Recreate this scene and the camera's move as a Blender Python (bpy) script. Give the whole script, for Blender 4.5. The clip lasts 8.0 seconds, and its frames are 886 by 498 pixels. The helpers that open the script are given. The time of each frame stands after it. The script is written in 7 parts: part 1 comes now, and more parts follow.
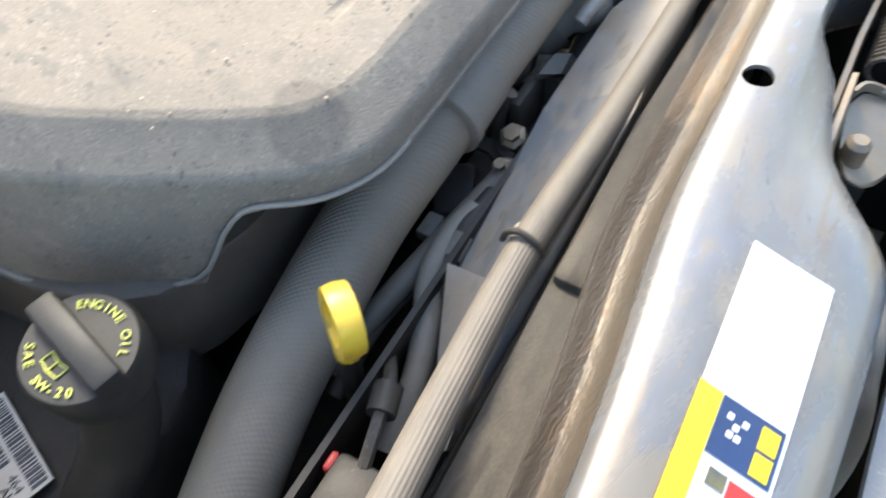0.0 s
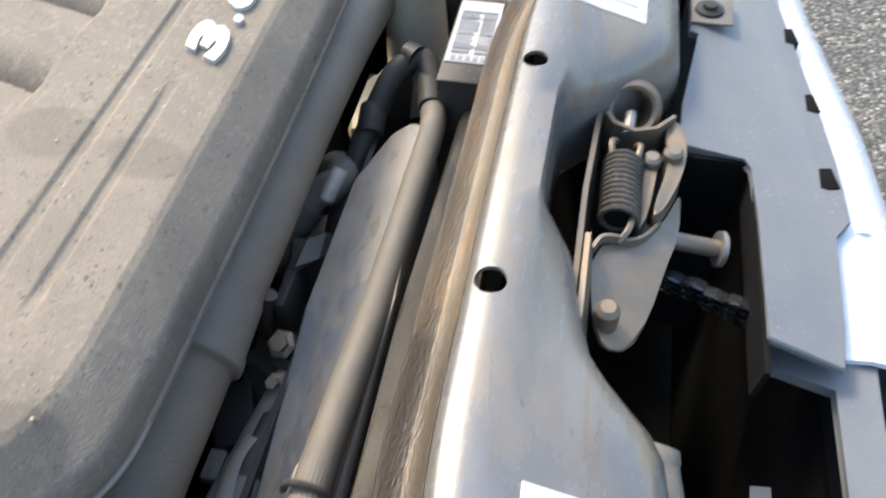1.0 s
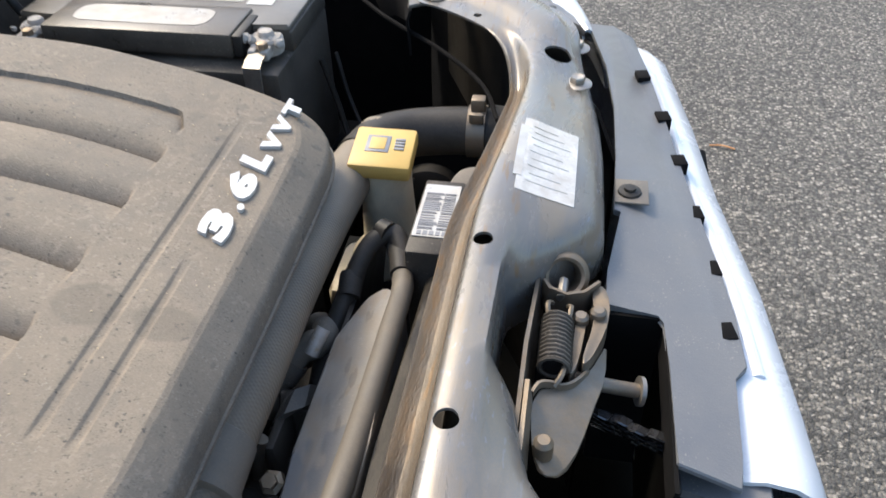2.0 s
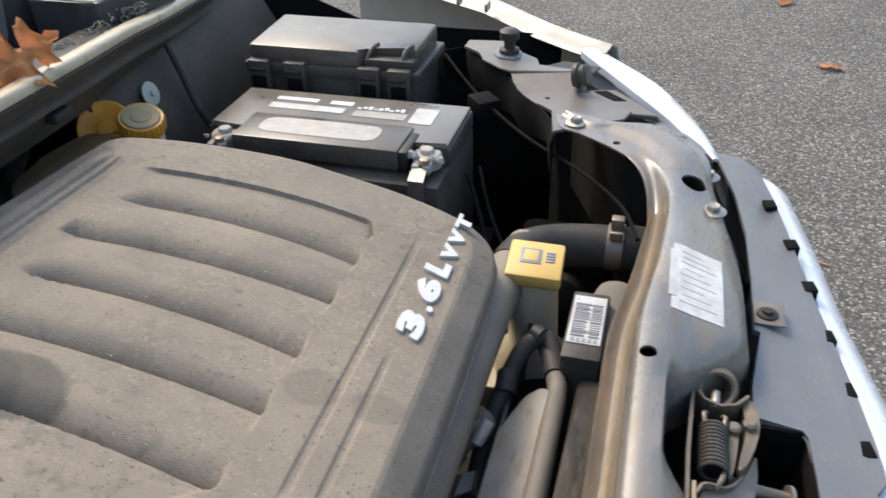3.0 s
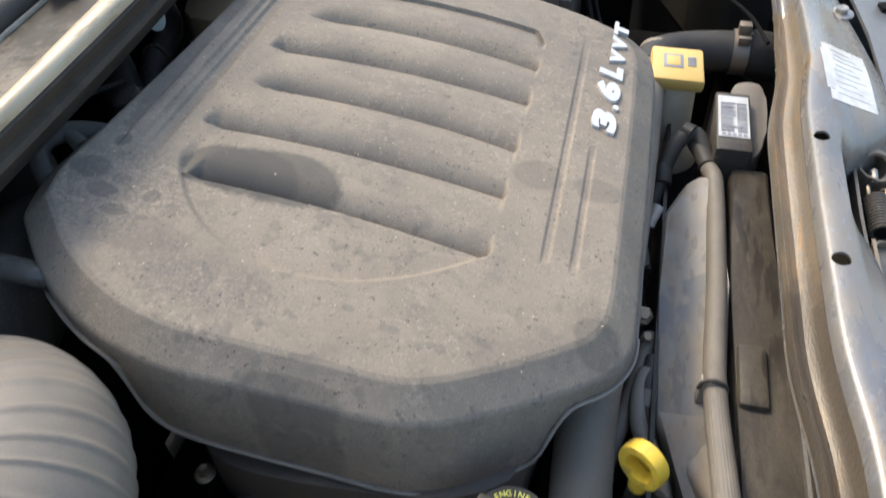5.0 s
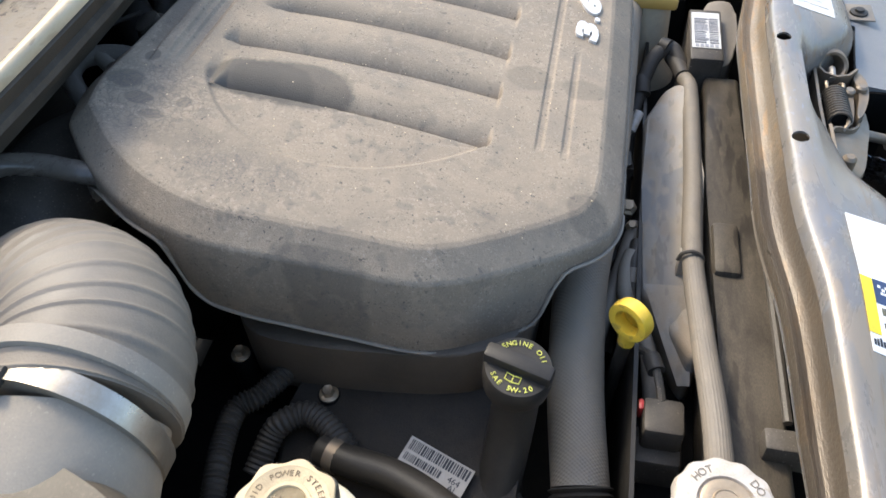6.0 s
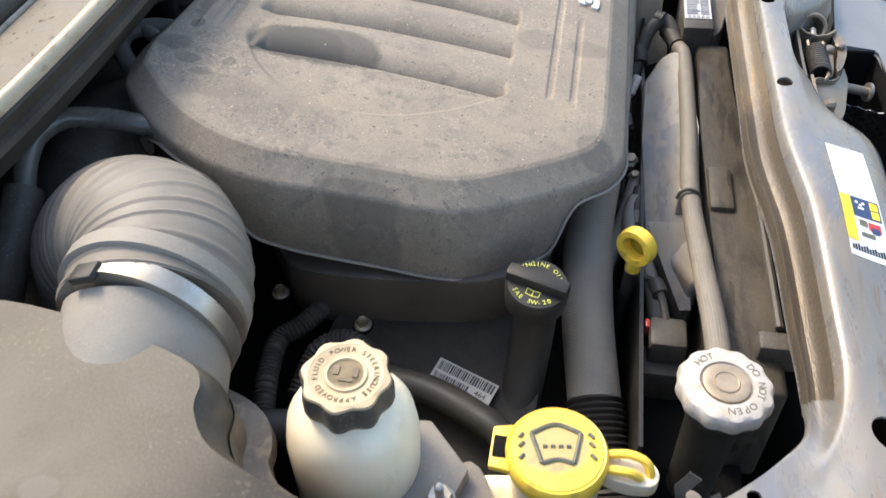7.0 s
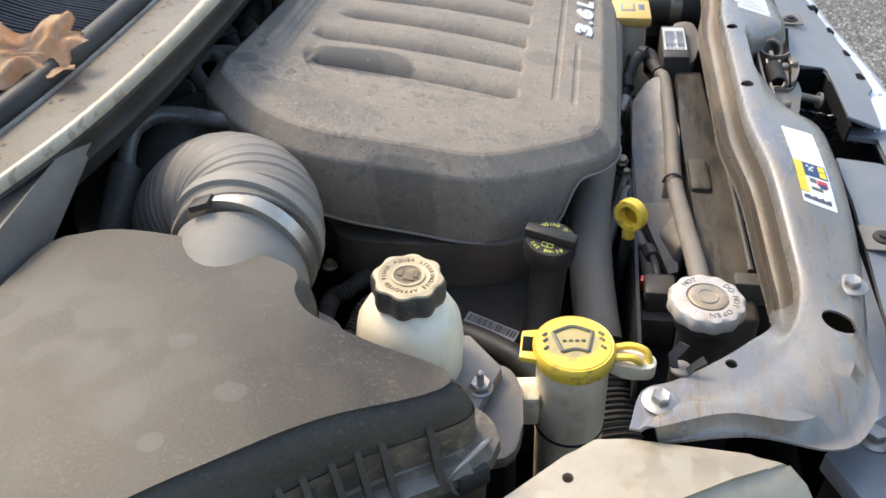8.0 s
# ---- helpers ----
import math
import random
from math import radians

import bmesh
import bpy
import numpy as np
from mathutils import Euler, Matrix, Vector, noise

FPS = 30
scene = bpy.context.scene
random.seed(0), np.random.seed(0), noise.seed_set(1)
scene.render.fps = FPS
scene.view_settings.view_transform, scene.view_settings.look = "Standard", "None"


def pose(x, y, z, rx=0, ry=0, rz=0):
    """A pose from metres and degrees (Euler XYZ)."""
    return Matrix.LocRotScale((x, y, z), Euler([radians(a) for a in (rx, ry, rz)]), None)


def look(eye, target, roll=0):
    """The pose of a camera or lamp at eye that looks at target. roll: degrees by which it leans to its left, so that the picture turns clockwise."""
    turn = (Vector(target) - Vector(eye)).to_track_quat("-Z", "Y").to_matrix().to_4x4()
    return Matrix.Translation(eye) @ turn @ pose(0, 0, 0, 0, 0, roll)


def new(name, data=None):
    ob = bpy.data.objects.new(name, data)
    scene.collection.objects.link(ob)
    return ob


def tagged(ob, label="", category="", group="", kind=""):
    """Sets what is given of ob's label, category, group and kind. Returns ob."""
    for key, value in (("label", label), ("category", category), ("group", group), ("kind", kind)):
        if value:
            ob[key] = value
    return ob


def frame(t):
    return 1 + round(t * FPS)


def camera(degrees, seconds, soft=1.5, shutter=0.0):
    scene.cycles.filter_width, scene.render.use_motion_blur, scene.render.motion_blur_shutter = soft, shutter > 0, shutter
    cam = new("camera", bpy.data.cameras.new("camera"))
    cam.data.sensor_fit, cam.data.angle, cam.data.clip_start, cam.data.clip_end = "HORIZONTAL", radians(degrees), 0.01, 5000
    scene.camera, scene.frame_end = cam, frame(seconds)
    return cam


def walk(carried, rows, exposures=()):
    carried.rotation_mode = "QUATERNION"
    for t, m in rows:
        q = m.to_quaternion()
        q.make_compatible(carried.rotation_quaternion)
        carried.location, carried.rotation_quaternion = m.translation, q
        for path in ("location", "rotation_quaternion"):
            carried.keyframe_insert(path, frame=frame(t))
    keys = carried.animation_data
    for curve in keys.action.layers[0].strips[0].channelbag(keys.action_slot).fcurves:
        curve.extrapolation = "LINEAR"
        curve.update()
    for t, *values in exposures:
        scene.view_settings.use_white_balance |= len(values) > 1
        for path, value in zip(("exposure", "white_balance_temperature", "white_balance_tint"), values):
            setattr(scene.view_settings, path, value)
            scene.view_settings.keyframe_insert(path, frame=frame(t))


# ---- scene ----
cam = camera(55.4, 8.0, shutter=0.3)
PATH = [
    (0, (0.025, -0.328, 1.217), (-0.608, 0.71, -0.371), -3.1),
    (0.5, (0.031, -0.275, 1.23), (-0.434, 0.87, -0.343), -3.7),
    (1, (0.04, -0.235, 1.243), (-0.292, 1.05, -0.253), -4.5),
    (1.2, (0.044, -0.231, 1.249), (-0.239, 1.128, -0.191), -4.0),
    (2.3, (0.068, -0.344, 1.347), (-0.273, 1.235, 0.168), -3.9),
    (2.5, (0.055, -0.367, 1.362), (-0.345, 1.23, 0.227), -3.8),
    (3, (-0.007, -0.387, 1.39), (-0.482, 1.239, 0.327), -2.8),
    (3.5, (-0.106, -0.414, 1.428), (-0.608, 1.205, 0.367), -3.7),
    (4, (-0.157, -0.451, 1.445), (-0.659, 1.14, 0.341), -5.1),
    (4.5, (-0.166, -0.489, 1.444), (-0.622, 1.019, 0.212), -4.3),
    (5, (-0.176, -0.528, 1.434), (-0.571, 0.866, 0.055), -4.4),
    (5.2, (-0.175, -0.557, 1.439), (-0.565, 0.813, 0.036), -5.2),
    (6.3, (-0.171, -0.668, 1.443), (-0.518, 0.685, 0.011), -5.6),
    (6.5, (-0.172, -0.691, 1.444), (-0.519, 0.672, 0.022), -5.7),
    (7, (-0.176, -0.754, 1.445), (-0.527, 0.634, 0.048), -6.3),
    (7.5, (-0.18, -0.858, 1.444), (-0.526, 0.584, 0.103), -6.7),
    (8, (-0.183, -0.964, 1.457), (-0.522, 0.569, 0.219), -5.8),
]
walk(cam, [(t, look(eye, target, roll)) for t, eye, target, roll in PATH], [(0, 2.15, 6100, 4), (0.6, 1.68, 6150, 5), (1.2, 1.64, 6150, 6), (2.5, 1.14, 6250, 7), (4.5, 1.27, 6200, 6), (5.2, 1.47, 6150, 6), (6.5, 1.70, 6200, 7), (7.2, 1.70, 6250, 7), (8, 1.47, 6150, 7)])


# ---- light ----
world = bpy.data.worlds.new("sky_world")
scene.world = world
world.use_nodes = True
SUN_AZ, SUN_EL = radians(140), radians(48)
wn = world.node_tree.nodes
sky = wn.new("ShaderNodeTexSky")
sky.sky_type = "NISHITA"
sky.sun_disc = False
sky.sun_elevation, sky.sun_rotation = SUN_EL, math.pi / 2 - SUN_AZ
sky.dust_density, sky.ozone_density = 3.0, 0.6
wn["Background"].inputs[1].default_value = 0.15
world.node_tree.links.new(sky.outputs[0], wn["Background"].inputs[0])
sun_data = bpy.data.lights.new("sun", "SUN")
sun_data.energy, sun_data.angle, sun_data.color = 1.0, radians(12), (1.0, 0.85, 0.64)
sun = new("sun", sun_data)
SUN_TO = Vector((math.cos(SUN_AZ) * math.cos(SUN_EL), math.sin(SUN_AZ) * math.cos(SUN_EL), math.sin(SUN_EL)))
sun.matrix_world = look(SUN_TO * 6, (0, 0, 0))


# ---- materials ----
def nd(nt, kind, **inputs):
    n = nt.nodes.new(kind)
    for k, v in inputs.items():
        n.inputs[k].default_value = v
    return n


def mat(name, a, b=None, rough=0.5, metal=0.0, scale=30.0, fine=600.0, dust=None, dust_amount=0.0, dust_scale=14.0, bump=0.15, stretch=(1, 1, 1), coat=0.0, rough_var=0.12):
    """A worn surface: two colours mixed at one scale, a layer of dust at another, fine relief."""
    m = bpy.data.materials.new(name)
    m.use_nodes = True
    nt = m.node_tree
    p = nt.nodes["Principled BSDF"]
    b = b or tuple(min(1, c * 0.75) for c in a)
    co = nd(nt, "ShaderNodeTexCoord")
    mp = nd(nt, "ShaderNodeMapping", Scale=stretch)
    nt.links.new(co.outputs["Object"], mp.inputs[0])
    n1 = nd(nt, "ShaderNodeTexNoise", Scale=scale, Detail=6.0, Roughness=0.65)
    n2 = nd(nt, "ShaderNodeTexNoise", Scale=fine, Detail=3.0, Roughness=0.6)
    n3 = nd(nt, "ShaderNodeTexNoise", Scale=dust_scale, Detail=8.0, Roughness=0.7, Distortion=0.6)
    for n in (n1, n2, n3):
        nt.links.new(mp.outputs[0], n.inputs["Vector"])
    r1 = nd(nt, "ShaderNodeMapRange", **{"From Min": 0.35, "From Max": 0.65})
    nt.links.new(n1.outputs[0], r1.inputs[0])
    mix = nt.nodes.new("ShaderNodeMix")
    mix.data_type = "RGBA"
    mix.inputs[6].default_value, mix.inputs[7].default_value = (*a, 1), (*b, 1)
    nt.links.new(r1.outputs[0], mix.inputs[0])
    out = mix.outputs[2]
    if dust:
        r3 = nd(nt, "ShaderNodeMapRange", **{"From Min": 0.38, "From Max": 0.62, "To Min": dust_amount * 0.35, "To Max": dust_amount})
        nt.links.new(n3.outputs[0], r3.inputs[0])
        mul = nd(nt, "ShaderNodeMath")
        mul.operation = "MULTIPLY"
        r2 = nd(nt, "ShaderNodeMapRange", **{"From Min": 0.3, "From Max": 0.7, "To Min": 0.7, "To Max": 1.15})
        nt.links.new(n2.outputs[0], r2.inputs[0])
        nt.links.new(r3.outputs[0], mul.inputs[0])
        nt.links.new(r2.outputs[0], mul.inputs[1])
        mx = nt.nodes.new("ShaderNodeMix")
        mx.data_type = "RGBA"
        mx.inputs[7].default_value = (*dust, 1)
        nt.links.new(mul.outputs[0], mx.inputs[0])
        nt.links.new(out, mx.inputs[6])
        out = mx.outputs[2]
    nt.links.new(out, p.inputs["Base Color"])
    rr = nd(nt, "ShaderNodeMapRange", **{"From Min": 0.3, "From Max": 0.7, "To Min": max(0.03, rough - rough_var), "To Max": min(1, rough + rough_var)})
    nt.links.new(n3.outputs[0], rr.inputs[0])
    nt.links.new(rr.outputs[0], p.inputs["Roughness"])
    p.inputs["Metallic"].default_value = metal
    p.inputs["Coat Weight"].default_value = coat
    bp = nd(nt, "ShaderNodeBump", Strength=bump, Distance=0.0008)
    nt.links.new(n2.outputs[0], bp.inputs["Height"])
    nt.links.new(bp.outputs[0], p.inputs["Normal"])
    return m


DUST = (0.30, 0.25, 0.19)
M_COVER = mat("dusty_cover_plastic", (0.142, 0.121, 0.096), (0.190, 0.159, 0.122), 0.55, scale=9, fine=700, dust=(0.34, 0.275, 0.200), dust_amount=0.60, dust_scale=11, bump=0.6)
M_BLACK = mat("black_plastic", (0.0145, 0.0135, 0.012), (0.024, 0.0215, 0.018), 0.5, dust=DUST, dust_amount=0.07, bump=0.2)
# Near black: stands in for deep shade in gaps, slots and the lower bay.
M_DARK = mat("grime_and_shade_black", (0.004, 0.004, 0.004), (0.008, 0.007, 0.0065), 0.9, dust=DUST, dust_amount=0.01)
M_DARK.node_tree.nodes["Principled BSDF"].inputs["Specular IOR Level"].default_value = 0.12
M_DUSTY = mat("dusty_black_plastic", (0.125, 0.115, 0.10), (0.175, 0.152, 0.125), 0.55, scale=12, dust=DUST, dust_amount=0.4, bump=0.35)
M_GREY = mat("grey_plastic", (0.235, 0.223, 0.203), (0.300, 0.268, 0.224), 0.5, scale=14, dust=(0.32, 0.26, 0.19), dust_amount=0.55, bump=0.3)
M_PANEL = mat("panel_plastic", (0.125, 0.130, 0.140), (0.155, 0.155, 0.155), 0.40, scale=8, dust=(0.29, 0.27, 0.24), dust_amount=0.22, bump=0.25)
M_BEAM = mat("silver_painted_steel", (0.178, 0.187, 0.206), (0.150, 0.148, 0.144), 0.28, metal=0.32, scale=12, dust=(0.31, 0.25, 0.17), dust_amount=0.6, dust_scale=9, stretch=(2.2, 0.7, 1), bump=0.12, coat=0.05)
M_GUTTER = mat("dirty_gutter_steel", (0.235, 0.205, 0.160), (0.165, 0.145, 0.112), 0.38, metal=0.3, scale=30, fine=350, dust=(0.25, 0.155, 0.068), dust_amount=0.55, dust_scale=16, stretch=(2, 0.6, 1), bump=1.0)
M_RUBBER = mat("rubber", (0.020, 0.019, 0.0175), (0.032, 0.029, 0.025), 0.5, dust=DUST, dust_amount=0.14, bump=0.3)
M_HOSE = mat("dusty_hose", (0.16, 0.142, 0.118), (0.21, 0.185, 0.15), 0.65, scale=18, dust=(0.36, 0.30, 0.22), dust_amount=0.4, bump=0.4)
M_TANHOSE = mat("tan_dusty_rubber", (0.150, 0.128, 0.100), (0.115, 0.098, 0.077), 0.65, scale=14, dust=(0.27, 0.22, 0.155), dust_amount=0.4, bump=0.3)
M_YELLOW = mat("yellow_plastic", (0.86, 0.58, 0.03), (0.78, 0.50, 0.03), 0.38, scale=20, dust=(0.5, 0.38, 0.15), dust_amount=0.25)
M_ORANGE = mat("aged_yellow_plastic", (0.60, 0.27, 0.012), (0.42, 0.17, 0.015), 0.42, scale=25, dust=(0.28, 0.17, 0.07), dust_amount=0.25, dust_scale=35)
M_TETHER = mat("orange_yellow_plastic", (0.95, 0.40, 0.02), (0.80, 0.28, 0.015), 0.35, scale=30, dust=(0.36, 0.22, 0.08), dust_amount=0.35, dust_scale=45)
M_TOPTANK = mat("grimy_tank_plastic", (0.024, 0.021, 0.018), (0.040, 0.035, 0.028), 0.42, scale=14, dust=(0.27, 0.22, 0.155), dust_amount=0.28, dust_scale=18, stretch=(1.4, 0.6, 1), bump=0.35)
M_OLIVE = mat("grimy_cap_top", (0.26, 0.20, 0.085), (0.17, 0.13, 0.07), 0.5, scale=30, dust=(0.40, 0.33, 0.2), dust_amount=0.4)
M_CAPINK = mat("grimy_brown_relief", (0.10, 0.072, 0.035), (0.17, 0.12, 0.06), 0.6, scale=120)
M_GREYINK = mat("faded_grey_ink", (0.30, 0.30, 0.31), rough=0.5, bump=0.0)
M_AMBER = mat("ochre_plastic", (0.74, 0.48, 0.12), (0.66, 0.42, 0.10), 0.45, scale=20, dust=(0.4, 0.3, 0.15), dust_amount=0.3)
M_MILK = mat("milky_plastic", (0.88, 0.78, 0.57), (0.80, 0.68, 0.46), 0.35, scale=10, dust=(0.50, 0.39, 0.24), dust_amount=0.22, bump=0.1)
M_RESERVOIR = mat("browned_tank_plastic", (0.30, 0.205, 0.10), (0.21, 0.14, 0.07), 0.45, scale=12, dust=(0.22, 0.16, 0.09), dust_amount=0.4)
M_TANK = mat("yellowed_tank_plastic", (0.82, 0.72, 0.52), (0.72, 0.61, 0.41), 0.45, scale=12, dust=DUST, dust_amount=0.5)
M_STEEL = mat("zinc_steel", (0.50, 0.47, 0.42), (0.36, 0.32, 0.27), 0.42, metal=0.8, scale=60, dust=DUST, dust_amount=0.45)
M_LATCH = mat("dirty_latch_steel", (0.21, 0.192, 0.165), (0.135, 0.12, 0.10), 0.48, metal=0.6, scale=30, dust=(0.30, 0.21, 0.12), dust_amount=0.6, dust_scale=30)
M_WEAVE = mat("woven_hose_rubber", (0.185, 0.158, 0.123), (0.230, 0.195, 0.150), 0.62, scale=18, dust=(0.36, 0.285, 0.19), dust_amount=0.4)
M_BRASS = mat("brassy_bolt", (0.44, 0.335, 0.225), (0.31, 0.235, 0.15), 0.45, metal=0.6, scale=60)
M_CLAMP = mat("dusty_clamp_steel", (0.50, 0.47, 0.42), (0.36, 0.33, 0.28), 0.34, metal=0.8, scale=40, dust=(0.30, 0.24, 0.16), dust_amount=0.5)
M_CAPAL = mat("aluminium_cap", (0.60, 0.56, 0.51), (0.45, 0.41, 0.36), 0.55, metal=0.2, scale=40, dust=(0.38, 0.31, 0.22), dust_amount=0.6, dust_scale=35, bump=0.5)
M_CHROME = mat("silver_letters", (0.66, 0.65, 0.63), (0.54, 0.53, 0.50), 0.4, metal=0.25, scale=80, dust=(0.4, 0.34, 0.26), dust_amount=0.25, dust_scale=60)
M_WHITE = mat("white_paint", (0.78, 0.79, 0.80), (0.74, 0.75, 0.75), 0.25, scale=5, coat=0.5, bump=0.0)
M_FENDER = mat("pale_fender_paint", (0.40, 0.37, 0.325), (0.32, 0.295, 0.255), 0.42, scale=8, dust=DUST, dust_amount=0.4)
# Cream joins dust with the warm sunlight that falls on the box top.
M_COWLBOX = mat("dusty_sun_toned_box_top", (0.42, 0.35, 0.245), (0.34, 0.275, 0.18), 0.42, scale=30, dust=(0.60, 0.48, 0.30), dust_amount=0.5, dust_scale=25, bump=0.3)
M_LID = mat("dusty_lid_plastic", (0.050, 0.044, 0.036), (0.078, 0.067, 0.054), 0.34, scale=12, dust=(0.30, 0.24, 0.17), dust_amount=0.28, bump=0.3)
M_PIPE = mat("smooth_grey_pipe", (0.060, 0.054, 0.047), (0.085, 0.075, 0.063), 0.30, scale=20, dust=DUST, dust_amount=0.25, bump=0.1)
M_SHEET = mat("grey_inner_paint", (0.062, 0.052, 0.042), (0.044, 0.037, 0.030), 0.5, scale=8, dust=DUST, dust_amount=0.16)
M_LENS = mat("headlight_lens", (0.75, 0.77, 0.78), (0.68, 0.70, 0.72), 0.12, scale=6, coat=0.6, bump=0.0)
M_PAPER = mat("white_label", (0.80, 0.80, 0.79), (0.74, 0.73, 0.70), 0.35, scale=30, dust=(0.5, 0.46, 0.4), dust_amount=0.12, bump=0.02)
M_SILVERLABEL = mat("worn_silver_label", (0.62, 0.61, 0.58), (0.48, 0.46, 0.42), 0.35, metal=0.2, scale=40, dust=(0.4, 0.34, 0.26), dust_amount=0.4, dust_scale=40, bump=0.05)
M_WORN = mat("worn_white_sticker", (0.80, 0.80, 0.78), (0.52, 0.50, 0.46), 0.3, scale=55, dust=(0.40, 0.35, 0.28), dust_amount=0.6, dust_scale=45, bump=0.05)
M_INK = mat("black_ink", (0.02, 0.02, 0.025), rough=0.5, bump=0.0)
M_SMUDGE = mat("smudged_dark_print", (0.075, 0.078, 0.075), (0.16, 0.14, 0.06), rough=0.5, scale=90, bump=0.0)
M_BLUEINK = mat("navy_ink", (0.03, 0.05, 0.12), rough=0.4, bump=0.0)
M_YELLOWINK = mat("yellow_ink", (0.85, 0.62, 0.02), rough=0.4, bump=0.0)
M_YELLOWTEXT = mat("pale_yellow_print", (0.74, 0.72, 0.14), rough=0.6, bump=0.0)
M_REDINK = mat("red_plastic", (0.5, 0.04, 0.03), rough=0.4, bump=0.0)
M_DIRTCAP = mat("dusty_tan_plastic", (0.46, 0.36, 0.22), (0.38, 0.29, 0.18), 0.6, scale=40, dust=(0.50, 0.41, 0.28), dust_amount=0.5, bump=0.4)
M_CAST = mat("dark_cast_valve_cover", (0.019, 0.017, 0.014), (0.011, 0.0098, 0.0085), 0.6, scale=25, dust=(0.13, 0.10, 0.07), dust_amount=0.22, dust_scale=30, bump=0.9)
M_MANIFOLD = mat("brown_dusty_manifold", (0.060, 0.050, 0.040), (0.042, 0.036, 0.030), 0.6, scale=18, dust=(0.22, 0.17, 0.115), dust_amount=0.35, bump=0.4)
M_GRILLE = mat("black_grille_plastic", (0.03, 0.031, 0.034), (0.045, 0.044, 0.044), 0.38, dust=DUST, dust_amount=0.15)
# Cream against the grey flange: sunlight on the lip, put into the paint.
M_COWLMETAL = mat("sun_toned_cowl_paint", (0.58, 0.49, 0.34), (0.44, 0.36, 0.235), 0.36, metal=0.1, scale=14, dust=(0.34, 0.25, 0.14), dust_amount=0.45, dust_scale=25, stretch=(3, 0.5, 1), coat=0.1)
M_TRAY = mat("black_tray_plastic", (0.030, 0.029, 0.029), (0.045, 0.042, 0.040), 0.36, scale=10, dust=DUST, dust_amount=0.1, bump=0.2)
M_COWLPAN = mat("grimy_cowl_paint", (0.175, 0.158, 0.132), (0.125, 0.112, 0.092), 0.42, scale=16, dust=(0.22, 0.165, 0.10), dust_amount=0.5, dust_scale=30, bump=0.2)
M_BELLOWS = mat("dusty_bellows_rubber", (0.115, 0.100, 0.080), (0.156, 0.134, 0.107), 0.6, scale=16, dust=(0.30, 0.24, 0.17), dust_amount=0.3, bump=0.4)
M_CORRODED = mat("corroded_lead", (0.46, 0.42, 0.36), (0.30, 0.265, 0.22), 0.85, scale=120, fine=400, dust=(0.5, 0.46, 0.4), dust_amount=0.5, dust_scale=60, bump=0.8)
M_WALL = mat("dark_body_paint", (0.050, 0.042, 0.034), (0.034, 0.029, 0.024), 0.5, scale=10, dust=DUST, dust_amount=0.2)
M_AIRBOX = mat("air_box_plastic", (0.029, 0.025, 0.0205), (0.042, 0.036, 0.028), 0.43, scale=6, fine=420, dust=(0.30, 0.235, 0.155), dust_amount=0.2, dust_scale=5, bump=0.2)
M_CASE = mat("dusty_case_plastic", (0.030, 0.027, 0.023), (0.052, 0.045, 0.037), 0.44, scale=14, dust=DUST, dust_amount=0.22, bump=0.3)
# Pale tan: dust, and the sunlight on the bracket put into its colour.
M_BRACKET = mat("dusty_sun_toned_bracket_steel", (0.43, 0.365, 0.265), (0.32, 0.265, 0.185), 0.4, metal=0.15, scale=14, dust=(0.46, 0.36, 0.22), dust_amount=0.55, dust_scale=9, bump=0.2)
M_FARPLATE = mat("grey_bracket_steel", (0.150, 0.136, 0.118), (0.108, 0.096, 0.081), 0.42, metal=0.3, scale=14, dust=DUST, dust_amount=0.4, dust_scale=12, bump=0.15)
M_BATTERY = mat("dusty_battery_plastic", (0.108, 0.098, 0.083), (0.150, 0.132, 0.108), 0.36, scale=12, dust=(0.32, 0.275, 0.215), dust_amount=0.38, bump=0.3)
M_DULLLABEL = mat("dulled_silver_label", (0.42, 0.40, 0.36), (0.30, 0.275, 0.24), 0.35, metal=0.2, scale=45, dust=(0.34, 0.28, 0.2), dust_amount=0.5, dust_scale=40, bump=0.05)
M_CAPTOP = mat("tan_grimy_cap_top", (0.52, 0.385, 0.20), (0.36, 0.265, 0.14), 0.5, scale=60, dust=(0.48, 0.39, 0.26), dust_amount=0.45, dust_scale=60, bump=0.5)
M_SKIRT = mat("brown_dusty_box_flank", (0.062, 0.049, 0.036), (0.040, 0.032, 0.025), 0.55, scale=20, dust=(0.34, 0.25, 0.15), dust_amount=0.4, dust_scale=22, bump=0.4)
M_GLOSSBLACK = mat("glossy_black_plastic", (0.10, 0.10, 0.104), metal=0.6, rough=0.18, rough_var=0.06, coat=0.6, scale=20, bump=0.0)
M_GLASS = mat("dark_windscreen", (0.03, 0.035, 0.04), rough=0.08, scale=4, dust=(0.2, 0.2, 0.2), dust_amount=0.2, bump=0.0)


for dull, amount in ((M_CASE, 0.22), (M_BLACK, 0.3), (M_RUBBER, 0.25), (M_WALL, 0.08), (M_AIRBOX, 0.18), (M_DUSTY, 0.3), (M_CAST, 0.25), (M_COVER, 0.12), (M_COWLPAN, 0.10), (M_TRAY, 0.4), (M_SHEET, 0.06), (M_OLIVE, 0.2), (M_TOPTANK, 0.12), (M_GREY, 0.25)):
    dull.node_tree.nodes["Principled BSDF"].inputs["Specular IOR Level"].default_value = amount


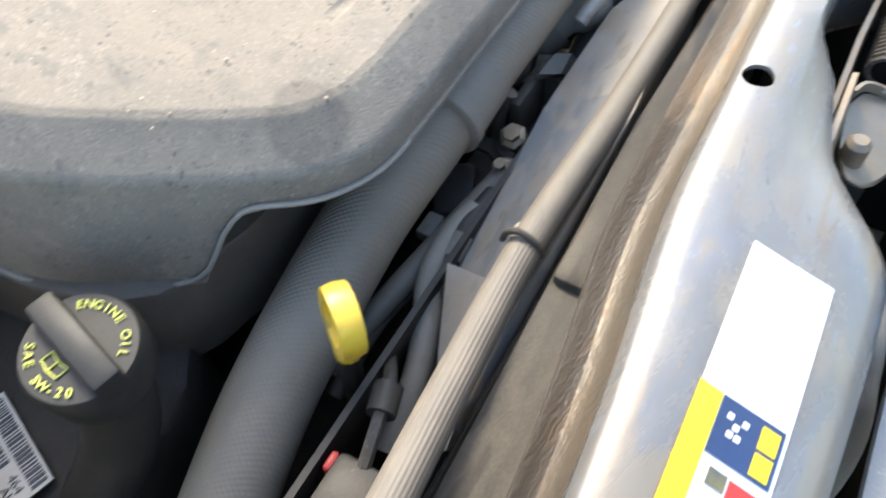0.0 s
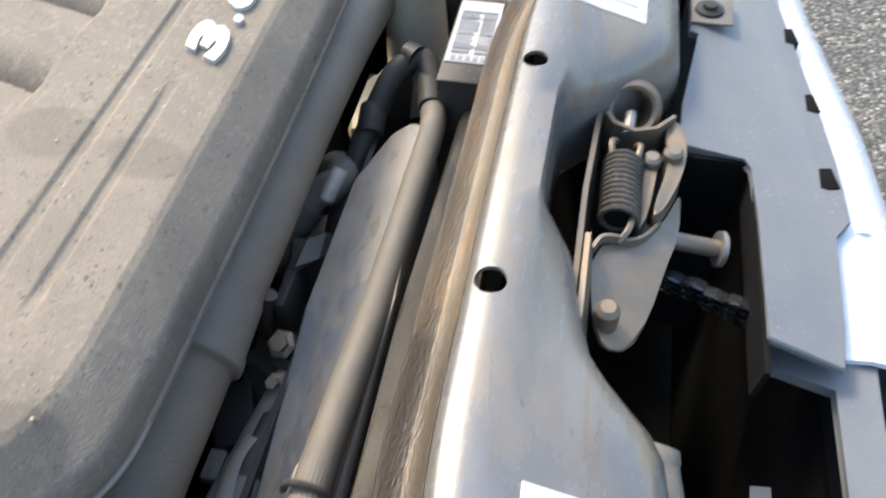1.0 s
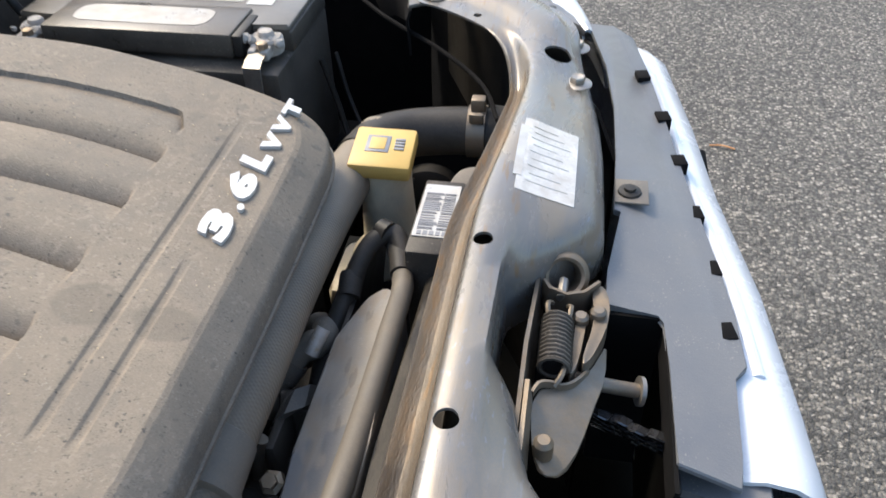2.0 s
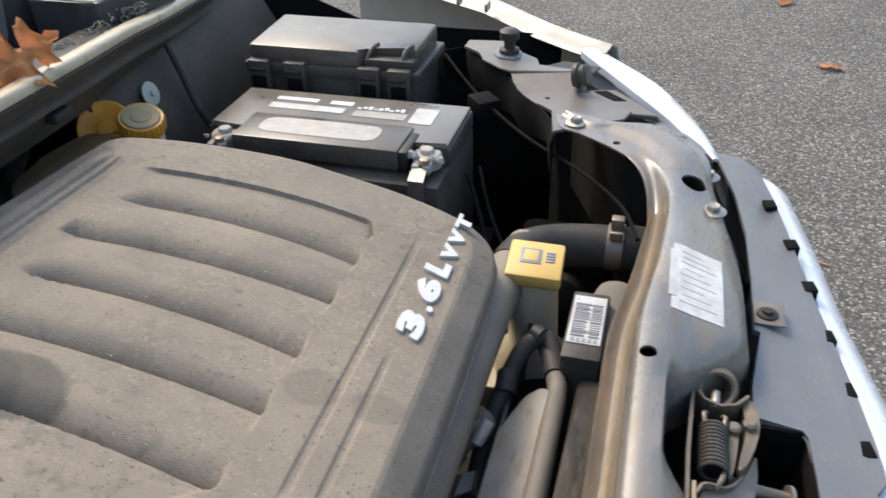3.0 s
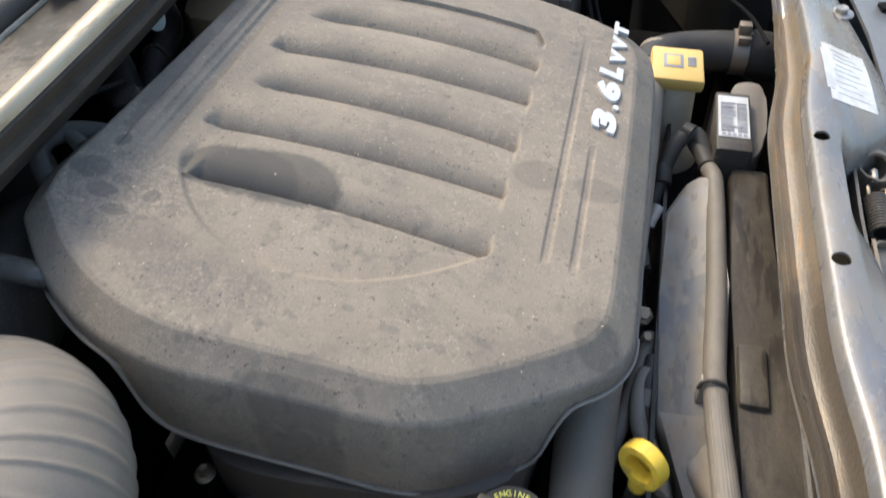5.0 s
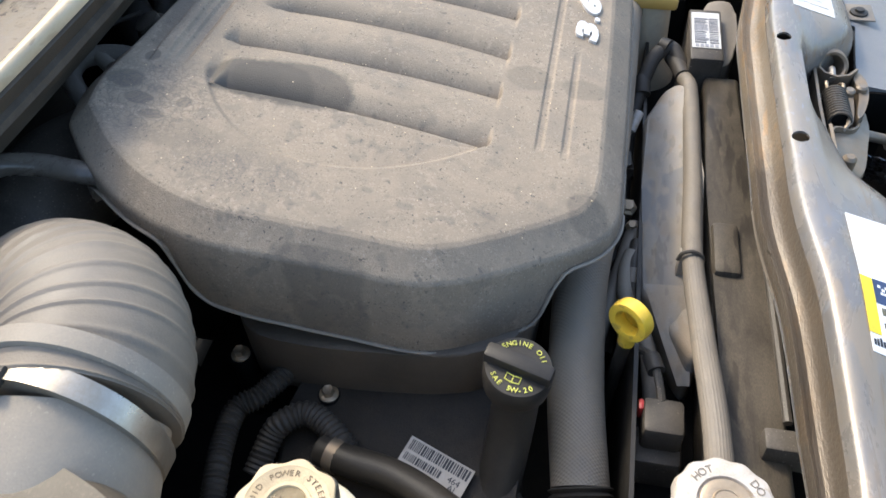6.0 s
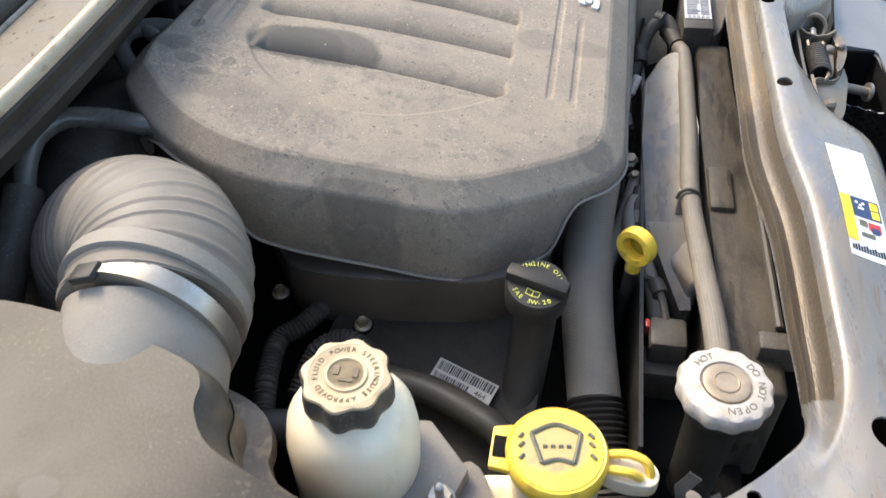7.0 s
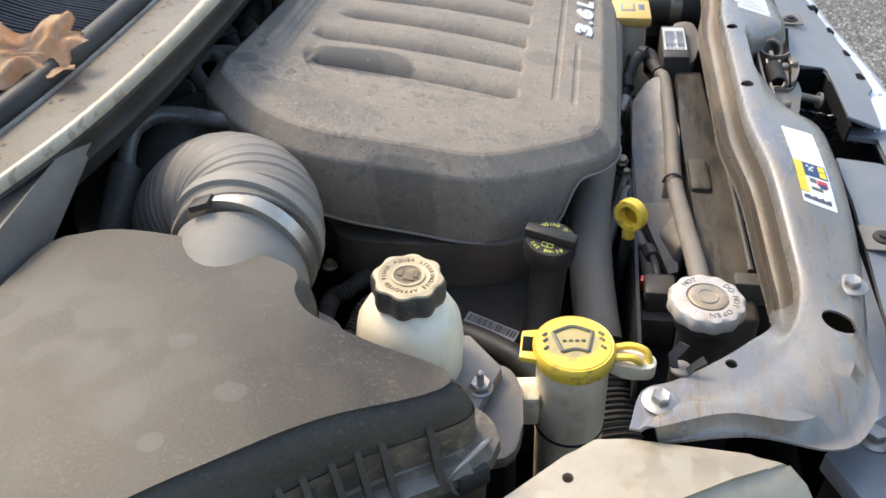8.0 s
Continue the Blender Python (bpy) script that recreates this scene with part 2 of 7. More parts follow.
def stain_or_tone(m, spots, colour):
    """Ragged spots, for stains or painted tone: spots of (x, y, radius x, radius y, strength) in metres."""
    nt = m.node_tree
    p = nt.nodes["Principled BSDF"]
    co = nd(nt, "ShaderNodeTexCoord")
    rag = nd(nt, "ShaderNodeTexNoise", Scale=38.0, Detail=5.0, Roughness=0.7)
    nt.links.new(co.outputs["Object"], rag.inputs["Vector"])
    for x, y, rx, ry, strength in spots:
        sub = nt.nodes.new("ShaderNodeVectorMath")
        sub.operation = "SUBTRACT"
        sub.inputs[1].default_value = (x, y, 0)
        mul = nt.nodes.new("ShaderNodeVectorMath")
        mul.operation = "MULTIPLY"
        mul.inputs[1].default_value = (1 / rx, 1 / ry, 0)
        ln = nt.nodes.new("ShaderNodeVectorMath")
        ln.operation = "LENGTH"
        add = nd(nt, "ShaderNodeMath")
        add.operation = "MULTIPLY_ADD"
        add.inputs[1].default_value = 0.7
        rng = nd(nt, "ShaderNodeMapRange", **{"From Min": 1.22, "From Max": 1.40, "To Min": strength, "To Max": 0.0})
        mx = nt.nodes.new("ShaderNodeMix")
        mx.data_type = "RGBA"
        mx.inputs[7].default_value = (*colour, 1)
        nt.links.new(co.outputs["Object"], sub.inputs[0])
        nt.links.new(sub.outputs[0], mul.inputs[0])
        nt.links.new(mul.outputs[0], ln.inputs[0])
        nt.links.new(rag.outputs[0], add.inputs[0])
        nt.links.new(ln.outputs["Value"], add.inputs[2])
        nt.links.new(add.outputs[0], rng.inputs[0])
        nt.links.new(rng.outputs[0], mx.inputs[0])
        old = p.inputs["Base Color"].links[0].from_socket
        nt.links.new(old, mx.inputs[6])
        nt.links.new(mx.outputs[2], p.inputs["Base Color"])


def specks(m, colour, scale, amount, strength, stretch=(1, 1, 1), drift=14):
    """Small spots of another colour, gathered in drifts."""
    nt = m.node_tree
    p = nt.nodes["Principled BSDF"]
    co = nd(nt, "ShaderNodeTexCoord")
    mp = nd(nt, "ShaderNodeMapping", Scale=stretch)
    nt.links.new(co.outputs["Object"], mp.inputs[0])
    v = nd(nt, "ShaderNodeTexNoise", Scale=scale, Detail=2.0, Roughness=0.5)
    n = nd(nt, "ShaderNodeTexNoise", Scale=scale / drift, Detail=3.0)
    for k in (v, n):
        nt.links.new(mp.outputs[0], k.inputs["Vector"])
    a = nd(nt, "ShaderNodeMapRange", **{"From Min": 1 - amount, "From Max": 1 - amount + 0.06})
    b = nd(nt, "ShaderNodeMapRange", **{"From Min": 0.42, "From Max": 0.62, "To Max": strength})
    nt.links.new(v.outputs[0], a.inputs[0])
    nt.links.new(n.outputs[0], b.inputs[0])
    mul = nd(nt, "ShaderNodeMath")
    mul.operation = "MULTIPLY"
    nt.links.new(a.outputs[0], mul.inputs[0])
    nt.links.new(b.outputs[0], mul.inputs[1])
    mx = nt.nodes.new("ShaderNodeMix")
    mx.data_type = "RGBA"
    mx.inputs[7].default_value = (*colour, 1)
    old = p.inputs["Base Color"].links[0].from_socket
    nt.links.new(mul.outputs[0], mx.inputs[0])
    nt.links.new(old, mx.inputs[6])
    nt.links.new(mx.outputs[2], p.inputs["Base Color"])


def crackle(m, x, y, rx, ry, colour, scale, strength):
    """Dried water marks: a net of thin dark lines inside one patch."""
    nt = m.node_tree
    p = nt.nodes["Principled BSDF"]
    co = nd(nt, "ShaderNodeTexCoord")
    rag = nd(nt, "ShaderNodeTexNoise", Scale=45.0, Detail=4.0)
    nt.links.new(co.outputs["Object"], rag.inputs["Vector"])
    warp = nt.nodes.new("ShaderNodeVectorMath")
    warp.operation = "MULTIPLY_ADD"
    warp.inputs[1].default_value = (0.05, 0.05, 0.05)
    nt.links.new(rag.outputs["Color"], warp.inputs[0])
    nt.links.new(co.outputs["Object"], warp.inputs[2])
    v = nd(nt, "ShaderNodeTexVoronoi", Scale=scale)
    v.feature = "DISTANCE_TO_EDGE"
    nt.links.new(warp.outputs[0], v.inputs["Vector"])
    ln = nd(nt, "ShaderNodeMapRange", **{"From Min": 0.02, "From Max": 0.16, "To Min": strength, "To Max": 0.0})
    nt.links.new(v.outputs["Distance"], ln.inputs[0])
    sub = nt.nodes.new("ShaderNodeVectorMath")
    sub.operation = "SUBTRACT"
    sub.inputs[1].default_value = (x, y, 0)
    mul = nt.nodes.new("ShaderNodeVectorMath")
    mul.operation = "MULTIPLY"
    mul.inputs[1].default_value = (1 / rx, 1 / ry, 0)
    ra = nt.nodes.new("ShaderNodeVectorMath")
    ra.operation = "LENGTH"
    nt.links.new(co.outputs["Object"], sub.inputs[0])
    nt.links.new(sub.outputs[0], mul.inputs[0])
    nt.links.new(mul.outputs[0], ra.inputs[0])
    fall = nd(nt, "ShaderNodeMapRange", **{"From Min": 0.55, "From Max": 1.0, "To Min": 1.0, "To Max": 0.0})
    nt.links.new(ra.outputs["Value"], fall.inputs[0])
    both = nd(nt, "ShaderNodeMath")
    both.operation = "MULTIPLY"
    nt.links.new(ln.outputs[0], both.inputs[0])
    nt.links.new(fall.outputs[0], both.inputs[1])
    mx = nt.nodes.new("ShaderNodeMix")
    mx.data_type = "RGBA"
    mx.inputs[7].default_value = (*colour, 1)
    old = p.inputs["Base Color"].links[0].from_socket
    nt.links.new(both.outputs[0], mx.inputs[0])
    nt.links.new(old, mx.inputs[6])
    nt.links.new(mx.outputs[2], p.inputs["Base Color"])


def weave(m, scale):
    """A fine diamond pattern pressed into rubber."""
    nt = m.node_tree
    co = nd(nt, "ShaderNodeTexCoord")
    add = nd(nt, "ShaderNodeMath")
    add.operation = "ADD"
    for k, (turn, socket) in enumerate((((0, 0, 0.9), 0), ((0, 0, -0.9), 1))):
        mp = nd(nt, "ShaderNodeMapping", Rotation=turn)
        w = nd(nt, "ShaderNodeTexWave", Scale=scale)
        nt.links.new(co.outputs["Object"], mp.inputs[0])
        nt.links.new(mp.outputs[0], w.inputs["Vector"])
        nt.links.new(w.outputs["Fac"], add.inputs[socket])
    bp = nd(nt, "ShaderNodeBump", Strength=0.35, Distance=0.0008)
    nt.links.new(add.outputs[0], bp.inputs["Height"])
    nt.links.new(bp.outputs[0], nt.nodes["Principled BSDF"].inputs["Normal"])


def darken_upright(m, upright_tone):
    """Darkens upright faces: thinner dust there, and their shade put into the colour."""
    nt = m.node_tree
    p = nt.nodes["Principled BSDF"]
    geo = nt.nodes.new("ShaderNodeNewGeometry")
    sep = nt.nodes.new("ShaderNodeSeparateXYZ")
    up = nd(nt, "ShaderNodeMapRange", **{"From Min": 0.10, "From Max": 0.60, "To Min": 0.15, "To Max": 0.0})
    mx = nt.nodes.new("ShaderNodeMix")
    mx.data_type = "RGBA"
    mx.inputs[7].default_value = (*upright_tone, 1)
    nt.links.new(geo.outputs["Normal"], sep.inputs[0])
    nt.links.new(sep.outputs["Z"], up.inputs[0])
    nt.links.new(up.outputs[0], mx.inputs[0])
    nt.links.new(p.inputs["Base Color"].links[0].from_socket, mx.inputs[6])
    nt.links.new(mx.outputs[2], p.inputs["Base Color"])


weave(M_WEAVE, 120.0)
darken_upright(M_COVER, (0.078, 0.064, 0.050))
specks(M_COVER, (0.38, 0.33, 0.26), 420, 0.38, 0.45)
specks(M_COVER, (0.105, 0.092, 0.077), 650, 0.43, 0.5, drift=9)
specks(M_COVER, (0.33, 0.28, 0.21), 560, 0.42, 0.4, drift=6)
specks(M_COVER, (0.07, 0.064, 0.058), 300, 0.37, 0.8, drift=7)
specks(M_COVER, (0.085, 0.078, 0.07), 110, 0.33, 0.7, drift=5)
specks(M_COVER, (0.40, 0.33, 0.25), 170, 0.42, 0.3)
specks(M_COVER, (0.10, 0.093, 0.085), 55, 0.42, 0.35)
stain_or_tone(M_COVER, [(-.607, -.058, .024, .019, .3), (-.598, -.018, .013, .013, .3), (-.585, -.080, .020, .014, .25), (-.565, -.098, .018, .011, .25), (-.545, -.075, .011, .010, .25)], (0.30, 0.255, 0.195))
# Spots at x -.250 and -.196: a shadow patch put into the colour.
stain_or_tone(M_COVER, [(-.585, -.080, .014, .009, .5), (-.565, -.098, .012, .007, .5), (-.545, -.075, .007, .007, .5), (-.510, -.019, .034, .026, .82), (-.484, -.018, .042, .029, .80), (-.454, -.015, .048, .033, .78), (-.607, -.058, .018, .014, .6), (-.598, -.018, .008, .009, .6), (-.590, -.075, .03, .02, .25), (-.545, -.115, .05, .02, .2), (-.250, .064, .024, .020, .30), (-.196, .060, .022, .016, .30), (-.180, -.108, .020, .022, .45), (-.385, -.212, .036, .012, .4), (-.60, .26, .03, .08, .35), (-.60, .08, .012, .09, .35)], (0.085, 0.076, 0.064))
crackle(M_COVER, -.575, -.075, .075, .075, (0.085, 0.08, 0.078), 100, 0.45)
crackle(M_COVER, -.47, -.15, .09, .035, (0.09, 0.084, 0.08), 120, 0.35)
specks(M_COVER, (0.13, 0.122, 0.112), 16, 0.44, 0.3)
for dusty in (M_DUSTY, M_GREY, M_HOSE, M_PANEL, M_CASE, M_LID):
    specks(dusty, (0.40, 0.35, 0.28), 500, 0.36, 0.5)
specks(M_BEAM, (0.125, 0.11, 0.095), 30, 0.44, 0.3, (2, 0.6, 1))
specks(M_BEAM, (0.30, 0.23, 0.15), 22, 0.50, 0.5, (2, 0.7, 1), 4)
specks(M_BEAM, (0.22, 0.145, 0.075), 60, 0.40, 0.8, (3, 0.35, 1), 5)
specks(M_BEAM, (0.30, 0.32, 0.36), 160, 0.38, 0.5, (2, 0.6, 1))
specks(M_GUTTER, (0.14, 0.118, 0.088), 45, 0.47, 0.7, (2.5, 0.4, 1), 4)
specks(M_GUTTER, (0.30, 0.185, 0.085), 60, 0.48, 0.7, (2.5, 0.5, 1), 4)
# Near half: brown dirt, with the gutter's shade put into the same blot.
stain_or_tone(M_GUTTER, [(-.01, -.26, .30, .27, .72)], (0.075, 0.060, 0.044))
specks(M_TOPTANK, (0.022, 0.019, 0.016), 40, 0.50, 0.7, (2, 0.4, 1), 3)
specks(M_TANHOSE, (0.22, 0.18, 0.13), 60, 0.48, 0.6, (2, 0.5, 1), 4)
specks(M_CAPAL, (0.40, 0.30, 0.18), 180, 0.42, 0.6)
specks(M_DIRTCAP, (0.16, 0.12, 0.08), 260, 0.42, 0.6)
specks(M_YELLOW, (0.40, 0.25, 0.04), 220, 0.36, 0.5)
specks(M_YELLOW, (0.34, 0.22, 0.06), 90, 0.46, 0.55, (1, 1, 1), 3)
stain_or_tone(M_YELLOW, [(-.193, -.424, .026, .021, .7)], (0.27, 0.24, 0.14))
specks(M_MILK, (0.42, 0.29, 0.13), 40, 0.46, 0.45, (1, 1, 0.6), 3)
specks(M_BRACKET, (0.23, 0.17, 0.10), 34, 0.50, 0.65, (1, 1, 1), 3)
specks(M_GREY, (0.150, 0.155, 0.165), 24, 0.54, 0.6, (1.6, 0.7, 1), 2)
specks(M_GREY, (0.27, 0.20, 0.13), 34, 0.52, 0.7, (1.6, 0.7, 1), 2)
specks(M_GREY, (0.15, 0.13, 0.105), 70, 0.42, 0.45, (1.6, 0.5, 1), 4)
specks(M_AIRBOX, (0.17, 0.14, 0.10), 350, 0.40, 0.35)
specks(M_AIRBOX, (0.105, 0.090, 0.070), 14, 0.52, 0.7, drift=3)
stain_or_tone(M_AIRBOX, [(-.462, -.648, .010, .008, .5), (-.478, -.555, .012, .009, .3), (-.425, -.600, .012, .009, .35)], (0.14, 0.125, 0.105))
specks(M_SKIRT, (0.26, 0.19, 0.115), 120, 0.46, 0.6, drift=4)
# Far end: dirt, plus the flange's dark reflection put into the colour.
stain_or_tone(M_COWLPAN, [(-.74, .45, .50, .50, .96)], (0.040, 0.034, 0.027))
specks(M_COWLPAN, (0.05, 0.04, 0.03), 150, 0.40, 0.9, (1, 1, 1), 5)
specks(M_COWLBOX, (0.10, 0.075, 0.045), 240, 0.38, 0.8)
specks(M_COWLMETAL, (0.22, 0.16, 0.09), 90, 0.46, 0.6, (3, 0.4, 1), 4)


def leaf_mat(name, a, b):
    m = mat(name, a, b, 0.55, scale=25, fine=300, dust=(0.20, 0.09, 0.03), dust_amount=0.35, dust_scale=40, bump=0.5)
    p = m.node_tree.nodes["Principled BSDF"]
    p.inputs["Specular IOR Level"].default_value = 0.12
    p.inputs["Subsurface Weight"].default_value = 0.15
    p.inputs["Subsurface Radius"].default_value = (0.004, 0.002, 0.001)
    return m


M_LEAF = leaf_mat("brown_dry_leaf", (0.43, 0.185, 0.085), (0.33, 0.135, 0.06))
M_LEAF2 = leaf_mat("orange_dry_leaf", (0.80, 0.42, 0.17), (0.60, 0.25, 0.08))
# Paler than the other leaves: sunlight is put into this leaf's colour.
M_LEAF4 = leaf_mat("sun_toned_dry_leaf", (0.95, 0.70, 0.47), (0.88, 0.52, 0.26))
M_LEAF3 = leaf_mat("pale_fallen_leaf", (0.74, 0.40, 0.19), (0.62, 0.29, 0.12))
M_MOSS = mat("grey_plant_litter", (0.30, 0.28, 0.22), (0.2, 0.17, 0.12), 0.9, scale=50)


def asphalt():
    m = bpy.data.materials.new("asphalt")
    m.use_nodes = True
    nt = m.node_tree
    p = nt.nodes["Principled BSDF"]
    co = nd(nt, "ShaderNodeTexCoord")
    v = nd(nt, "ShaderNodeTexVoronoi", Scale=125.0)
    v2 = nd(nt, "ShaderNodeTexVoronoi", Scale=280.0)
    n = nd(nt, "ShaderNodeTexNoise", Scale=1.6, Detail=6.0)
    n4 = nd(nt, "ShaderNodeTexNoise", Scale=60.0, Detail=4.0)
    for k in (v, v2, n, n4):
        nt.links.new(co.outputs["Object"], k.inputs["Vector"])
    sep = nd(nt, "ShaderNodeSeparateColor")
    nt.links.new(v.outputs["Color"], sep.inputs[0])
    ramp = nd(nt, "ShaderNodeValToRGB")
    e = ramp.color_ramp.elements
    e[0].position, e[0].color = 0.0, (0.085, 0.079, 0.069, 1)
    e[1].position, e[1].color = 1.0, (0.50, 0.45, 0.38, 1)
    for pos, col in ((0.45, (0.150, 0.140, 0.122, 1)), (0.78, (0.235, 0.215, 0.183, 1)), (0.9, (0.34, 0.305, 0.25, 1))):
        x = e.new(pos)
        x.color = col
    nt.links.new(sep.outputs[0], ramp.inputs[0])
    dark = nd(nt, "ShaderNodeMapRange", **{"From Min": 0.0, "From Max": 0.5, "To Min": 1.15, "To Max": 0.45})
    nt.links.new(v.outputs["Distance"], dark.inputs[0])
    dark.inputs["From Max"].default_value = 0.9
    big = nd(nt, "ShaderNodeMapRange", **{"From Min": 0.3, "From Max": 0.7, "To Min": 0.85, "To Max": 1.15})
    nt.links.new(n.outputs[0], big.inputs[0])
    mul = nd(nt, "ShaderNodeMath")
    mul.operation = "MULTIPLY"
    nt.links.new(dark.outputs[0], mul.inputs[0])
    nt.links.new(big.outputs[0], mul.inputs[1])
    sc = nt.nodes.new("ShaderNodeVectorMath")
    sc.operation = "SCALE"
    nt.links.new(ramp.outputs[0], sc.inputs[0])
    nt.links.new(mul.outputs[0], sc.inputs["Scale"])
    nt.links.new(sc.outputs[0], p.inputs["Base Color"])
    p.inputs["Roughness"].default_value = 0.85
    add = nd(nt, "ShaderNodeMath")
    add.operation = "ADD"
    nt.links.new(v.outputs["Distance"], add.inputs[0])
    nt.links.new(v2.outputs["Distance"], add.inputs[1])
    bp = nd(nt, "ShaderNodeBump", Strength=0.9, Distance=0.004)
    bp.invert = True
    nt.links.new(add.outputs[0], bp.inputs["Height"])
    nt.links.new(bp.outputs[0], p.inputs["Normal"])
    return m


M_ASPHALT = asphalt()


# ---- mesh helpers ----
def thing(name, at, label, category, group="", kind=""):
    ob = new(name)
    ob.empty_display_size = 0.02
    ob.location = at
    return tagged(ob, label, category, group, kind)


def part(name, bm, material, parent=None, label="", smooth=True, crease=38):
    """Links a bmesh, whose points are in world metres, as one mesh object under a thing or a part."""
    me = bpy.data.meshes.new(name)
    bmesh.ops.recalc_face_normals(bm, faces=bm.faces)
    if smooth:
        for f in bm.faces:
            f.smooth = True
        for e in bm.edges:
            if len(e.link_faces) == 2 and e.calc_face_angle(0) > radians(crease):
                e.smooth = False
    bm.to_mesh(me)
    bm.free()
    me.materials.append(material)
    ob = new(name, me)
    if parent:
        ob.parent = parent
        if parent.type == "EMPTY":
            ob.matrix_parent_inverse = Matrix.Translation(parent.location).inverted()
    if label:
        ob["label"] = label
    return ob


def single(name, bm, material, label, category, group="", kind="", smooth=True):
    return tagged(part(name, bm, material, smooth=smooth), label, category, group, kind)


def glide(pts, n=8):
    """A smooth line through points."""
    pts = [Vector(p) for p in pts]
    pts = [pts[0] * 2 - pts[1], *pts, pts[-1] * 2 - pts[-2]]
    out = []
    for i in range(1, len(pts) - 2):
        a, b, c, d = pts[i - 1:i + 3]
        for k in range(n):
            t = k / n
            out.append(0.5 * (2 * b + (c - a) * t + (2 * a - 5 * b + 4 * c - d) * t * t + (3 * b - a - 3 * c + d) * t ** 3))
    out.append(pts[-2])
    return out


def tube(pts, radius, seg=16, n=8, bm=None, cap=True, squash=1.0):
    """A round tube along a smooth line. radius: metres, or a function of the length from the start and the whole length."""
    bm = bm or bmesh.new()
    line = glide(pts, n) if n > 1 else [Vector(p) for p in pts]
    total = sum((b - a).length for a, b in zip(line, line[1:]))
    rings, up, run = [], None, 0.0
    for i, p in enumerate(line):
        d = (line[min(i + 1, len(line) - 1)] - line[max(i - 1, 0)]).normalized()
        if up is None:
            up = d.orthogonal().normalized() if abs(d.z) > 0.9 else Vector((0, 0, 1)).cross(d).cross(d).normalized() * -1
        up = (up - d * up.dot(d)).normalized()
        side = d.cross(up)
        if i:
            run += (p - line[i - 1]).length
        r = radius(run, total) if callable(radius) else radius
        rings.append([bm.verts.new(p + (up * math.cos(a) * squash + side * math.sin(a)) * r) for a in (2 * math.pi * k / seg for k in range(seg))])
    for a, b in zip(rings, rings[1:]):
        for k in range(seg):
            bm.faces.new((a[k], a[(k + 1) % seg], b[(k + 1) % seg], b[k]))
    if cap:
        bm.faces.new(rings[0])
        bm.faces.new(rings[-1])
    return bm


def ribbed(r, depth, pitch):
    return lambda s, total: r + depth * math.sin(2 * math.pi * s / pitch)


def lathe(profile, m, seg=32, bm=None, lobes=0, lobe=0.0):
    """Turns (radius, height) pairs round z, then places them by m. lobes: grip scallops round the rim."""
    bm = bm or bmesh.new()
    rings = []
    for r, h in profile:
        if r < 1e-6:
            rings.append([bm.verts.new(m @ Vector((0, 0, h)))])
            continue
        ring = []
        for k in range(seg):
            a = 2 * math.pi * k / seg
            w = r * (1 + lobe * math.cos(lobes * a)) if lobes and r > lobe_from(profile) else r
            ring.append(bm.verts.new(m @ Vector((w * math.cos(a), w * math.sin(a), h))))
        rings.append(ring)
    for a, b in zip(rings, rings[1:]):
        for k in range(seg):
            j = (k + 1) % seg
            if len(a) == 1 and len(b) == 1:
                continue
            if len(a) == 1:
                bm.faces.new((a[0], b[j], b[k]))
            elif len(b) == 1:
                bm.faces.new((a[k], a[j], b[0]))
            else:
                bm.faces.new((a[k], a[j], b[j], b[k]))
    for ring in (rings[0], rings[-1]):
        if len(ring) > 1:
            bm.faces.new(ring)
    return bm


def lobe_from(profile):
    return max(r for r, _ in profile) * 0.88


def prism(outline, z0, z1, bevel=0.0, bm=None, segs=2):
    """A flat outline pulled up from z0 to z1; z0 and z1 may be functions of x and y."""
    bm = bm or bmesh.new()
    lo = z0 if callable(z0) else (lambda x, y: z0)
    hi = z1 if callable(z1) else (lambda x, y: z1)
    a = [bm.verts.new((x, y, lo(x, y))) for x, y in outline]
    b = [bm.verts.new((x, y, hi(x, y))) for x, y in outline]
    n = len(outline)
    faces = [bm.faces.new(a), bm.faces.new(b)]
    faces += [bm.faces.new((a[i], a[(i + 1) % n], b[(i + 1) % n], b[i])) for i in range(n)]
    if bevel:
        bmesh.ops.bevel(bm, geom=list({e for f in faces for e in f.edges}), offset=bevel, segments=segs, affect="EDGES", profile=0.5, clamp_overlap=True)
    return bm


def box(x0, x1, y0, y1, z0, z1, bevel=0.003, bm=None, turn=None, segs=2):
    part_bm = prism([(x0, y0), (x1, y0), (x1, y1), (x0, y1)], z0, z1, bevel, segs=segs)
    if turn:
        bmesh.ops.transform(part_bm, matrix=turn, verts=part_bm.verts)
    if bm is None:
        return part_bm
    return merge(bm, part_bm)


def merge(bm, other):
    me = bpy.data.meshes.new("tmp")
    other.to_mesh(me)
    other.free()
    bm.from_mesh(me)
    bpy.data.meshes.remove(me)
    return bm


def about(x, y, z, rx=0, ry=0, rz=0):
    """Turns things round a point."""
    return pose(x, y, z, rx, ry, rz) @ Matrix.Translation((-x, -y, -z))


def round_outline(outline, n=5):
    """A closed outline with softened corners."""
    for _ in range(n):
        outline = [q for a, b in zip(outline, outline[1:] + outline[:1]) for q in ((a[0] * .75 + b[0] * .25, a[1] * .75 + b[1] * .25), (a[0] * .25 + b[0] * .75, a[1] * .25 + b[1] * .75))]
    return outline


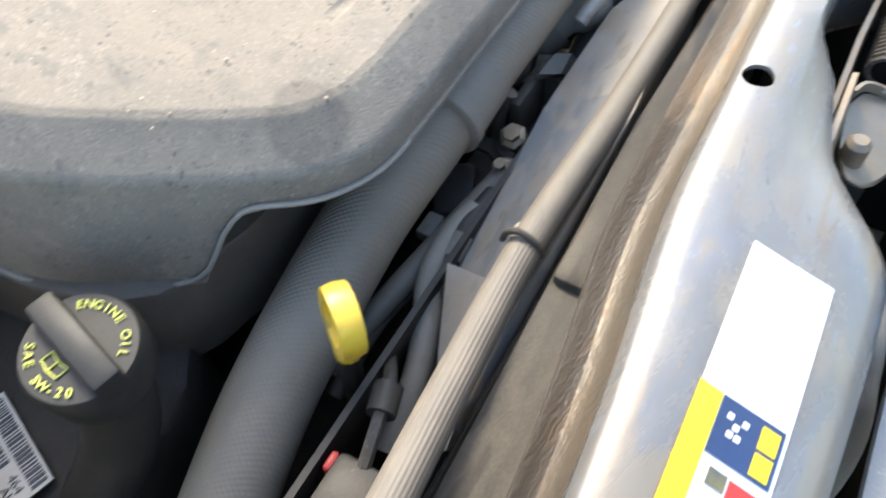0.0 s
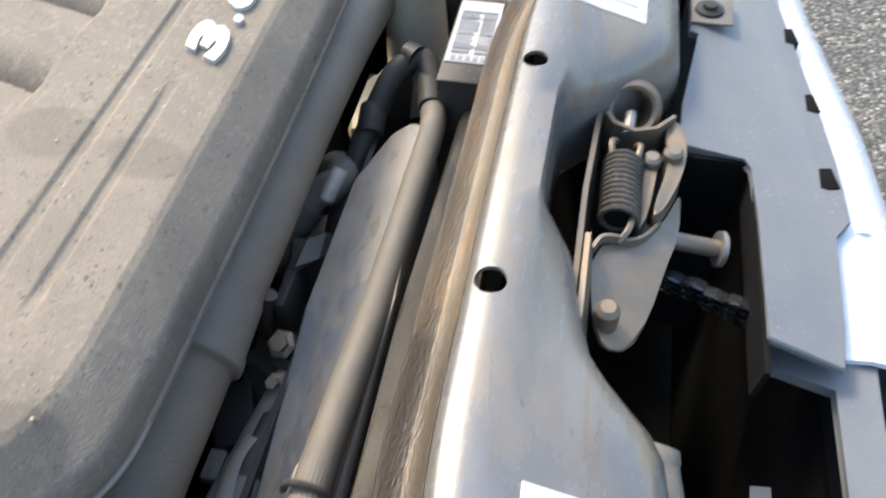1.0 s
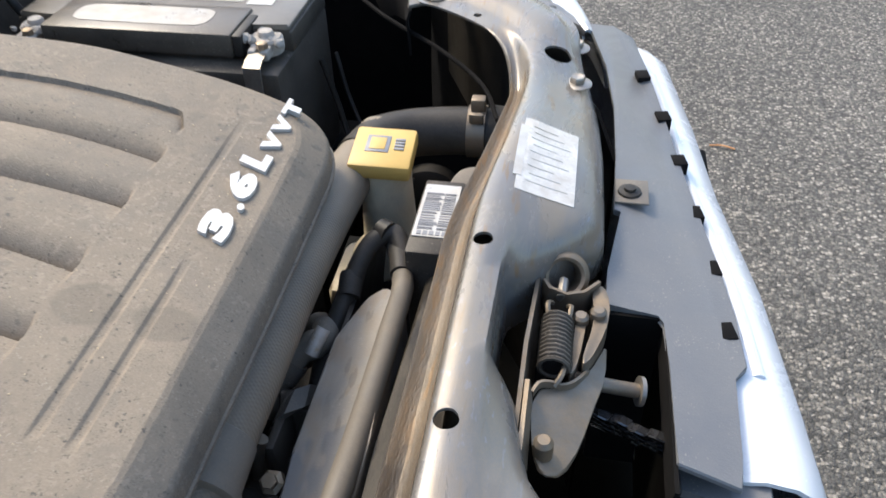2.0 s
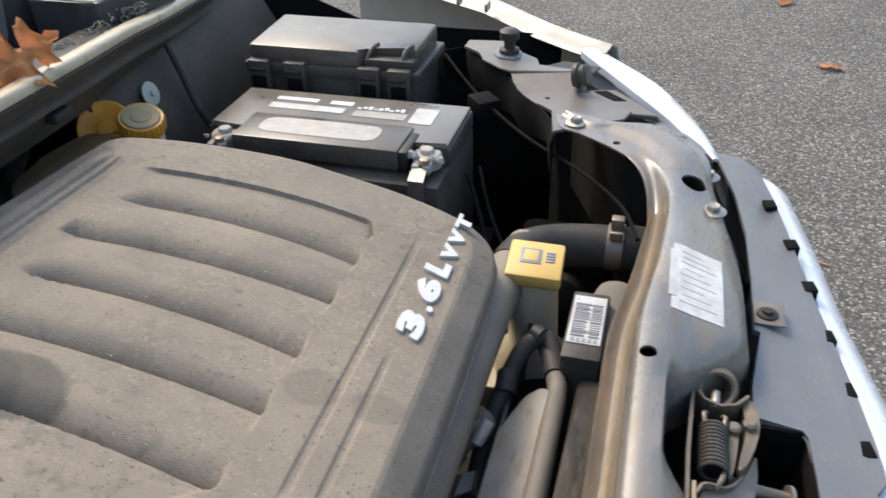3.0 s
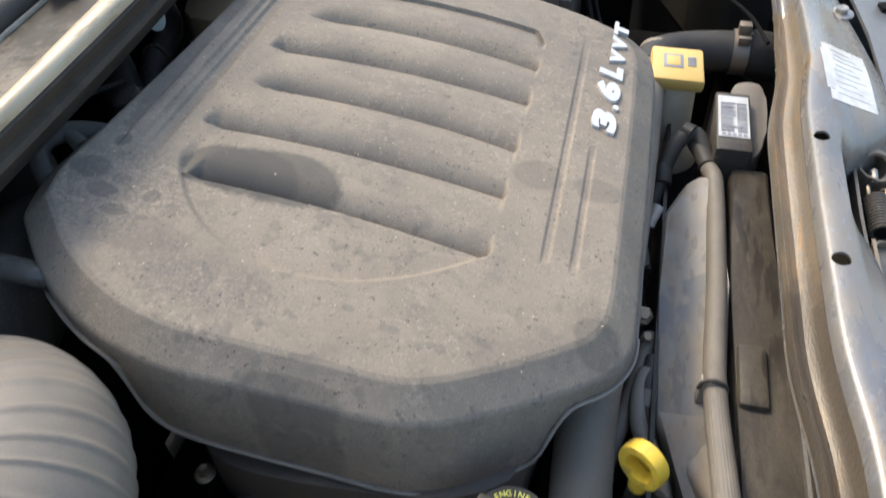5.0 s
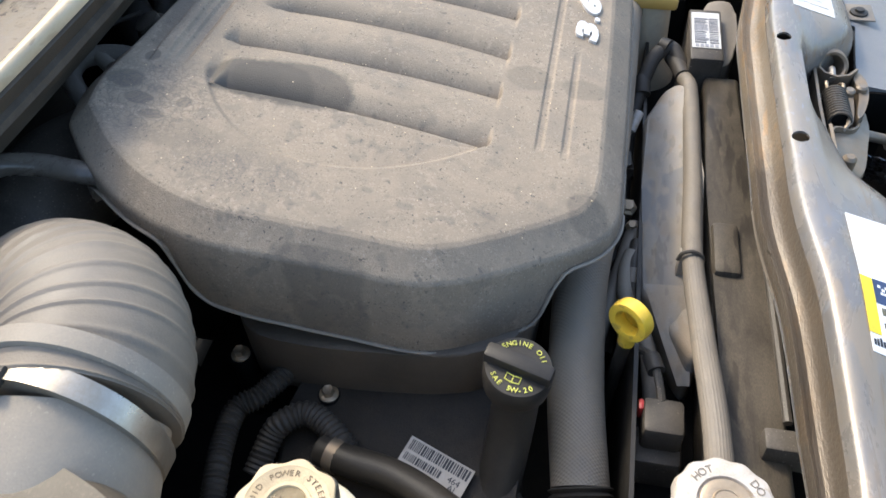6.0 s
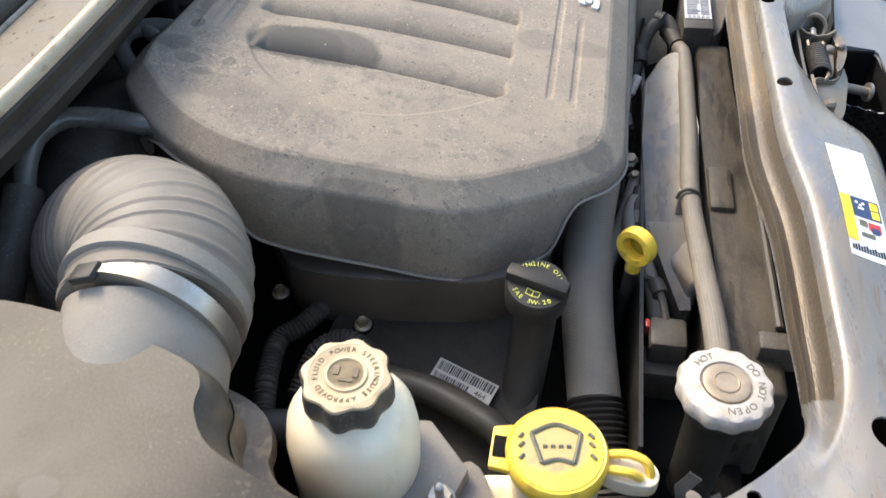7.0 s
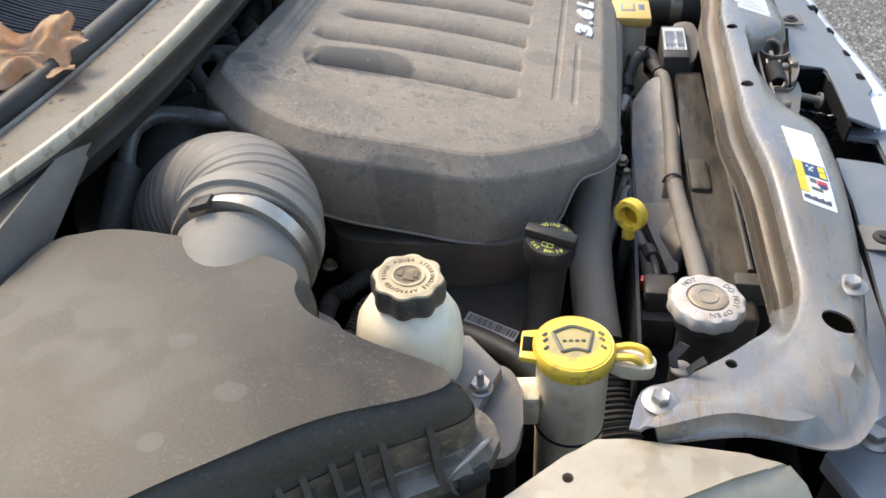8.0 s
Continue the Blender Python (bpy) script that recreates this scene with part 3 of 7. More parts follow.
def lettering(text, size, m, depth=0.0006, bm=None, spacing=1.0, bold=0.0):
    """Raised letters on the plane of m, centred, with the built-in font."""
    cu = bpy.data.curves.new("letters", "FONT")
    cu.body, cu.size, cu.extrude, cu.align_x, cu.align_y, cu.space_character, cu.resolution_u, cu.offset = text, size, depth, "CENTER", "CENTER", spacing, 3, bold
    ob = new("letters", cu)
    me = bpy.data.meshes.new_from_object(ob.evaluated_get(bpy.context.evaluated_depsgraph_get()))
    me.transform(m)
    bm = bm or bmesh.new()
    bm.from_mesh(me)
    bpy.data.meshes.remove(me)
    bpy.data.objects.remove(ob)
    bpy.data.curves.remove(cu)
    return bm


def ring_lettering(text, size, radius, m, middle=90.0, step=None, inward=False, depth=0.0006):
    bm = bmesh.new()
    step = step or math.degrees(size * 0.72 / radius)
    for i, ch in enumerate(text):
        if ch == " ":
            continue
        k = i - (len(text) - 1) / 2
        a = middle + (k if inward else -k) * step
        spin = a + 90 if inward else a - 90
        lettering(ch, size, m @ Matrix.Rotation(radians(a), 4, "Z") @ Matrix.Translation((radius, 0, 0)) @ Matrix.Rotation(radians(spin - a), 4, "Z"), depth, bm)
    return bm


def cut(ob, cutters):
    """Cuts real openings, each given as a bmesh, out of a mesh object."""
    for bm in cutters:
        me = bpy.data.meshes.new("cutter")
        bmesh.ops.recalc_face_normals(bm, faces=bm.faces)
        bm.to_mesh(me)
        bm.free()
        tool = new("cutter", me)
        mod = ob.modifiers.new("cut", "BOOLEAN")
        mod.operation, mod.object, mod.solver = "DIFFERENCE", tool, "EXACT"
        mod.use_self = True
        done = bpy.data.meshes.new_from_object(ob.evaluated_get(bpy.context.evaluated_depsgraph_get()))
        ob.modifiers.clear()
        ob.data = done
        bpy.data.objects.remove(tool)
        bpy.data.meshes.remove(me)


def hole(x, y, z, r, depth=0.08):
    return lathe([(r, -depth), (r, depth)], pose(x, y, z), 20)


def sheet(rows, thick, bm=None):
    """A bent panel through rows of points, thickened."""
    bm = bm or bmesh.new()
    grid = [[bm.verts.new(p) for p in r] for r in rows]
    faces = [bm.faces.new((a[i], a[i + 1], b[i + 1], b[i])) for a, b in zip(grid, grid[1:]) for i in range(len(a) - 1)]
    bmesh.ops.recalc_face_normals(bm, faces=faces)
    if sum(f.normal.z * f.calc_area() for f in faces) < 0:
        bmesh.ops.reverse_faces(bm, faces=faces)
    bmesh.ops.solidify(bm, geom=faces, thickness=thick)
    return bm


def hex_bolt(name, x, y, z, label, r=0.008, washer=0.015, material=None, group="bolts", tilt=(0, 0)):
    ob = thing(name, (x, y, z), label, "bolt", group)
    m = pose(x, y, z, tilt[0], tilt[1], 17)
    part("washer", lathe([(washer, 0), (washer, 0.0014), (washer * 0.86, 0.0024), (r, 0.003)], m, 28), material or M_STEEL, ob)
    part("head", lathe([(r, 0.0025), (r, 0.0075), (r * 0.88, 0.0092), (r * 0.5, 0.0086), (0, 0.0082)], m, 6), material or M_STEEL, ob, smooth=False)
    return ob


# ---- ground ----
bm = bmesh.new()
bmesh.ops.create_grid(bm, x_segments=8, y_segments=8, size=60)
single("ground", bm, M_ASPHALT, "grey worn asphalt with pale aggregate", "ground", kind="structure")

MID = 0.067  # the car's centre line


# ---- engine cover ----
def cover_plane(x, y):
    return 0.911 - 0.155 * x + 0.006 * y


COVER_EDGE = [(-.642, -.112), (-.600, -.155), (-.552, -.186), (-.497, -.201), (-.440, -.201), (-.381, -.199), (-.318, -.196), (-.270, -.174), (-.205, -.128), (-.184, -.104), (-.177, -.070), (-.1765, .0), (-.1765, .13),
              (-.178, .245), (-.180, .285), (-.190, .314), (-.212, .337), (-.245, .352), (-.300, .365), (-.360, .372), (-.423, .375), (-.510, .362), (-.575, .343), (-.605, .325), (-.614, .290), (-.626, .143), (-.642, -.027), (-.647, -.075)]


def smooth_step(a, b, v):
    t = min(1, max(0, (v - a) / (b - a)))
    return t * t * (3 - 2 * t)


def along(table, v):
    """A value read off a short table, with straight lines between its rows."""
    if v <= table[0][0]:
        return table[0][1]
    for (a, p), (b, q) in zip(table, table[1:]):
        if v <= b:
            return p + (q - p) * (v - a) / (b - a)
    return table[-1][1]


def louvre_lines(x):
    """The creases between the louvres, from the far one to the near one."""
    d = x + .40
    bow = 1 - (d / .130) ** 2
    return [v + k * bow + m * d for v, k, m in ((.2918, .0145, .010), (.223, .0145, -.003), (.1586, .0098, .012), (.0875, .0103, -.025), (.0194, .0072, -.018), (-.0544, .0075, -.045))]


LOUVRE_END = ((-.541, .040), (-.551, .010), (-.553, .040), (-.563, .010), (-.552, .012))


def cover_height(x, y):
    """Relief of the cover above its plane: a shallow dish with overlapping curved louvres, long grooves."""
    z, deep = 0.0, .0195
    d = x + .430
    low = -.128 + (3.2 * d * d + 110 * d ** 4 if d < 0 else 3.3 * d * d)
    left, right = -.566, -.2795
    lines = louvre_lines(x)
    top = lines[0] - .022 * smooth_step(-.300, -.279, x) ** 2
    inside = smooth_step(right, right - .005, x) * smooth_step(low - .002, low + .007, y) * smooth_step(top + .0012, top - .0020, y)
    if inside > 0:
        edges = [top, *lines[1:], low]
        for k, (a, b) in enumerate(zip(edges, edges[1:])):
            if b <= y <= a:
                u = (a - y) / max(1e-4, a - b)
                above = ((-.548, .022), *LOUVRE_END)[k]
                z -= inside * deep * .46 * (1 - smooth_step(-.30, .40, u)) * smooth_step(above[0], above[0] + max(.018, above[1]), x)
                if k < 5:
                    end, wide = LOUVRE_END[k]
                    turn_in = .50 - (.06 * math.exp(-max(0, x - end - .004) / .010) if k in (1, 3) else 0)
                    fall = max(0, (u - turn_in) / (1 - turn_in)) ** 2.6
                    open_end = smooth_step(end + (.010 * (1 - u) if k in (0, 2, 4) else -.004 * u), end + wide, x)
                    z -= inside * deep * .9 * fall * open_end
                if k > 3:
                    z -= inside * .0042 * smooth_step(left, left + .012, x) * (smooth_step(0, .3, u) if k == 5 else (1 - smooth_step(-.556, -.542, x)) * smooth_step(.15, .7, u))
                break
    z += -.0019 * (smooth_step(-.2405, -.2385, x) - smooth_step(-.2345, -.2310, x)) * smooth_step(-.056, -.035, y) * smooth_step(.325, .22, y)
    z += -.0019 * (smooth_step(-.2155, -.2135, x) - smooth_step(-.2100, -.2070, x)) * smooth_step(-.060, -.035, y) * smooth_step(.125, .09, y)
    rear = -.6135 + .055 * y
    z += .0040 * (smooth_step(rear - .003, rear, x) - smooth_step(rear + .010, rear + .0135, x)) * smooth_step(-.045, -.01, y) * smooth_step(.30, .27, y)
    z -= .0030 * (smooth_step(rear + .018, rear + .0205, x) - smooth_step(rear + .028, rear + .034, x)) * smooth_step(-.045, -.01, y) * smooth_step(.30, .27, y)
    return z


NEAR_RIM = ((-.66, .080), (-.640, .066), (-.622, .046), (-.600, .033), (-.545, .033), (-.532, .040), (-.522, .074), (-.505, .092), (-.46, .098), (-.30, .102), (-.262, .098), (-.228, .090), (-.217, .060), (-.205, .038), (-.195, .034))


def cover_rim(x, y):
    """How far below the top edge the skirt's rim hangs."""
    if x < -.60 and y > -.15:
        return .034 + .044 * smooth_step(.03, -.06, y)
    return along(NEAR_RIM, x) if y < -.06 else .034


engine_cover = thing("engine_cover", (-.40, .08, .86), "dusty grey plastic engine cover with curved louvres and smudged stains", "engine cover")
edge = [Vector((p.x, p.y)) for p in glide([(x, y, 0) for x, y in COVER_EDGE + COVER_EDGE[:1]], 10)][:-1]
n_ring, mid = 230, Vector((-.40, .085))
fine = []
for a, b in zip(edge, edge[1:] + edge[:1]):
    fine += [a, a * .75 + b * .25, (a + b) / 2, a * .25 + b * .75]
edge = fine
n = len(edge)
verts, faces = [(*mid, cover_plane(*mid) + cover_height(*mid))], []
for j in range(1, n_ring + 1):
    s = j / n_ring
    verts += [(*(q := mid + (p - mid) * s), cover_plane(*q) + cover_height(*q) - .0012 * smooth_step(.985, 1, s)) for p in edge]
outs = []
for i, p in enumerate(edge):
    t = edge[(i + 6) % n] - edge[i - 6]
    outs.append(Vector((t.y, -t.x)).normalized())
rim = []
for k, (off, drop) in enumerate(((.0016, .0010), (.0032, .0026), (.0212, .0148), (.0240, .0176), (.0254, .0212), (0, -.006), (0, 0), (.0022, .0004), (.0022, .0028), (-.004, .0020))):
    for p, o in zip(edge, outs):
        front = smooth_step(-.19, -.176, p.x) * smooth_step(-.11, -.06, p.y)
        wide = 1 - .12 * front - .45 * smooth_step(-.59, -.62, p.x) * smooth_step(-.03, .02, p.y)
        deep = cover_rim(*(p + o * .02))
        foot = .0264 + .0045 * smooth_step(.034, .090, deep)
        out, down = (off * wide, drop) if k < 5 else (foot * (wide if deep < .04 else 1) + off, max(.031, deep + drop))
        q = p + o * out
        verts.append((*q, cover_plane(*p) - .0012 - down * (1 + .04 * front)))
        if k == 7:
            rim.append(Vector(verts[-1]))
faces = [(0, 1 + k, 1 + (k + 1) % n) for k in range(n)]
for j in range(n_ring + 9):
    a, b = 1 + j * n, 1 + (j + 1) * n
    faces += [(a + k, b + k, b + (k + 1) % n, a + (k + 1) % n) for k in range(n)]
me = bpy.data.meshes.new("shell")
me.from_pydata(verts, [], faces)
bm = bmesh.new()
bm.from_mesh(me)
bpy.data.meshes.remove(me)
part("shell", bm, M_COVER, engine_cover, crease=50)
near_rim = [q for q in rim[::6] if q.y < -.07]
start = max(range(len(near_rim)), key=lambda k: (near_rim[k] - near_rim[k - 1]).length)
near_rim = near_rim[start:] + near_rim[:start]
part("rim", tube(near_rim, .0014, 8, 2), M_HOSE, engine_cover, "tan dusty rolled edge")
slope = math.degrees(math.atan(.155))


def fitted_letters(text, y0, y1, base, tall, lean, depth):
    """Raised italic letters along y that fill a given length and height on the cover."""
    bm = lettering(text, .03, Matrix(), depth, spacing=.96, bold=.0021)
    xs, ys = [v.co.x for v in bm.verts], [v.co.y for v in bm.verts]
    sx, sy = (y1 - y0 - lean * tall) / (max(xs) - min(xs)), tall / (max(ys) - min(ys))
    for v in bm.verts:
        h = (v.co.y - min(ys)) * sy
        v.co = Vector(((v.co.x - min(xs)) * sx + lean * h, h, v.co.z))
    m = pose(base, y0, cover_plane(base, y0) + .001, 0, slope, 0) @ pose(0, 0, 0, 0, 0, 90)
    bmesh.ops.transform(bm, matrix=m, verts=bm.verts)
    return bm


for body, y0, y1, tall in (("3", .138, .178, .0255), (".", .178, .188, .0062), ("6", .190, .232, .0255), ("L", .232, .262, .0255), ("V", .260, .292, .0165), ("V", .288, .320, .0165), ("T", .318, .349, .0165)):
    part("letter", fitted_letters(body, y0, y1, -.1925, tall, .32, .0024), M_CHROME, engine_cover, "raised silver letter", smooth=False)


# ---- radiator support beam ----
HALF = [((-.041, 0), (.086, 0)), ((-.041, .08), (.088, .08)), ((-.040, .16), (.091, .15)), ((-.027, .25), (.090, .235)), ((-.019, .35), (.088, .325)), ((-.015, .41), (.078, .405)),
        ((-.024, .457), (.062, .475)), ((-.050, .492), (.054, .526)), ((-.085, .522), (.034, .572)), ((-.118, .545), (.004, .592)), ((-.143, .560), (-.055, .586)), ((-.152, .600), (-.125, .602))]
PROFILE = [(.034, -.046), (.040, -.036), (.058, -.0322), (.085, -.0350), (.13, -.0365), (.165, -.0340), (.192, -.026), (.22, -.014), (.245, -.002), (.27, .0), (.34, .001), (.44, -.001), (.52, -.005), (.62, -.009), (.78, -.015), (.90, -.021), (.965, -.030), (1.0, -.048), (1.01, -.075)]


def beam_top(d):
    return .951 - .020 * smooth_step(.22, .42, d)


def latch_dip(y):
    table = ((-.062, 0), (-.046, .008), (-.030, .024), (-.014, .036), (.012, .043), (.045, .050), (.068, .068), (.145, .068), (.225, 0))
    for (a, u), (b, v) in zip(table, table[1:]):
        if a <= y <= b:
            return u + (v - u) * (y - a) / (b - a)
    return 0


stations = []
for side in (-1, 1):
    inner = glide([(a[0], a[1], 0) for a, b in HALF], 6)
    outer = glide([(b[0], b[1], 0) for a, b in HALF], 6)
    fine = [((p.x, p.y), (q.x, q.y)) for p, q in zip(inner, outer)]
    stations.append([((a[0], MID + side * a[1]), (b[0], MID + side * b[1]), max(a[1], 0)) for a, b in fine])
line = list(reversed(stations[0])) + stations[1][1:]
rows = []
for a, b, d in line:
    flat = smooth_step(.40, .50, d)
    row = []
    for u, h in PROFILE:
        x, y = a[0] + (b[0] - a[0]) * u, a[1] + (b[1] - a[1]) * u
        if u > .45:
            x -= latch_dip(y) * (u - .45) / .55
        h2 = (0 if u > .02 and u < .9 else -.012) + .006 * smooth_step(.3, .5, u) * smooth_step(.95, .8, u)
        row.append((x, y, beam_top(d) + h * (1 - flat) + flat * max(h2, h if u > .95 else -.03)))
    rows.append(row)
beam = thing("radiator_support_beam", (.0, MID, .87), "silver painted steel radiator support beam with brown dirt streaks", "support beam")
shell = part("panel", sheet(rows, .0025), M_BEAM, beam, crease=50)
cut(shell, [hole(0, 0, .95, .0078), hole(0, .165, .95, .0075), hole(.036, .514, .92, .0150), hole(.034, MID * 2 - .526, .92, .0155), hole(-.003, .472, .92, .006), hole(-.065, -.455, .93, .005), hole(-.062, .594, .93, .005)])
gut = []
for a, b, d in line:
    if d < .43:
        gut.append([(a[0] + (b[0] - a[0]) * u, a[1] + (b[1] - a[1]) * u, beam_top(d) + h + .0012) for u, h in ((.035, -.0425), (.0395, -.0335), (.050, -.0295), (.067, -.0305), (.086, -.0336), (.13, -.0351), (.163, -.0328), (.188, -.0255), (.213, -.0150))])
part("gutter", sheet(gut, .0006), M_GUTTER, beam, "rust-brown dirty gutter")


# ---- body shell round the bay ----
COWL = [(-.90, -.66, 1.00), (-.79, -.52, 1.04), (-.715, -.40, 1.065), (-.675, -.30, 1.08), (-.655, -.15, 1.088), (-.65, .05, 1.09), (-.653, .22, 1.09), (-.668, .38, 1.083), (-.70, .52, 1.068), (-.73, .66, 1.05), (-.775, .90, 1.03)]
cowl_line = glide(COWL, 8)

cowl = thing("cowl_panel", (-.75, MID, .80), "pale painted cowl edge with a rolled bright lip", "cowl")


def lip_width(y):
    """The rolled edge widens towards the far side."""
    return .008 + .009 * smooth_step(-.20, .08, y)


lip = []
for p in cowl_line:
    w = lip_width(p.y)
    lip.append([(p.x + .004 - w, p.y, p.z - .003), (p.x + .007 - w, p.y, p.z + .0005), (p.x + .004, p.y, p.z + .0005), (p.x + .008, p.y, p.z - .003), (p.x + .008, p.y, p.z - .011)])
part("rolled_lip", sheet(lip, .0025), M_COWLMETAL, cowl, "rolled edge with sunlight put into its cream tone", crease=80)
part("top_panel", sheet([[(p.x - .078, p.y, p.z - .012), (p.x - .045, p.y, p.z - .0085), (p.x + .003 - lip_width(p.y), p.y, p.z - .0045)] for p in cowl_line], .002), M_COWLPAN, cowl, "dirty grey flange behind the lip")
wall = []
for p in cowl_line:
    wall.append([(p.x + .006, p.y, p.z - .012), (p.x - .004, p.y, p.z - .030), (p.x - .016, p.y, p.z - .055), (p.x - .034, p.y, p.z - .075), (p.x - .040, p.y, p.z - .085)])
part("bulkhead", sheet(wall, .004), M_WALL, cowl, "dark grey bulkhead face")
part("ledge", sheet([[(p.x - .003, p.y, p.z - .030), (p.x + .005, p.y, p.z - .034), (p.x + .006, p.y, p.z - .040)] for p in cowl_line[16:]], .003), M_WALL, cowl, "folded bulkhead ledge")
# Same wall further down, coloured near black for the shade there.
part("lower_bulkhead", sheet([[(p.x - .038, p.y, p.z - .082), (p.x - .20, p.y, p.z - .10), (p.x - .22, p.y, .75), (p.x - .20, p.y, .28)] for p in cowl_line[::4]], .004), M_DARK, cowl, "lower bulkhead with its shade put into a near-black colour")
for y, x, z in ((.534, -.706, .966), (.207, -.722, .985)):
    part("grommet", lathe([(.017, 0), (.017, .0025), (.010, .004), (.0045, .0045), (.0045, .0075), (0, .008)], pose(x + .002, y, z, 0, 72, 0), 24), mat("pale_green_rubber", (0.42, 0.44, 0.36), (0.34, 0.36, 0.30), 0.6) if y > .5 else bpy.data.materials["pale_green_rubber"], cowl, "pale grey-green washer")
part("bracket_tab", box(-.672, -.655, .300, .330, 1.028, 1.040, .002), M_BLACK, cowl)

# scuttle tray behind the lip
tray_rows = []
for p in cowl_line:
    tray_rows.append([(p.x - .072, p.y, p.z - .016), (p.x - .080, p.y, p.z - .030), (p.x - .11, p.y, p.z - .046), (p.x - .30, p.y, p.z - .046), (p.x - .45, p.y, p.z + .06)])
tray = thing("scuttle_tray", (-.85, MID, .98), "black plastic scuttle tray littered with dry debris", "scuttle tray")
part("tray", sheet(tray_rows, .006), M_GRILLE, tray)
part("seal", tube([(p.x - .094, p.y, p.z - .006) for p in cowl_line[::4] if p.y < .30], .0145, 16, 4), M_RUBBER, tray, "rounded black rubber seal")
part("seal_edge", tube([(p.x - .077, p.y, p.z - .011) for p in cowl_line[::4] if p.y < .30], .003, 8, 4), M_MOSS, tray, "dirty grey-green seal lip")

# raised cowl box, ridge and grille
box_bm = prism(round_outline([(-.866, .535), (-.850, .528), (-.756, .528), (-.744, .540), (-.736, .74), (-.85, .76)], 1), 1.00, 1.090, .006)
raised = part("raised_box", box_bm, M_TRAY, tray, "raised flat-topped black box")
part("box_top", prism(round_outline([(-.862, .541), (-.848, .534), (-.758, .534), (-.750, .544), (-.742, .735), (-.846, .754)], 1), 1.0895, 1.0915, .0008, segs=1), M_COWLBOX, raised, "dusty top with sunlight put into its cream, flecked with dirt")
part("ridge", prism(round_outline([(-.925, .515), (-.900, .495), (-.888, .500), (-.878, .56), (-.870, .86), (-.93, .86)], 1), 1.00, lambda x, y: 1.112 + .03 * (y - .5), .010), M_TRAY, tray, "rounded black ridge")
part("ridge_slope", sheet([[(-.935, .52, 1.10), (-.945, .47, 1.07), (-.95, .42, 1.035)], [(-.900, .495, 1.108), (-.890, .455, 1.07), (-.885, .42, 1.035)], [(-.880, .51, 1.10), (-.855, .475, 1.06), (-.845, .45, 1.035)]], .004), M_TRAY, tray)
part("back_ledge", sheet([[(-1.06, y, 1.10), (-1.00, y, 1.115), (-.96, y, 1.105), (-.935, y, 1.06)] for y in (.30, .45, .60, .86)], .004), M_TRAY, tray)
for k in range(120):
    y = -.46 + k * .00623
    c = min(cowl_line, key=lambda q: abs(q.y - y))
    back = max(-.255, -.158 - 1.3 * max(0, .262 - y))
    pts = [(c.x - .112, y, c.z - .008), (c.x - .126, y, c.z - .004), (c.x + (back - .13) / 2, y, c.z + .008), (c.x + back, y, c.z + .030), (c.x + back - .03, y, c.z + .034)]
    part("slat", tube(pts, .0016, 6, 3, squash=1.9), M_GRILLE, tray)
part("grille_bed", sheet([[(c.x - .092, c.y, c.z - .026), (c.x - .15, c.y, c.z - .020), (c.x - .30, c.y, c.z + .010), (c.x - .36, c.y, c.z + .030)] for c in (min(cowl_line, key=lambda q: abs(q.y - y)) for y in (-.47, -.38, -.3, -.2, -.1, 0, .1, .2, .27))], .003), M_DARK, tray)
part("grille_front", sheet([[(c.x - .104, c.y, c.z - .030), (c.x - .106, c.y, c.z - .008), (c.x - .111, c.y, c.z - .003), (c.x - .118, c.y, c.z - .007)] for c in (min(cowl_line, key=lambda q: abs(q.y - y)) for y in (-.47, -.4, -.3, -.2, -.1, 0, .1, .2, .285))], .003), M_GRILLE, tray, "rounded grille front edge")
part("grille_end", prism([(-.735, .283), (-.740, .272), (-.800, .268), (-.835, .276), (-.835, .296), (-.75, .300)], 1.02, lambda x, y: 1.092 + .030 * smooth_step(-.755, -.81, x), .004), M_TRAY, tray, "smooth end block of the grille")

windscreen = single("windscreen", sheet([[(-1.06, y, 1.10), (-1.9, y, 1.75)] for y in (-.70, -.3, .1, .5, .84)], .006), M_GLASS, "dark raked windscreen glass", "windscreen", kind="structure")
wiper = thing("wiper_arm", (-.842, .302, 1.04), "black wiper arm with a domed pivot cap", "wiper")
part("arm", tube([(-.824, .305, 1.116), (-.86, .303, 1.124), (-.93, .306, 1.130), (-1.04, .31, 1.15)], lambda s, t: .026 + .006 * s / t, 18, 6, squash=.75), M_GRILLE, wiper)
part("pivot_cap", lathe([(.021, -.03), (.021, .006), (.017, .012), (.009, .0155), (0, .0165)], pose(-.842, .300, 1.134, 0, 8, 0), 28), M_BLACK, wiper, "glossy domed cap")
part("spindle", lathe([(.010, -.09), (.010, 0)], pose(-.842, .302, 1.120), 14), M_BLACK, wiper)

# inner wings and floor of the bay; its deep shade put into the colour
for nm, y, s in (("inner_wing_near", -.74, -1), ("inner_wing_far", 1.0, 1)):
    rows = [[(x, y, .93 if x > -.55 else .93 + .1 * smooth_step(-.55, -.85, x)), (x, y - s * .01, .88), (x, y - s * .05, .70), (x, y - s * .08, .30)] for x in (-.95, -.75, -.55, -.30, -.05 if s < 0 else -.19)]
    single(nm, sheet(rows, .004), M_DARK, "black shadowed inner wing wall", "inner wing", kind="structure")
# Added sheet, not a body part: its black makes the gap dark.
single("lamp_gap_sheet", sheet([[(x, y, .872), (x, y, .60), (x, y, .28)] for x, y in ((-.22, 1.02), (-.13, .88), (-.06, .765), (.0, .655), (.045, .575), (.085, .50), (.105, .40))], .004), M_DARK, "added black sheet closing the dark gap behind the headlamp", "inner wall", kind="structure")
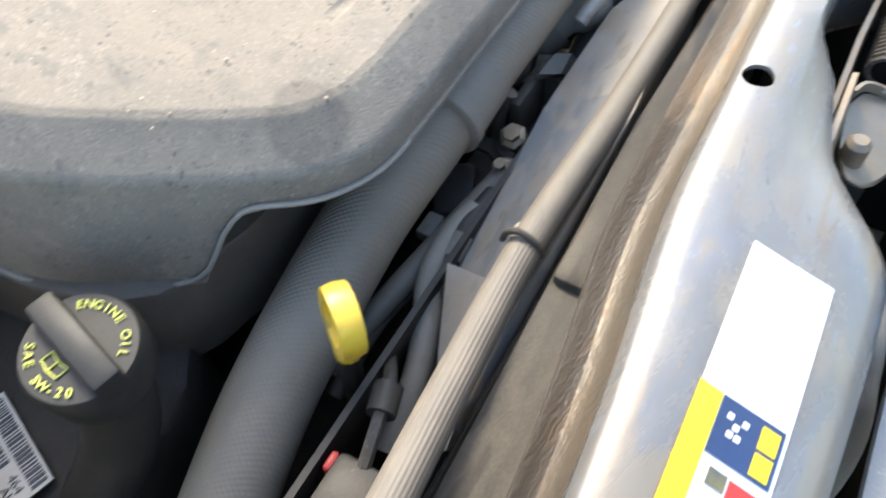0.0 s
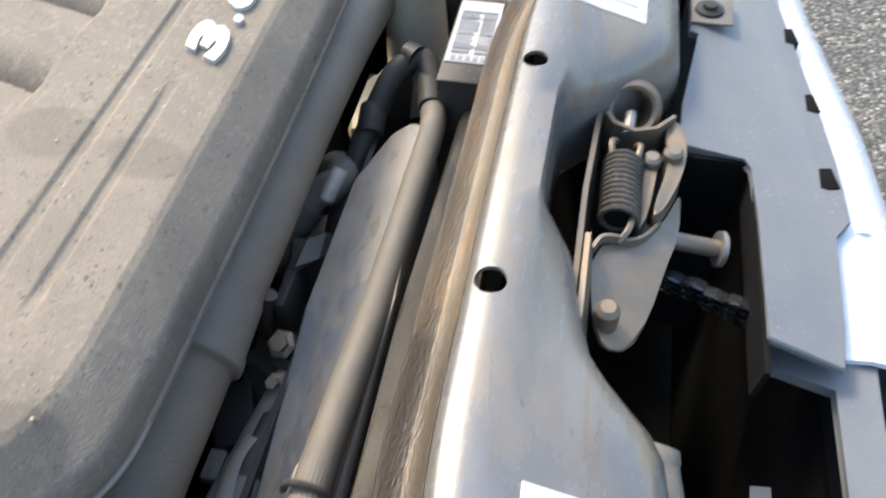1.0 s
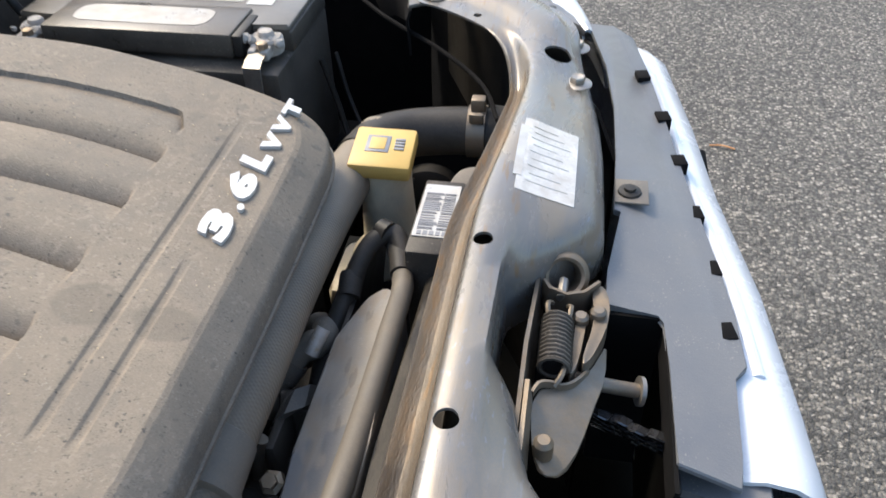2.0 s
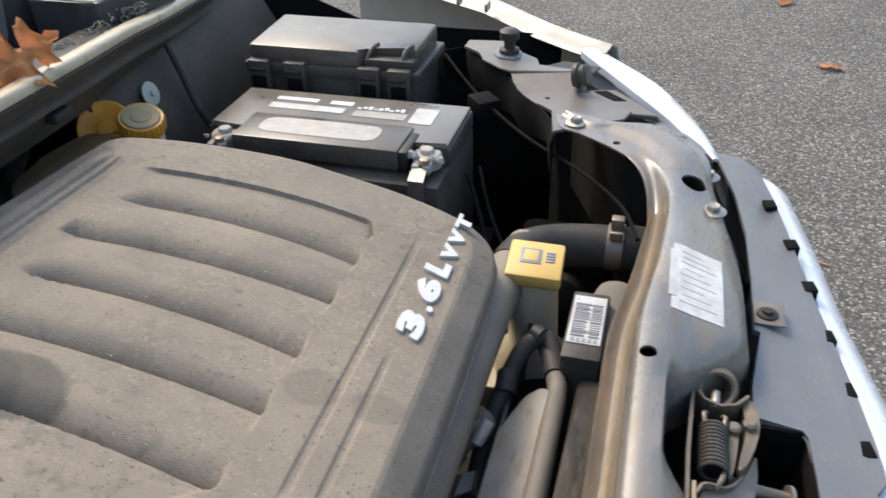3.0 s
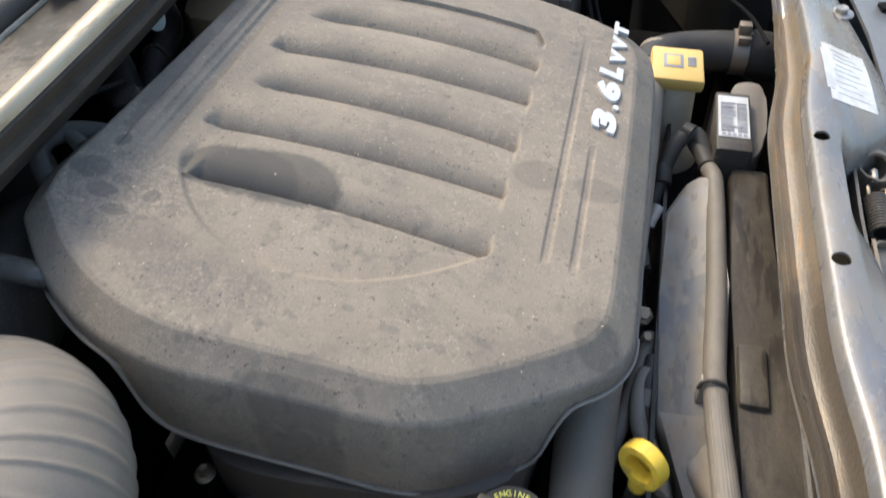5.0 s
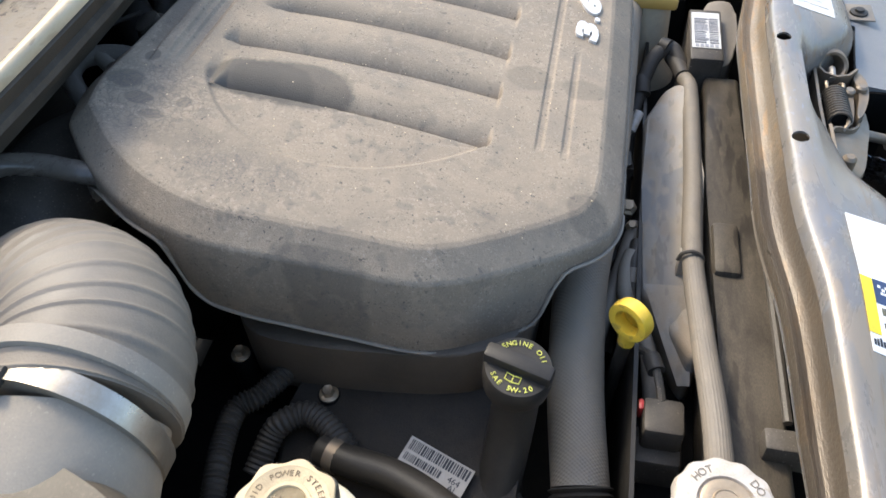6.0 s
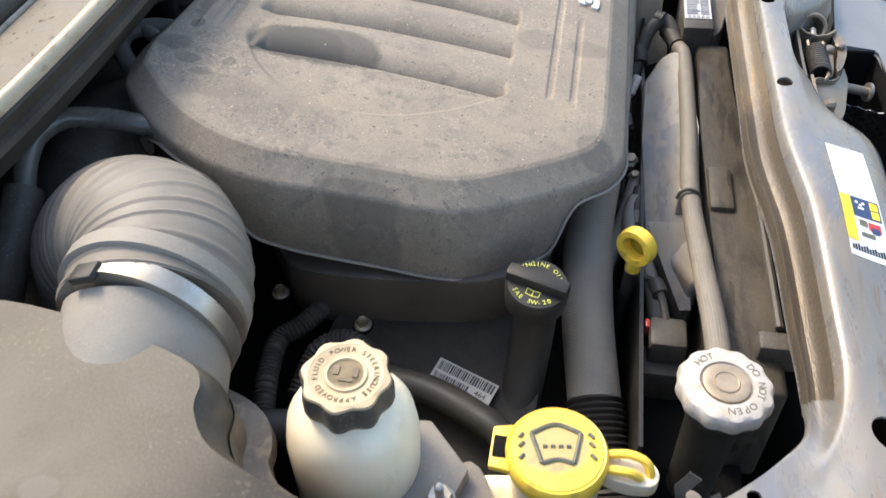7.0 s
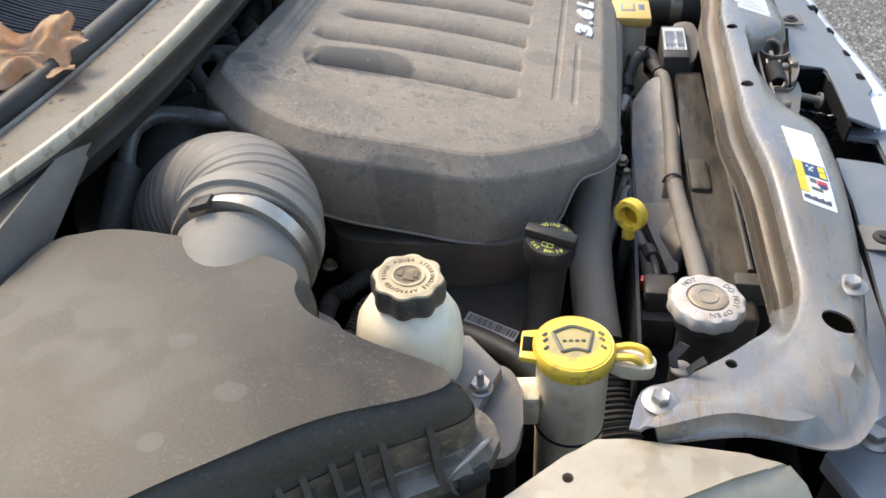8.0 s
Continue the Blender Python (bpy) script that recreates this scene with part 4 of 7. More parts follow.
single("bay_floor", box(-.95, .205, -.78, 1.04, .24, .27, .004), M_DARK, "undertray in near black for the bay's deep shade", "undertray", kind="structure")
strut = thing("wing_brace", (-.78, -.33, .80), "pale grey pressed steel wing brace", "brace")
part("brace", sheet([[(-.684, -.295, 1.056), (-.688, -.330, 1.058), (-.694, -.365, 1.056)], [(-.684, -.357, 1.032), (-.688, -.390, 1.044), (-.696, -.420, 1.050)], [(-.684, -.435, 1.004), (-.690, -.455, 1.022), (-.700, -.475, 1.042)], [(-.690, -.500, .965), (-.698, -.515, .985), (-.710, -.535, 1.012)]], .006), M_FARPLATE, strut)
part("web", sheet([[(-.700, -.368, 1.050), (-.722, -.42, 1.046), (-.745, -.47, 1.038)], [(-.702, -.42, 1.044), (-.728, -.46, 1.036), (-.755, -.51, 1.026)], [(-.706, -.475, 1.034), (-.735, -.51, 1.020), (-.765, -.55, 1.008)], [(-.716, -.535, 1.004), (-.745, -.57, .990), (-.78, -.60, .975)]], .004), M_SHEET, strut, "grey web behind the brace")
part("foot", box(-.84, -.75, -.52, -.46, .50, .935, .01), M_WALL, strut)

# far strut tower, painted sheet beside the fluid tank
part("tower_sheet", sheet([[(-.725, .40, 1.005), (-.715, .42, .995), (-.705, .44, .95), (-.70, .45, .90), (-.69, .46, .78)], [(-.78, .56, 1.03), (-.76, .60, 1.02), (-.72, .64, .98), (-.68, .66, .90), (-.64, .68, .80)], [(-.80, .95, 1.03), (-.78, .95, 1.02), (-.74, .96, .98), (-.70, .97, .90), (-.66, .98, .80)]], .004), M_SHEET, cowl, "grey painted sheet with a soft sheen")
part("tower_cable", tube([(-.712, .61, 1.01), (-.69, .60, .97), (-.67, .595, .92), (-.64, .60, .86)], .006, 10), M_RUBBER, cowl, "black rubber cable")


# ---- front panel, bumper, headlamps ----
def front_x(y):
    """The bumper's leading edge over the car's width."""
    d = abs(y - MID)
    table = ((0, .228), (.06, .224), (.18, .212), (.315, .188), (.44, .174), (.597, .150), (.64, .10), (.90, -.09), (1.2, -.4))
    for (a, u), (b, v) in zip(table, table[1:]):
        if d <= b:
            return u + (v - u) * (d - a) / (b - a)
    return -.4


panel = thing("front_closing_panel", (.13, MID, .86), "grey-black plastic panel over the radiator grille", "front panel")


def panel_z(x, y):
    return .893 - .02 * smooth_step(.12, .19, x)


far_panel = [(.066, .672), (.090, .56), (.099, .47), (.101, .38), (.099, .291), (.107, .290), (.095, .209), (.093, .170), (.134, .167), (.1385, .160), (.140, .119), (.141, .060), (.141, .036), (.184, .033), (.1865, .060), (.188, .128), (.199, .140), (.196, .19), (.189, .246), (.178, .31), (.166, .378), (.150, .477), (.136, .56), (.121, .637), (.098, .668)]
part("panel_far_half", prism(far_panel, lambda x, y: panel_z(x, y) - .006, panel_z, .0012, segs=1), M_PANEL, panel)
part("panel_near_half", prism([(.104, -.069), (.158, -.060), (.177, -.059), (.180, -.10), (.172, -.18), (.158, -.27), (.140, -.36), (.110, -.50), (.060, -.54), (.062, -.50), (.082, -.43), (.093, -.35), (.099, -.26), (.104, -.16), (.103, -.10)], lambda x, y: panel_z(x, y) - .006, panel_z, .0012, segs=1), M_PANEL, panel)
part("lower_ledge", prism([(.146, .058), (.147, .036), (.184, .030), (.1825, -.03), (.178, -.12), (.200, -.12), (.204, -.03), (.207, .058)], .852, .860, .0015, segs=1), M_PANEL, panel, "lower ledge round the latch opening")
part("side_wall", sheet([[(.139, y, .886), (.138, y, .872), (.137, y, .862)] for y in (.165, .12, .06, .016)], .003), M_DARK, panel)
part("front_wall", sheet([[(x, .168, .888), (x, .170, .86), (x, .172, .70)] for x in (.094, .115, .138)], .003), M_DARK, panel)
for x0, y0 in ((.130, .547), (.150, .471), (.163, .398), (.173, .320), (.182, .247), (.187, .175)):
    part("clip_slot", box(x0 - .007, x0 + .007, y0 - .009, y0 + .009, .868, panel_z(x0, y0) + .0012, .0008, turn=about(x0, y0, .87, 0, 0, 12)), M_DARK, panel, "dark clip slot")
part("clip_pocket", box(.100, .130, .300, .336, .8935, .8955, .0008), M_DUSTY, panel, "recessed clip pocket")
part("push_clip", lathe([(.0105, 0), (.010, .002), (.0055, .003), (.005, .0055), (0, .006)], pose(.113, .316, .8955), 24), M_BLACK, panel, "round push clip")
part("clip_pocket", box(.098, .142, -.245, -.205, .8935, .8955, .0008), M_DUSTY, panel, "recessed clip pocket")
part("push_clip", lathe([(.0115, 0), (.011, .002), (.006, .003), (.0055, .0055), (0, .006)], pose(.120, -.225, .8955), 24), M_BLACK, panel, "round push clip")

bumper = thing("front_bumper", (.18, MID, .40), "white painted front bumper with a smooth curved face", "bumper")
for low, first, last in ((0, 91, 187), (.17, 0, 92)):
    rows = []
    for k in range(first, last):
        y = MID - .93 + .01 * k
        x = front_x(y)
        rows.append([(x - .045, y, .862 - low), (x - .025, y, .866 - low), (x - .004, y, .862 - low), (x + .014, y, .850 - low), (x + .026, y, .825 - low), (x + .034, y, .76 - low), (x + .038, y, .65 - low * .4), (x + .034, y, .50), (x + .02, y, .30)])
    part("skin", sheet(rows, .004), M_WHITE, bumper, crease=60)
pts = [(front_x(y) - .014, y, .861) for y in (.14, .22, .30, .38, .46, .54, .60)]
part("grille_trim", tube(pts, .006, 8, 4), M_LENS, bumper, "thin pale edge strip")

headlamp = thing("headlamp", (.02, .80, .80), "clear headlamp with a bright white lens", "headlamp")
lens_inner = glide([(-.150, .925, .934), (-.137, .905, .931), (-.048, .792, .918), (.007, .728, .906), (.029, .690, .901), (.060, .647, .893)], 6)
lens_outer = glide([(-.113, .934, .933), (-.100, .914, .930), (-.022, .842, .917), (.031, .760, .905), (.054, .708, .900), (.0735, .650, .892)], 6)
lens = []
for p, q in zip(lens_inner, lens_outer):
    mid_top = (p + q) / 2 + Vector((0, 0, .004))
    lens.append([tuple(p - Vector((0, 0, .012))), tuple(p), tuple(mid_top), tuple(q), (q.x + .014, q.y + .012, q.z - .024), (q.x + .026, q.y + .022, q.z - .085)])
part("lens", sheet(lens, .004), M_LENS, headlamp)
part("housing", prism([(.02, .62), (.065, .66), (-.02, .80), (-.12, .92), (-.15, .89), (-.10, .78), (-.04, .68)], .70, .868, .004), M_BLACK, headlamp, "black lamp housing")

wing = thing("front_wing", (-.40, 1.10, .60), "pale silver front wing with a folded flange", "wing")
rows = []
for x, y in ((-.095, .935), (-.14, .965), (-.212, 1.022), (-.332, 1.142), (-.42, 1.20), (-.49, 1.25), (-.75, 1.40)):
    rows.append([(x - .024, y - .034, .926), (x - .019, y - .027, .932), (x - .012, y - .016, .934), (x - .004, y - .005, .944), (x + .004, y + .004, .938), (x + .02, y + .025, .85), (x + .025, y + .03, .45)])
part("skin", sheet(rows, .003), M_FENDER, wing, crease=60)
for t in (.15, .35, .5, .65):
    part("flange_rib", box(-.30 - t * .3, -.294 - t * .3, 1.045 + t * .13, 1.075 + t * .13, .94, .955, .002), M_FENDER, wing)

# far headlamp bracket
bracket = thing("lamp_bracket", (-.17, .80, .86), "grey sheet metal headlamp bracket with a raised rib", "bracket")
part("upper_plate", prism([(-.333, .866), (-.333, .899), (-.275, .905), (-.234, .853), (-.207, .836), (-.201, .808), (-.137, .799), (-.134, .792), (-.240, .775), (-.258, .786), (-.292, .818), (-.302, .844)], .942, .9465, .0015, segs=1), M_FARPLATE, bracket)
# Added black sheet in place of the dark gap beside the plate.
part("gap_fill", prism([(-.202, .815), (-.208, .842), (-.170, .880), (-.110, .865), (-.125, .812)], .925, .929, .0015, segs=1), M_BLACK, bracket, "black sheet standing in for the dark gap behind the bracket")
part("ramp", sheet([[(-.240, .785, .9455), (-.238, .776, .943), (-.224, .746, .931), (-.222, .738, .929)], [(-.188, .788, .9455), (-.186, .780, .943), (-.172, .750, .931), (-.170, .740, .929)], [(-.130, .792, .9455), (-.128, .783, .943), (-.119, .757, .931), (-.116, .748, .929)]], .003), M_FARPLATE, bracket, "sloping step of the bracket", crease=20)
low_plate = part("lower_plate", prism([(-.223, .746), (-.117, .756), (-.050, .702), (-.058, .672), (-.112, .640), (-.149, .612), (-.158, .680), (-.184, .700)], .9255, .9300, .0015, segs=1), M_FARPLATE, bracket)
cut(low_plate, [hole(-.172, .722, .93, .004)])
part("pocket_rim", prism(round_outline([(-.278, .878), (-.236, .868), (-.232, .814), (-.277, .822)], 1), .9455, .9490, .001, segs=1), M_PANEL, bracket, "square seat of the bump stop")
part("side_tongue", prism([(-.124, .808), (-.081, .818), (-.052, .784), (-.012, .733), (-.060, .733), (-.092, .757)], .905, .9120, .0015, segs=1), M_FARPLATE, bracket, "grey tongue beside the lamp")
part("tongue_slot", prism([(-.113, .803), (-.094, .810), (-.062, .778), (-.080, .774)], .9115, .9128, 0, segs=1), M_DARK, bracket, "dark slot in the tongue")
edge_line = [(-.385, .885), (-.366, .871), (-.337, .895), (-.318, .860), (-.292, .828), (-.262, .800), (-.241, .778), (-.222, .736), (-.203, .712), (-.182, .696), (-.160, .660), (-.146, .606)]
part("skirt", sheet([[(x, y, .936 - .008 * smooth_step(-.24, -.18, x)), (x - .004, y - .004, .915), (x - .002, y - .002, .880 + .012 * math.sin(i * 2.1))] for i, (x, y) in enumerate(edge_line)], .003), M_DARK, bracket, "torn black plastic edge")
part("bump_stop", lathe([(.016, 0), (.016, .006), (.009, .008), (.009, .020), (.015, .022), (.016, .034), (.010, .038), (0, .038)], pose(-.254, .846, .949), 20), M_RUBBER, bracket, "black rubber bump stop")
part("adjuster", lathe([(.017, 0), (.018, .006), (.014, .008), (.014, .014), (.017, .016), (.013, .022), (0, .022)], pose(-.140, .762, .952, 0, 82, -10), 20), M_CASE, bracket, "round ribbed adjuster knob")
lampfill = thing("lamp_filler_panel", (-.03, .75, .84), "black plastic filler panel beside the headlamp", "filler panel")
part("filler", prism([(-.118, .850), (-.060, .755), (-.012, .728), (.004, .700), (.026, .676), (.062, .634), (.048, .608), (-.018, .640), (-.052, .668), (-.060, .715), (-.100, .800)], .868, .893, .003), M_BLACK, lampfill)
part("step", prism([(-.020, .734), (-.004, .736), (.026, .705), (.048, .668), (.064, .630), (.036, .664), (.010, .684)], .892, .903, .002), M_PANEL, lampfill)
part("clip", box(.016, .026, .652, .664, .904, .917, .001), M_BLACK, lampfill)

# near lamp bracket
nb = thing("lamp_bracket", (-.14, -.62, .86), "sunlit pale grey steel bracket beside the support beam", "bracket")
fold = [(-.030, -.545), (-.049, -.553), (-.075, -.565), (-.139, -.602), (-.20, -.645), (-.30, -.715)]
near_plate = part("plate", prism([(-.300, -.66), (-.245, -.605), (-.200, -.560), (-.178, -.540), (-.150, -.536), (-.060, -.541), *fold, (-.34, -.74)], .900, lambda x, y: .924 - .05 * max(0, -.60 - y), .004), M_BRACKET, nb)
cut(near_plate, [hole(-.197, -.580, .915, .0045)])
part("flank", sheet([[(x, y, .920), (x + .012, y - .010, .912), (x + .030, y - .024, .880), (x + .045, y - .036, .835)] for x, y in fold], .003), M_BRACKET, nb, "folded flank of the bracket")
ear = thing("corner_plate", (.06, -.48, .80), "dark grey plate under a flanged bolt", "plate")
part("plate", prism([(.012, -.500), (.085, -.440), (.12, -.50), (.04, -.555)], .858, .880, .003), M_PANEL, ear)
part("base", prism([(.02, -.50), (.08, -.45), (.10, -.49), (.04, -.54)], .30, .859, .003), M_DARK, ear)

for x, y, z, lab in ((.059, .469, .917, "zinc flange bolt on the support beam"), (.060, -.329, .917, "zinc flange bolt on the support beam"), (-.120, .641, .932, "zinc flange bolt at the beam end"), (-.126, -.504, .932, "rust-tinged flange bolt at the beam end"), (.056, -.479, .880, "bright flange bolt on the corner plate"), (.055, .575, .905, "small zinc bolt beside the headlamp")):
    hex_bolt("flange_bolt", x, y, z, lab, group="flange bolts")


# ---- fluids ----
def cap_text(text, size, r, m, middle=90, inward=False, depth=.0005):
    return ring_lettering(text, size, r, m, middle, None, inward, depth)


# power steering reservoir
ps = thing("power_steering_reservoir", (-.330, -.445, .84), "milky white power steering reservoir with a dusty ribbed cap", "reservoir")
m = pose(-.346, -.440, .952, -3, 3, 0)
part("bottle", lathe([(.030, -.16), (.045, -.155), (.049, -.14), (.050, -.03), (.047, -.010), (.040, .003), (.029, .012), (.028, .022)], m, 40), M_MILK, ps)
cap = part("cap", lathe([(.027, .012), (.0305, .014), (.0320, .020), (.0320, .034), (.0308, .0368), (.0, .0370)], m, 96, lobes=8, lobe=.06), M_CASE, ps, "dark grip cap with a tan dusty lettered top")
part("cap_top", lathe([(.0306, .0368), (.0300, .0386), (.0262, .0395), (.0250, .0388), (.0, .0388)], m, 96, lobes=8, lobe=.05), M_CAPTOP, cap, "tan dusty cap top")
top = m @ Matrix.Translation((0, 0, .0388))
part("lettering", cap_text("POWER STEERING", .0056, .0212, top, 62), M_CAPINK, cap)
part("lettering", cap_text("USE APPROVED FLUID", .0056, .0212, top, 250), M_CAPINK, cap)
part("symbol_ring", lathe([(.0155, 0), (.0150, .0014), (.0128, .0014), (.0122, 0)], top, 40), M_CAPTOP, cap)
sym = bmesh.new()
merge(sym, box(-.0085, -.0050, -.002, .005, .0, .001, 0, turn=top))
merge(sym, box(-.004, .006, -.0065, -.004, .0, .001, 0, turn=top))
merge(sym, box(.0050, .0085, -.002, .005, .0, .001, 0, turn=top))
part("symbol", sym, M_CAPINK, cap)
psb = thing("reservoir_bracket", (-.27, -.46, .80), "tan dusty plastic reservoir bracket with a hex stud", "bracket")
part("plate", prism([(-.33, -.405), (-.298, -.402), (-.262, -.440), (-.285, -.512), (-.33, -.50)], .868, .884, .002), M_HOSE, psb)
part("flange", prism(round_outline([(-.275, -.418), (-.243, -.436), (-.235, -.525), (-.275, -.540), (-.29, -.51)], 2), .855, .870, .002), M_DUSTY, psb)
part("leg", box(-.32, -.25, -.52, -.42, .50, .858, .006), M_DARK, psb)
hex_bolt("hex_stud", -.279, -.468, .884, "hex nut on a threaded stud", r=.010, washer=.0115, group="studs")
part("stud", lathe([(.0035, 0), (.0035, .016), (.002, .017)], pose(-.279, -.468, .890), 12), M_STEEL, bpy.data.objects["hex_stud"])

# washer filler
wf = thing("washer_filler", (-.197, -.430, .60), "milky washer filler neck with a bright yellow cap", "washer filler")
part("neck", lathe([(.034, -.32), (.034, -.03), (.0335, -.012), (.031, 0)], pose(-.197, -.430, .908), 36), M_MILK, wf)
part("band", lathe([(.0345, 0), (.0352, .002), (.0345, .004)], pose(-.197, -.430, .802), 36), M_BLACK, wf)
part("ear", prism(round_outline([(-.168, -.440), (-.128, -.446), (-.120, -.432), (-.130, -.420), (-.168, -.420)], 2), .886, .902, .003), M_MILK, wf)
part("side_tab", prism([(-.26, -.46), (-.225, -.455), (-.225, -.425), (-.26, -.43)], .82, .86, .004), M_MILK, wf)
m = pose(-.197, -.430, .905, -2, 0, 0)
cap = part("cap", lathe([(.033, -.008), (.0375, -.007), (.0382, .0), (.0378, .006), (.036, .009), (.0345, .0085), (.0335, .0095), (0, .0105)], m, 48), M_YELLOW, wf, "yellow cap with a printed wiper symbol")
pull = prism([(-.246, -.448), (-.228, -.450), (-.228, -.410), (-.246, -.414)], .902, .909, .002)
part("pull_tab", pull, M_YELLOW, cap)
part("pull_slot", box(-.244, -.233, -.440, -.422, .9085, .9098, .0006), M_DARK, cap)
part("hinge", tube([(-.160, -.424, .906), (-.145, -.424, .910), (-.132, -.428, .908), (-.128, -.436, .898)], .0035, 8), M_YELLOW, cap)
part("hinge", tube([(-.160, -.436, .906), (-.145, -.438, .909), (-.136, -.438, .903)], .0035, 8), M_YELLOW, cap)
top = m @ Matrix.Translation((0, 0, .0102)) @ Matrix.Rotation(radians(8), 4, "Z") @ Matrix.Diagonal((1.15, 1.25, 1, 1))
sym = tube([top @ Vector(v) for v in ((-.010, -.010, 0), (-.016, .010, 0))], .0019, 6, 1)
tube([top @ Vector(v) for v in ((.010, -.010, 0), (.016, .010, 0))], .0019, 6, 1, bm=sym)
tube([top @ Vector(v) for v in ((-.010, -.010, 0), (0, -.0075, 0), (.010, -.010, 0))], .0019, 6, 4, bm=sym)
tube([top @ Vector(v) for v in ((-.016, .010, 0), (0, .016, 0), (.016, .010, 0))], .0019, 6, 6, bm=sym)
for k in range(4):
    tube([top @ Vector((-.009 + k * .005, .001, 0)), top @ Vector((-.006 + k * .005, .001, 0))], .0016, 6, 1, bm=sym)
for s in (-1, 1):
    for y in (.004, .010, -.004):
        tube([top @ Vector((s * .021, y, -.0003)), top @ Vector((s * .024, y - .003, -.0003))], .0016, 6, 1, bm=sym)
part("symbol", sym, M_SMUDGE, cap, "dark printed wiper symbol")

# radiator cap
rc = thing("radiator_filler", (-.072, -.351, .80), "worn silver pressure cap on a black radiator filler neck", "radiator filler")
m = pose(-.072, -.350, .892, -2, 2, 8)
part("filler_neck", lathe([(.020, -.14), (.022, -.03), (.029, -.014), (.0315, -.008), (.0315, .004)], m, 32), M_BLACK, rc)
part("cap", lathe([(.0325, .0), (.0355, .0005), (.0368, .004), (.0366, .011), (.0345, .015), (.031, .0165), (.0205, .0165), (.0195, .0140), (0, .0138)], m, 144, lobes=12, lobe=.025), M_CAPAL, rc)
part("centre_disc", lathe([(.0185, .0139), (.0182, .0165), (.0165, .0172), (.0105, .0166), (.0095, .0178), (.0088, .0170), (0, .0170)], m, 40), M_BRASS, rc, "tan tarnished centre disc")
part("lettering", cap_text("DO NOT OPEN", .0082, .0262, m @ Matrix.Translation((0, 0, .0165)), -30), M_TANHOSE, rc)
part("lettering", cap_text("HOT", .0082, .0262, m @ Matrix.Translation((0, 0, .0165)), 120), M_TANHOSE, rc)

# coolant bottle
cb = thing("coolant_bottle", (-.128, .375, .60), "yellowed coolant bottle with a square ochre cap", "coolant bottle")
part("neck", lathe([(.045, -.25), (.045, -.12), (.030, -.10), (.0265, -.02), (.028, 0)], pose(-.127, .374, .868), 32), M_TANK, cb)
part("body", box(-.20, -.09, .33, .43, .60, .72, .02), M_TANK, cb)
cap = part("cap", box(-.160, -.097, .342, .408, .868, .886, .004, turn=about(-.128, .375, .87, 4, 2, 3)), M_AMBER, cb, "square ochre cap with a printed symbol")
part("symbol", box(-.146, -.122, .365, .392, .8855, .8868, .0005, turn=about(-.128, .375, .87, 4, 2, 3)), M_GREYINK, cap)
part("symbol", box(-.142, -.126, .369, .388, .8862, .8874, .0003, turn=about(-.128, .375, .87, 4, 2, 3)), M_AMBER, cap)
for k in range(4):
    part("symbol", box(-.117, -.107, .370 + k * .005, .373 + k * .005, .8855, .8872, .0002, turn=about(-.128, .375, .87, 4, 2, 3)), M_GREYINK, cap)

# brake fluid reservoir
bf = thing("brake_fluid_reservoir", (-.66, .38, .80), "tan brake fluid reservoir with an aged yellow cap", "reservoir")
part("tank", prism(round_outline([(-.742, .255), (-.64, .245), (-.61, .44), (-.712, .475)], 2), .86, .962, .008), M_RESERVOIR, bf)
part("tank_label", box(-.690, -.655, .218, .239, .895, .925, .002), M_SILVERLABEL, bf)
part("tank_seam", prism(round_outline([(-.744, .252), (-.637, .242), (-.606, .442), (-.714, .478)], 2), .915, .922, .002), M_RESERVOIR, bf)
part("neck", lathe([(.024, -.07), (.024, 0)], pose(-.643, .424, .966), 24), M_TANK, bf)
part("cap", lathe([(.026, -.006), (.0285, -.004), (.029, .010), (.027, .014), (.024, .0135), (.022, .0150), (.012, .0145), (.011, .0155), (0, .0155)], pose(-.643, .424, .974, 12, 14, 0), 72, lobes=24, lobe=.02), M_ORANGE, bf, "knurled dirty yellow cap")
part("cap_face", lathe([(.0238, .0140), (.0225, .0158), (.0130, .0153), (.0120, .0163), (0, .0163)], pose(-.643, .424, .974, 12, 14, 0), 40), M_OLIVE, bf, "grimy olive cap face")
part("tether_disc", lathe([(.034, -.002), (.036, 0), (.035, .0022), (.031, .0018), (.028, .0006), (.012, .0004), (.010, .0030), (.006, .0034), (0, .0034)], pose(-.696, .420, .966, 58, 0, 24), 40), M_TETHER, bf, "orange tether disc")
part("tether_strap", tube([(-.678, .408, .962), (-.665, .408, .964), (-.655, .416, .968)], .0035, 8), M_TETHER, bf)


# ---- battery and fuse box ----
bat = thing("battery", (-.445, .57, .70), "dusty black car battery with silver top labels", "battery")
BZ = .932
part("case", box(-.622, -.270, .475, .668, .70, BZ - .030, .006), M_CASE, bat)
part("lid", prism([(-.622, .535), (-.560, .535), (-.560, .505), (-.335, .505), (-.335, .535), (-.270, .535), (-.270, .668), (-.622, .668)], BZ - .032, BZ - .006, .004), M_CASE, bat)
part("lid_top", prism([(-.619, .538), (-.557, .538), (-.557, .510), (-.338, .510), (-.338, .538), (-.273, .538), (-.273, .665), (-.619, .665)], BZ - .007, BZ, .003), M_BATTERY, bat, "dusty grey lid top")
part("vent_cover", box(-.566, -.330, .498, .575, BZ - .024, BZ + .004, .003), M_LID, bat, "raised dark vent cover")
part("vent_end", box(-.3295, -.318, .500, .560, BZ - .024, BZ + .002, .002), M_BLACK, bat)
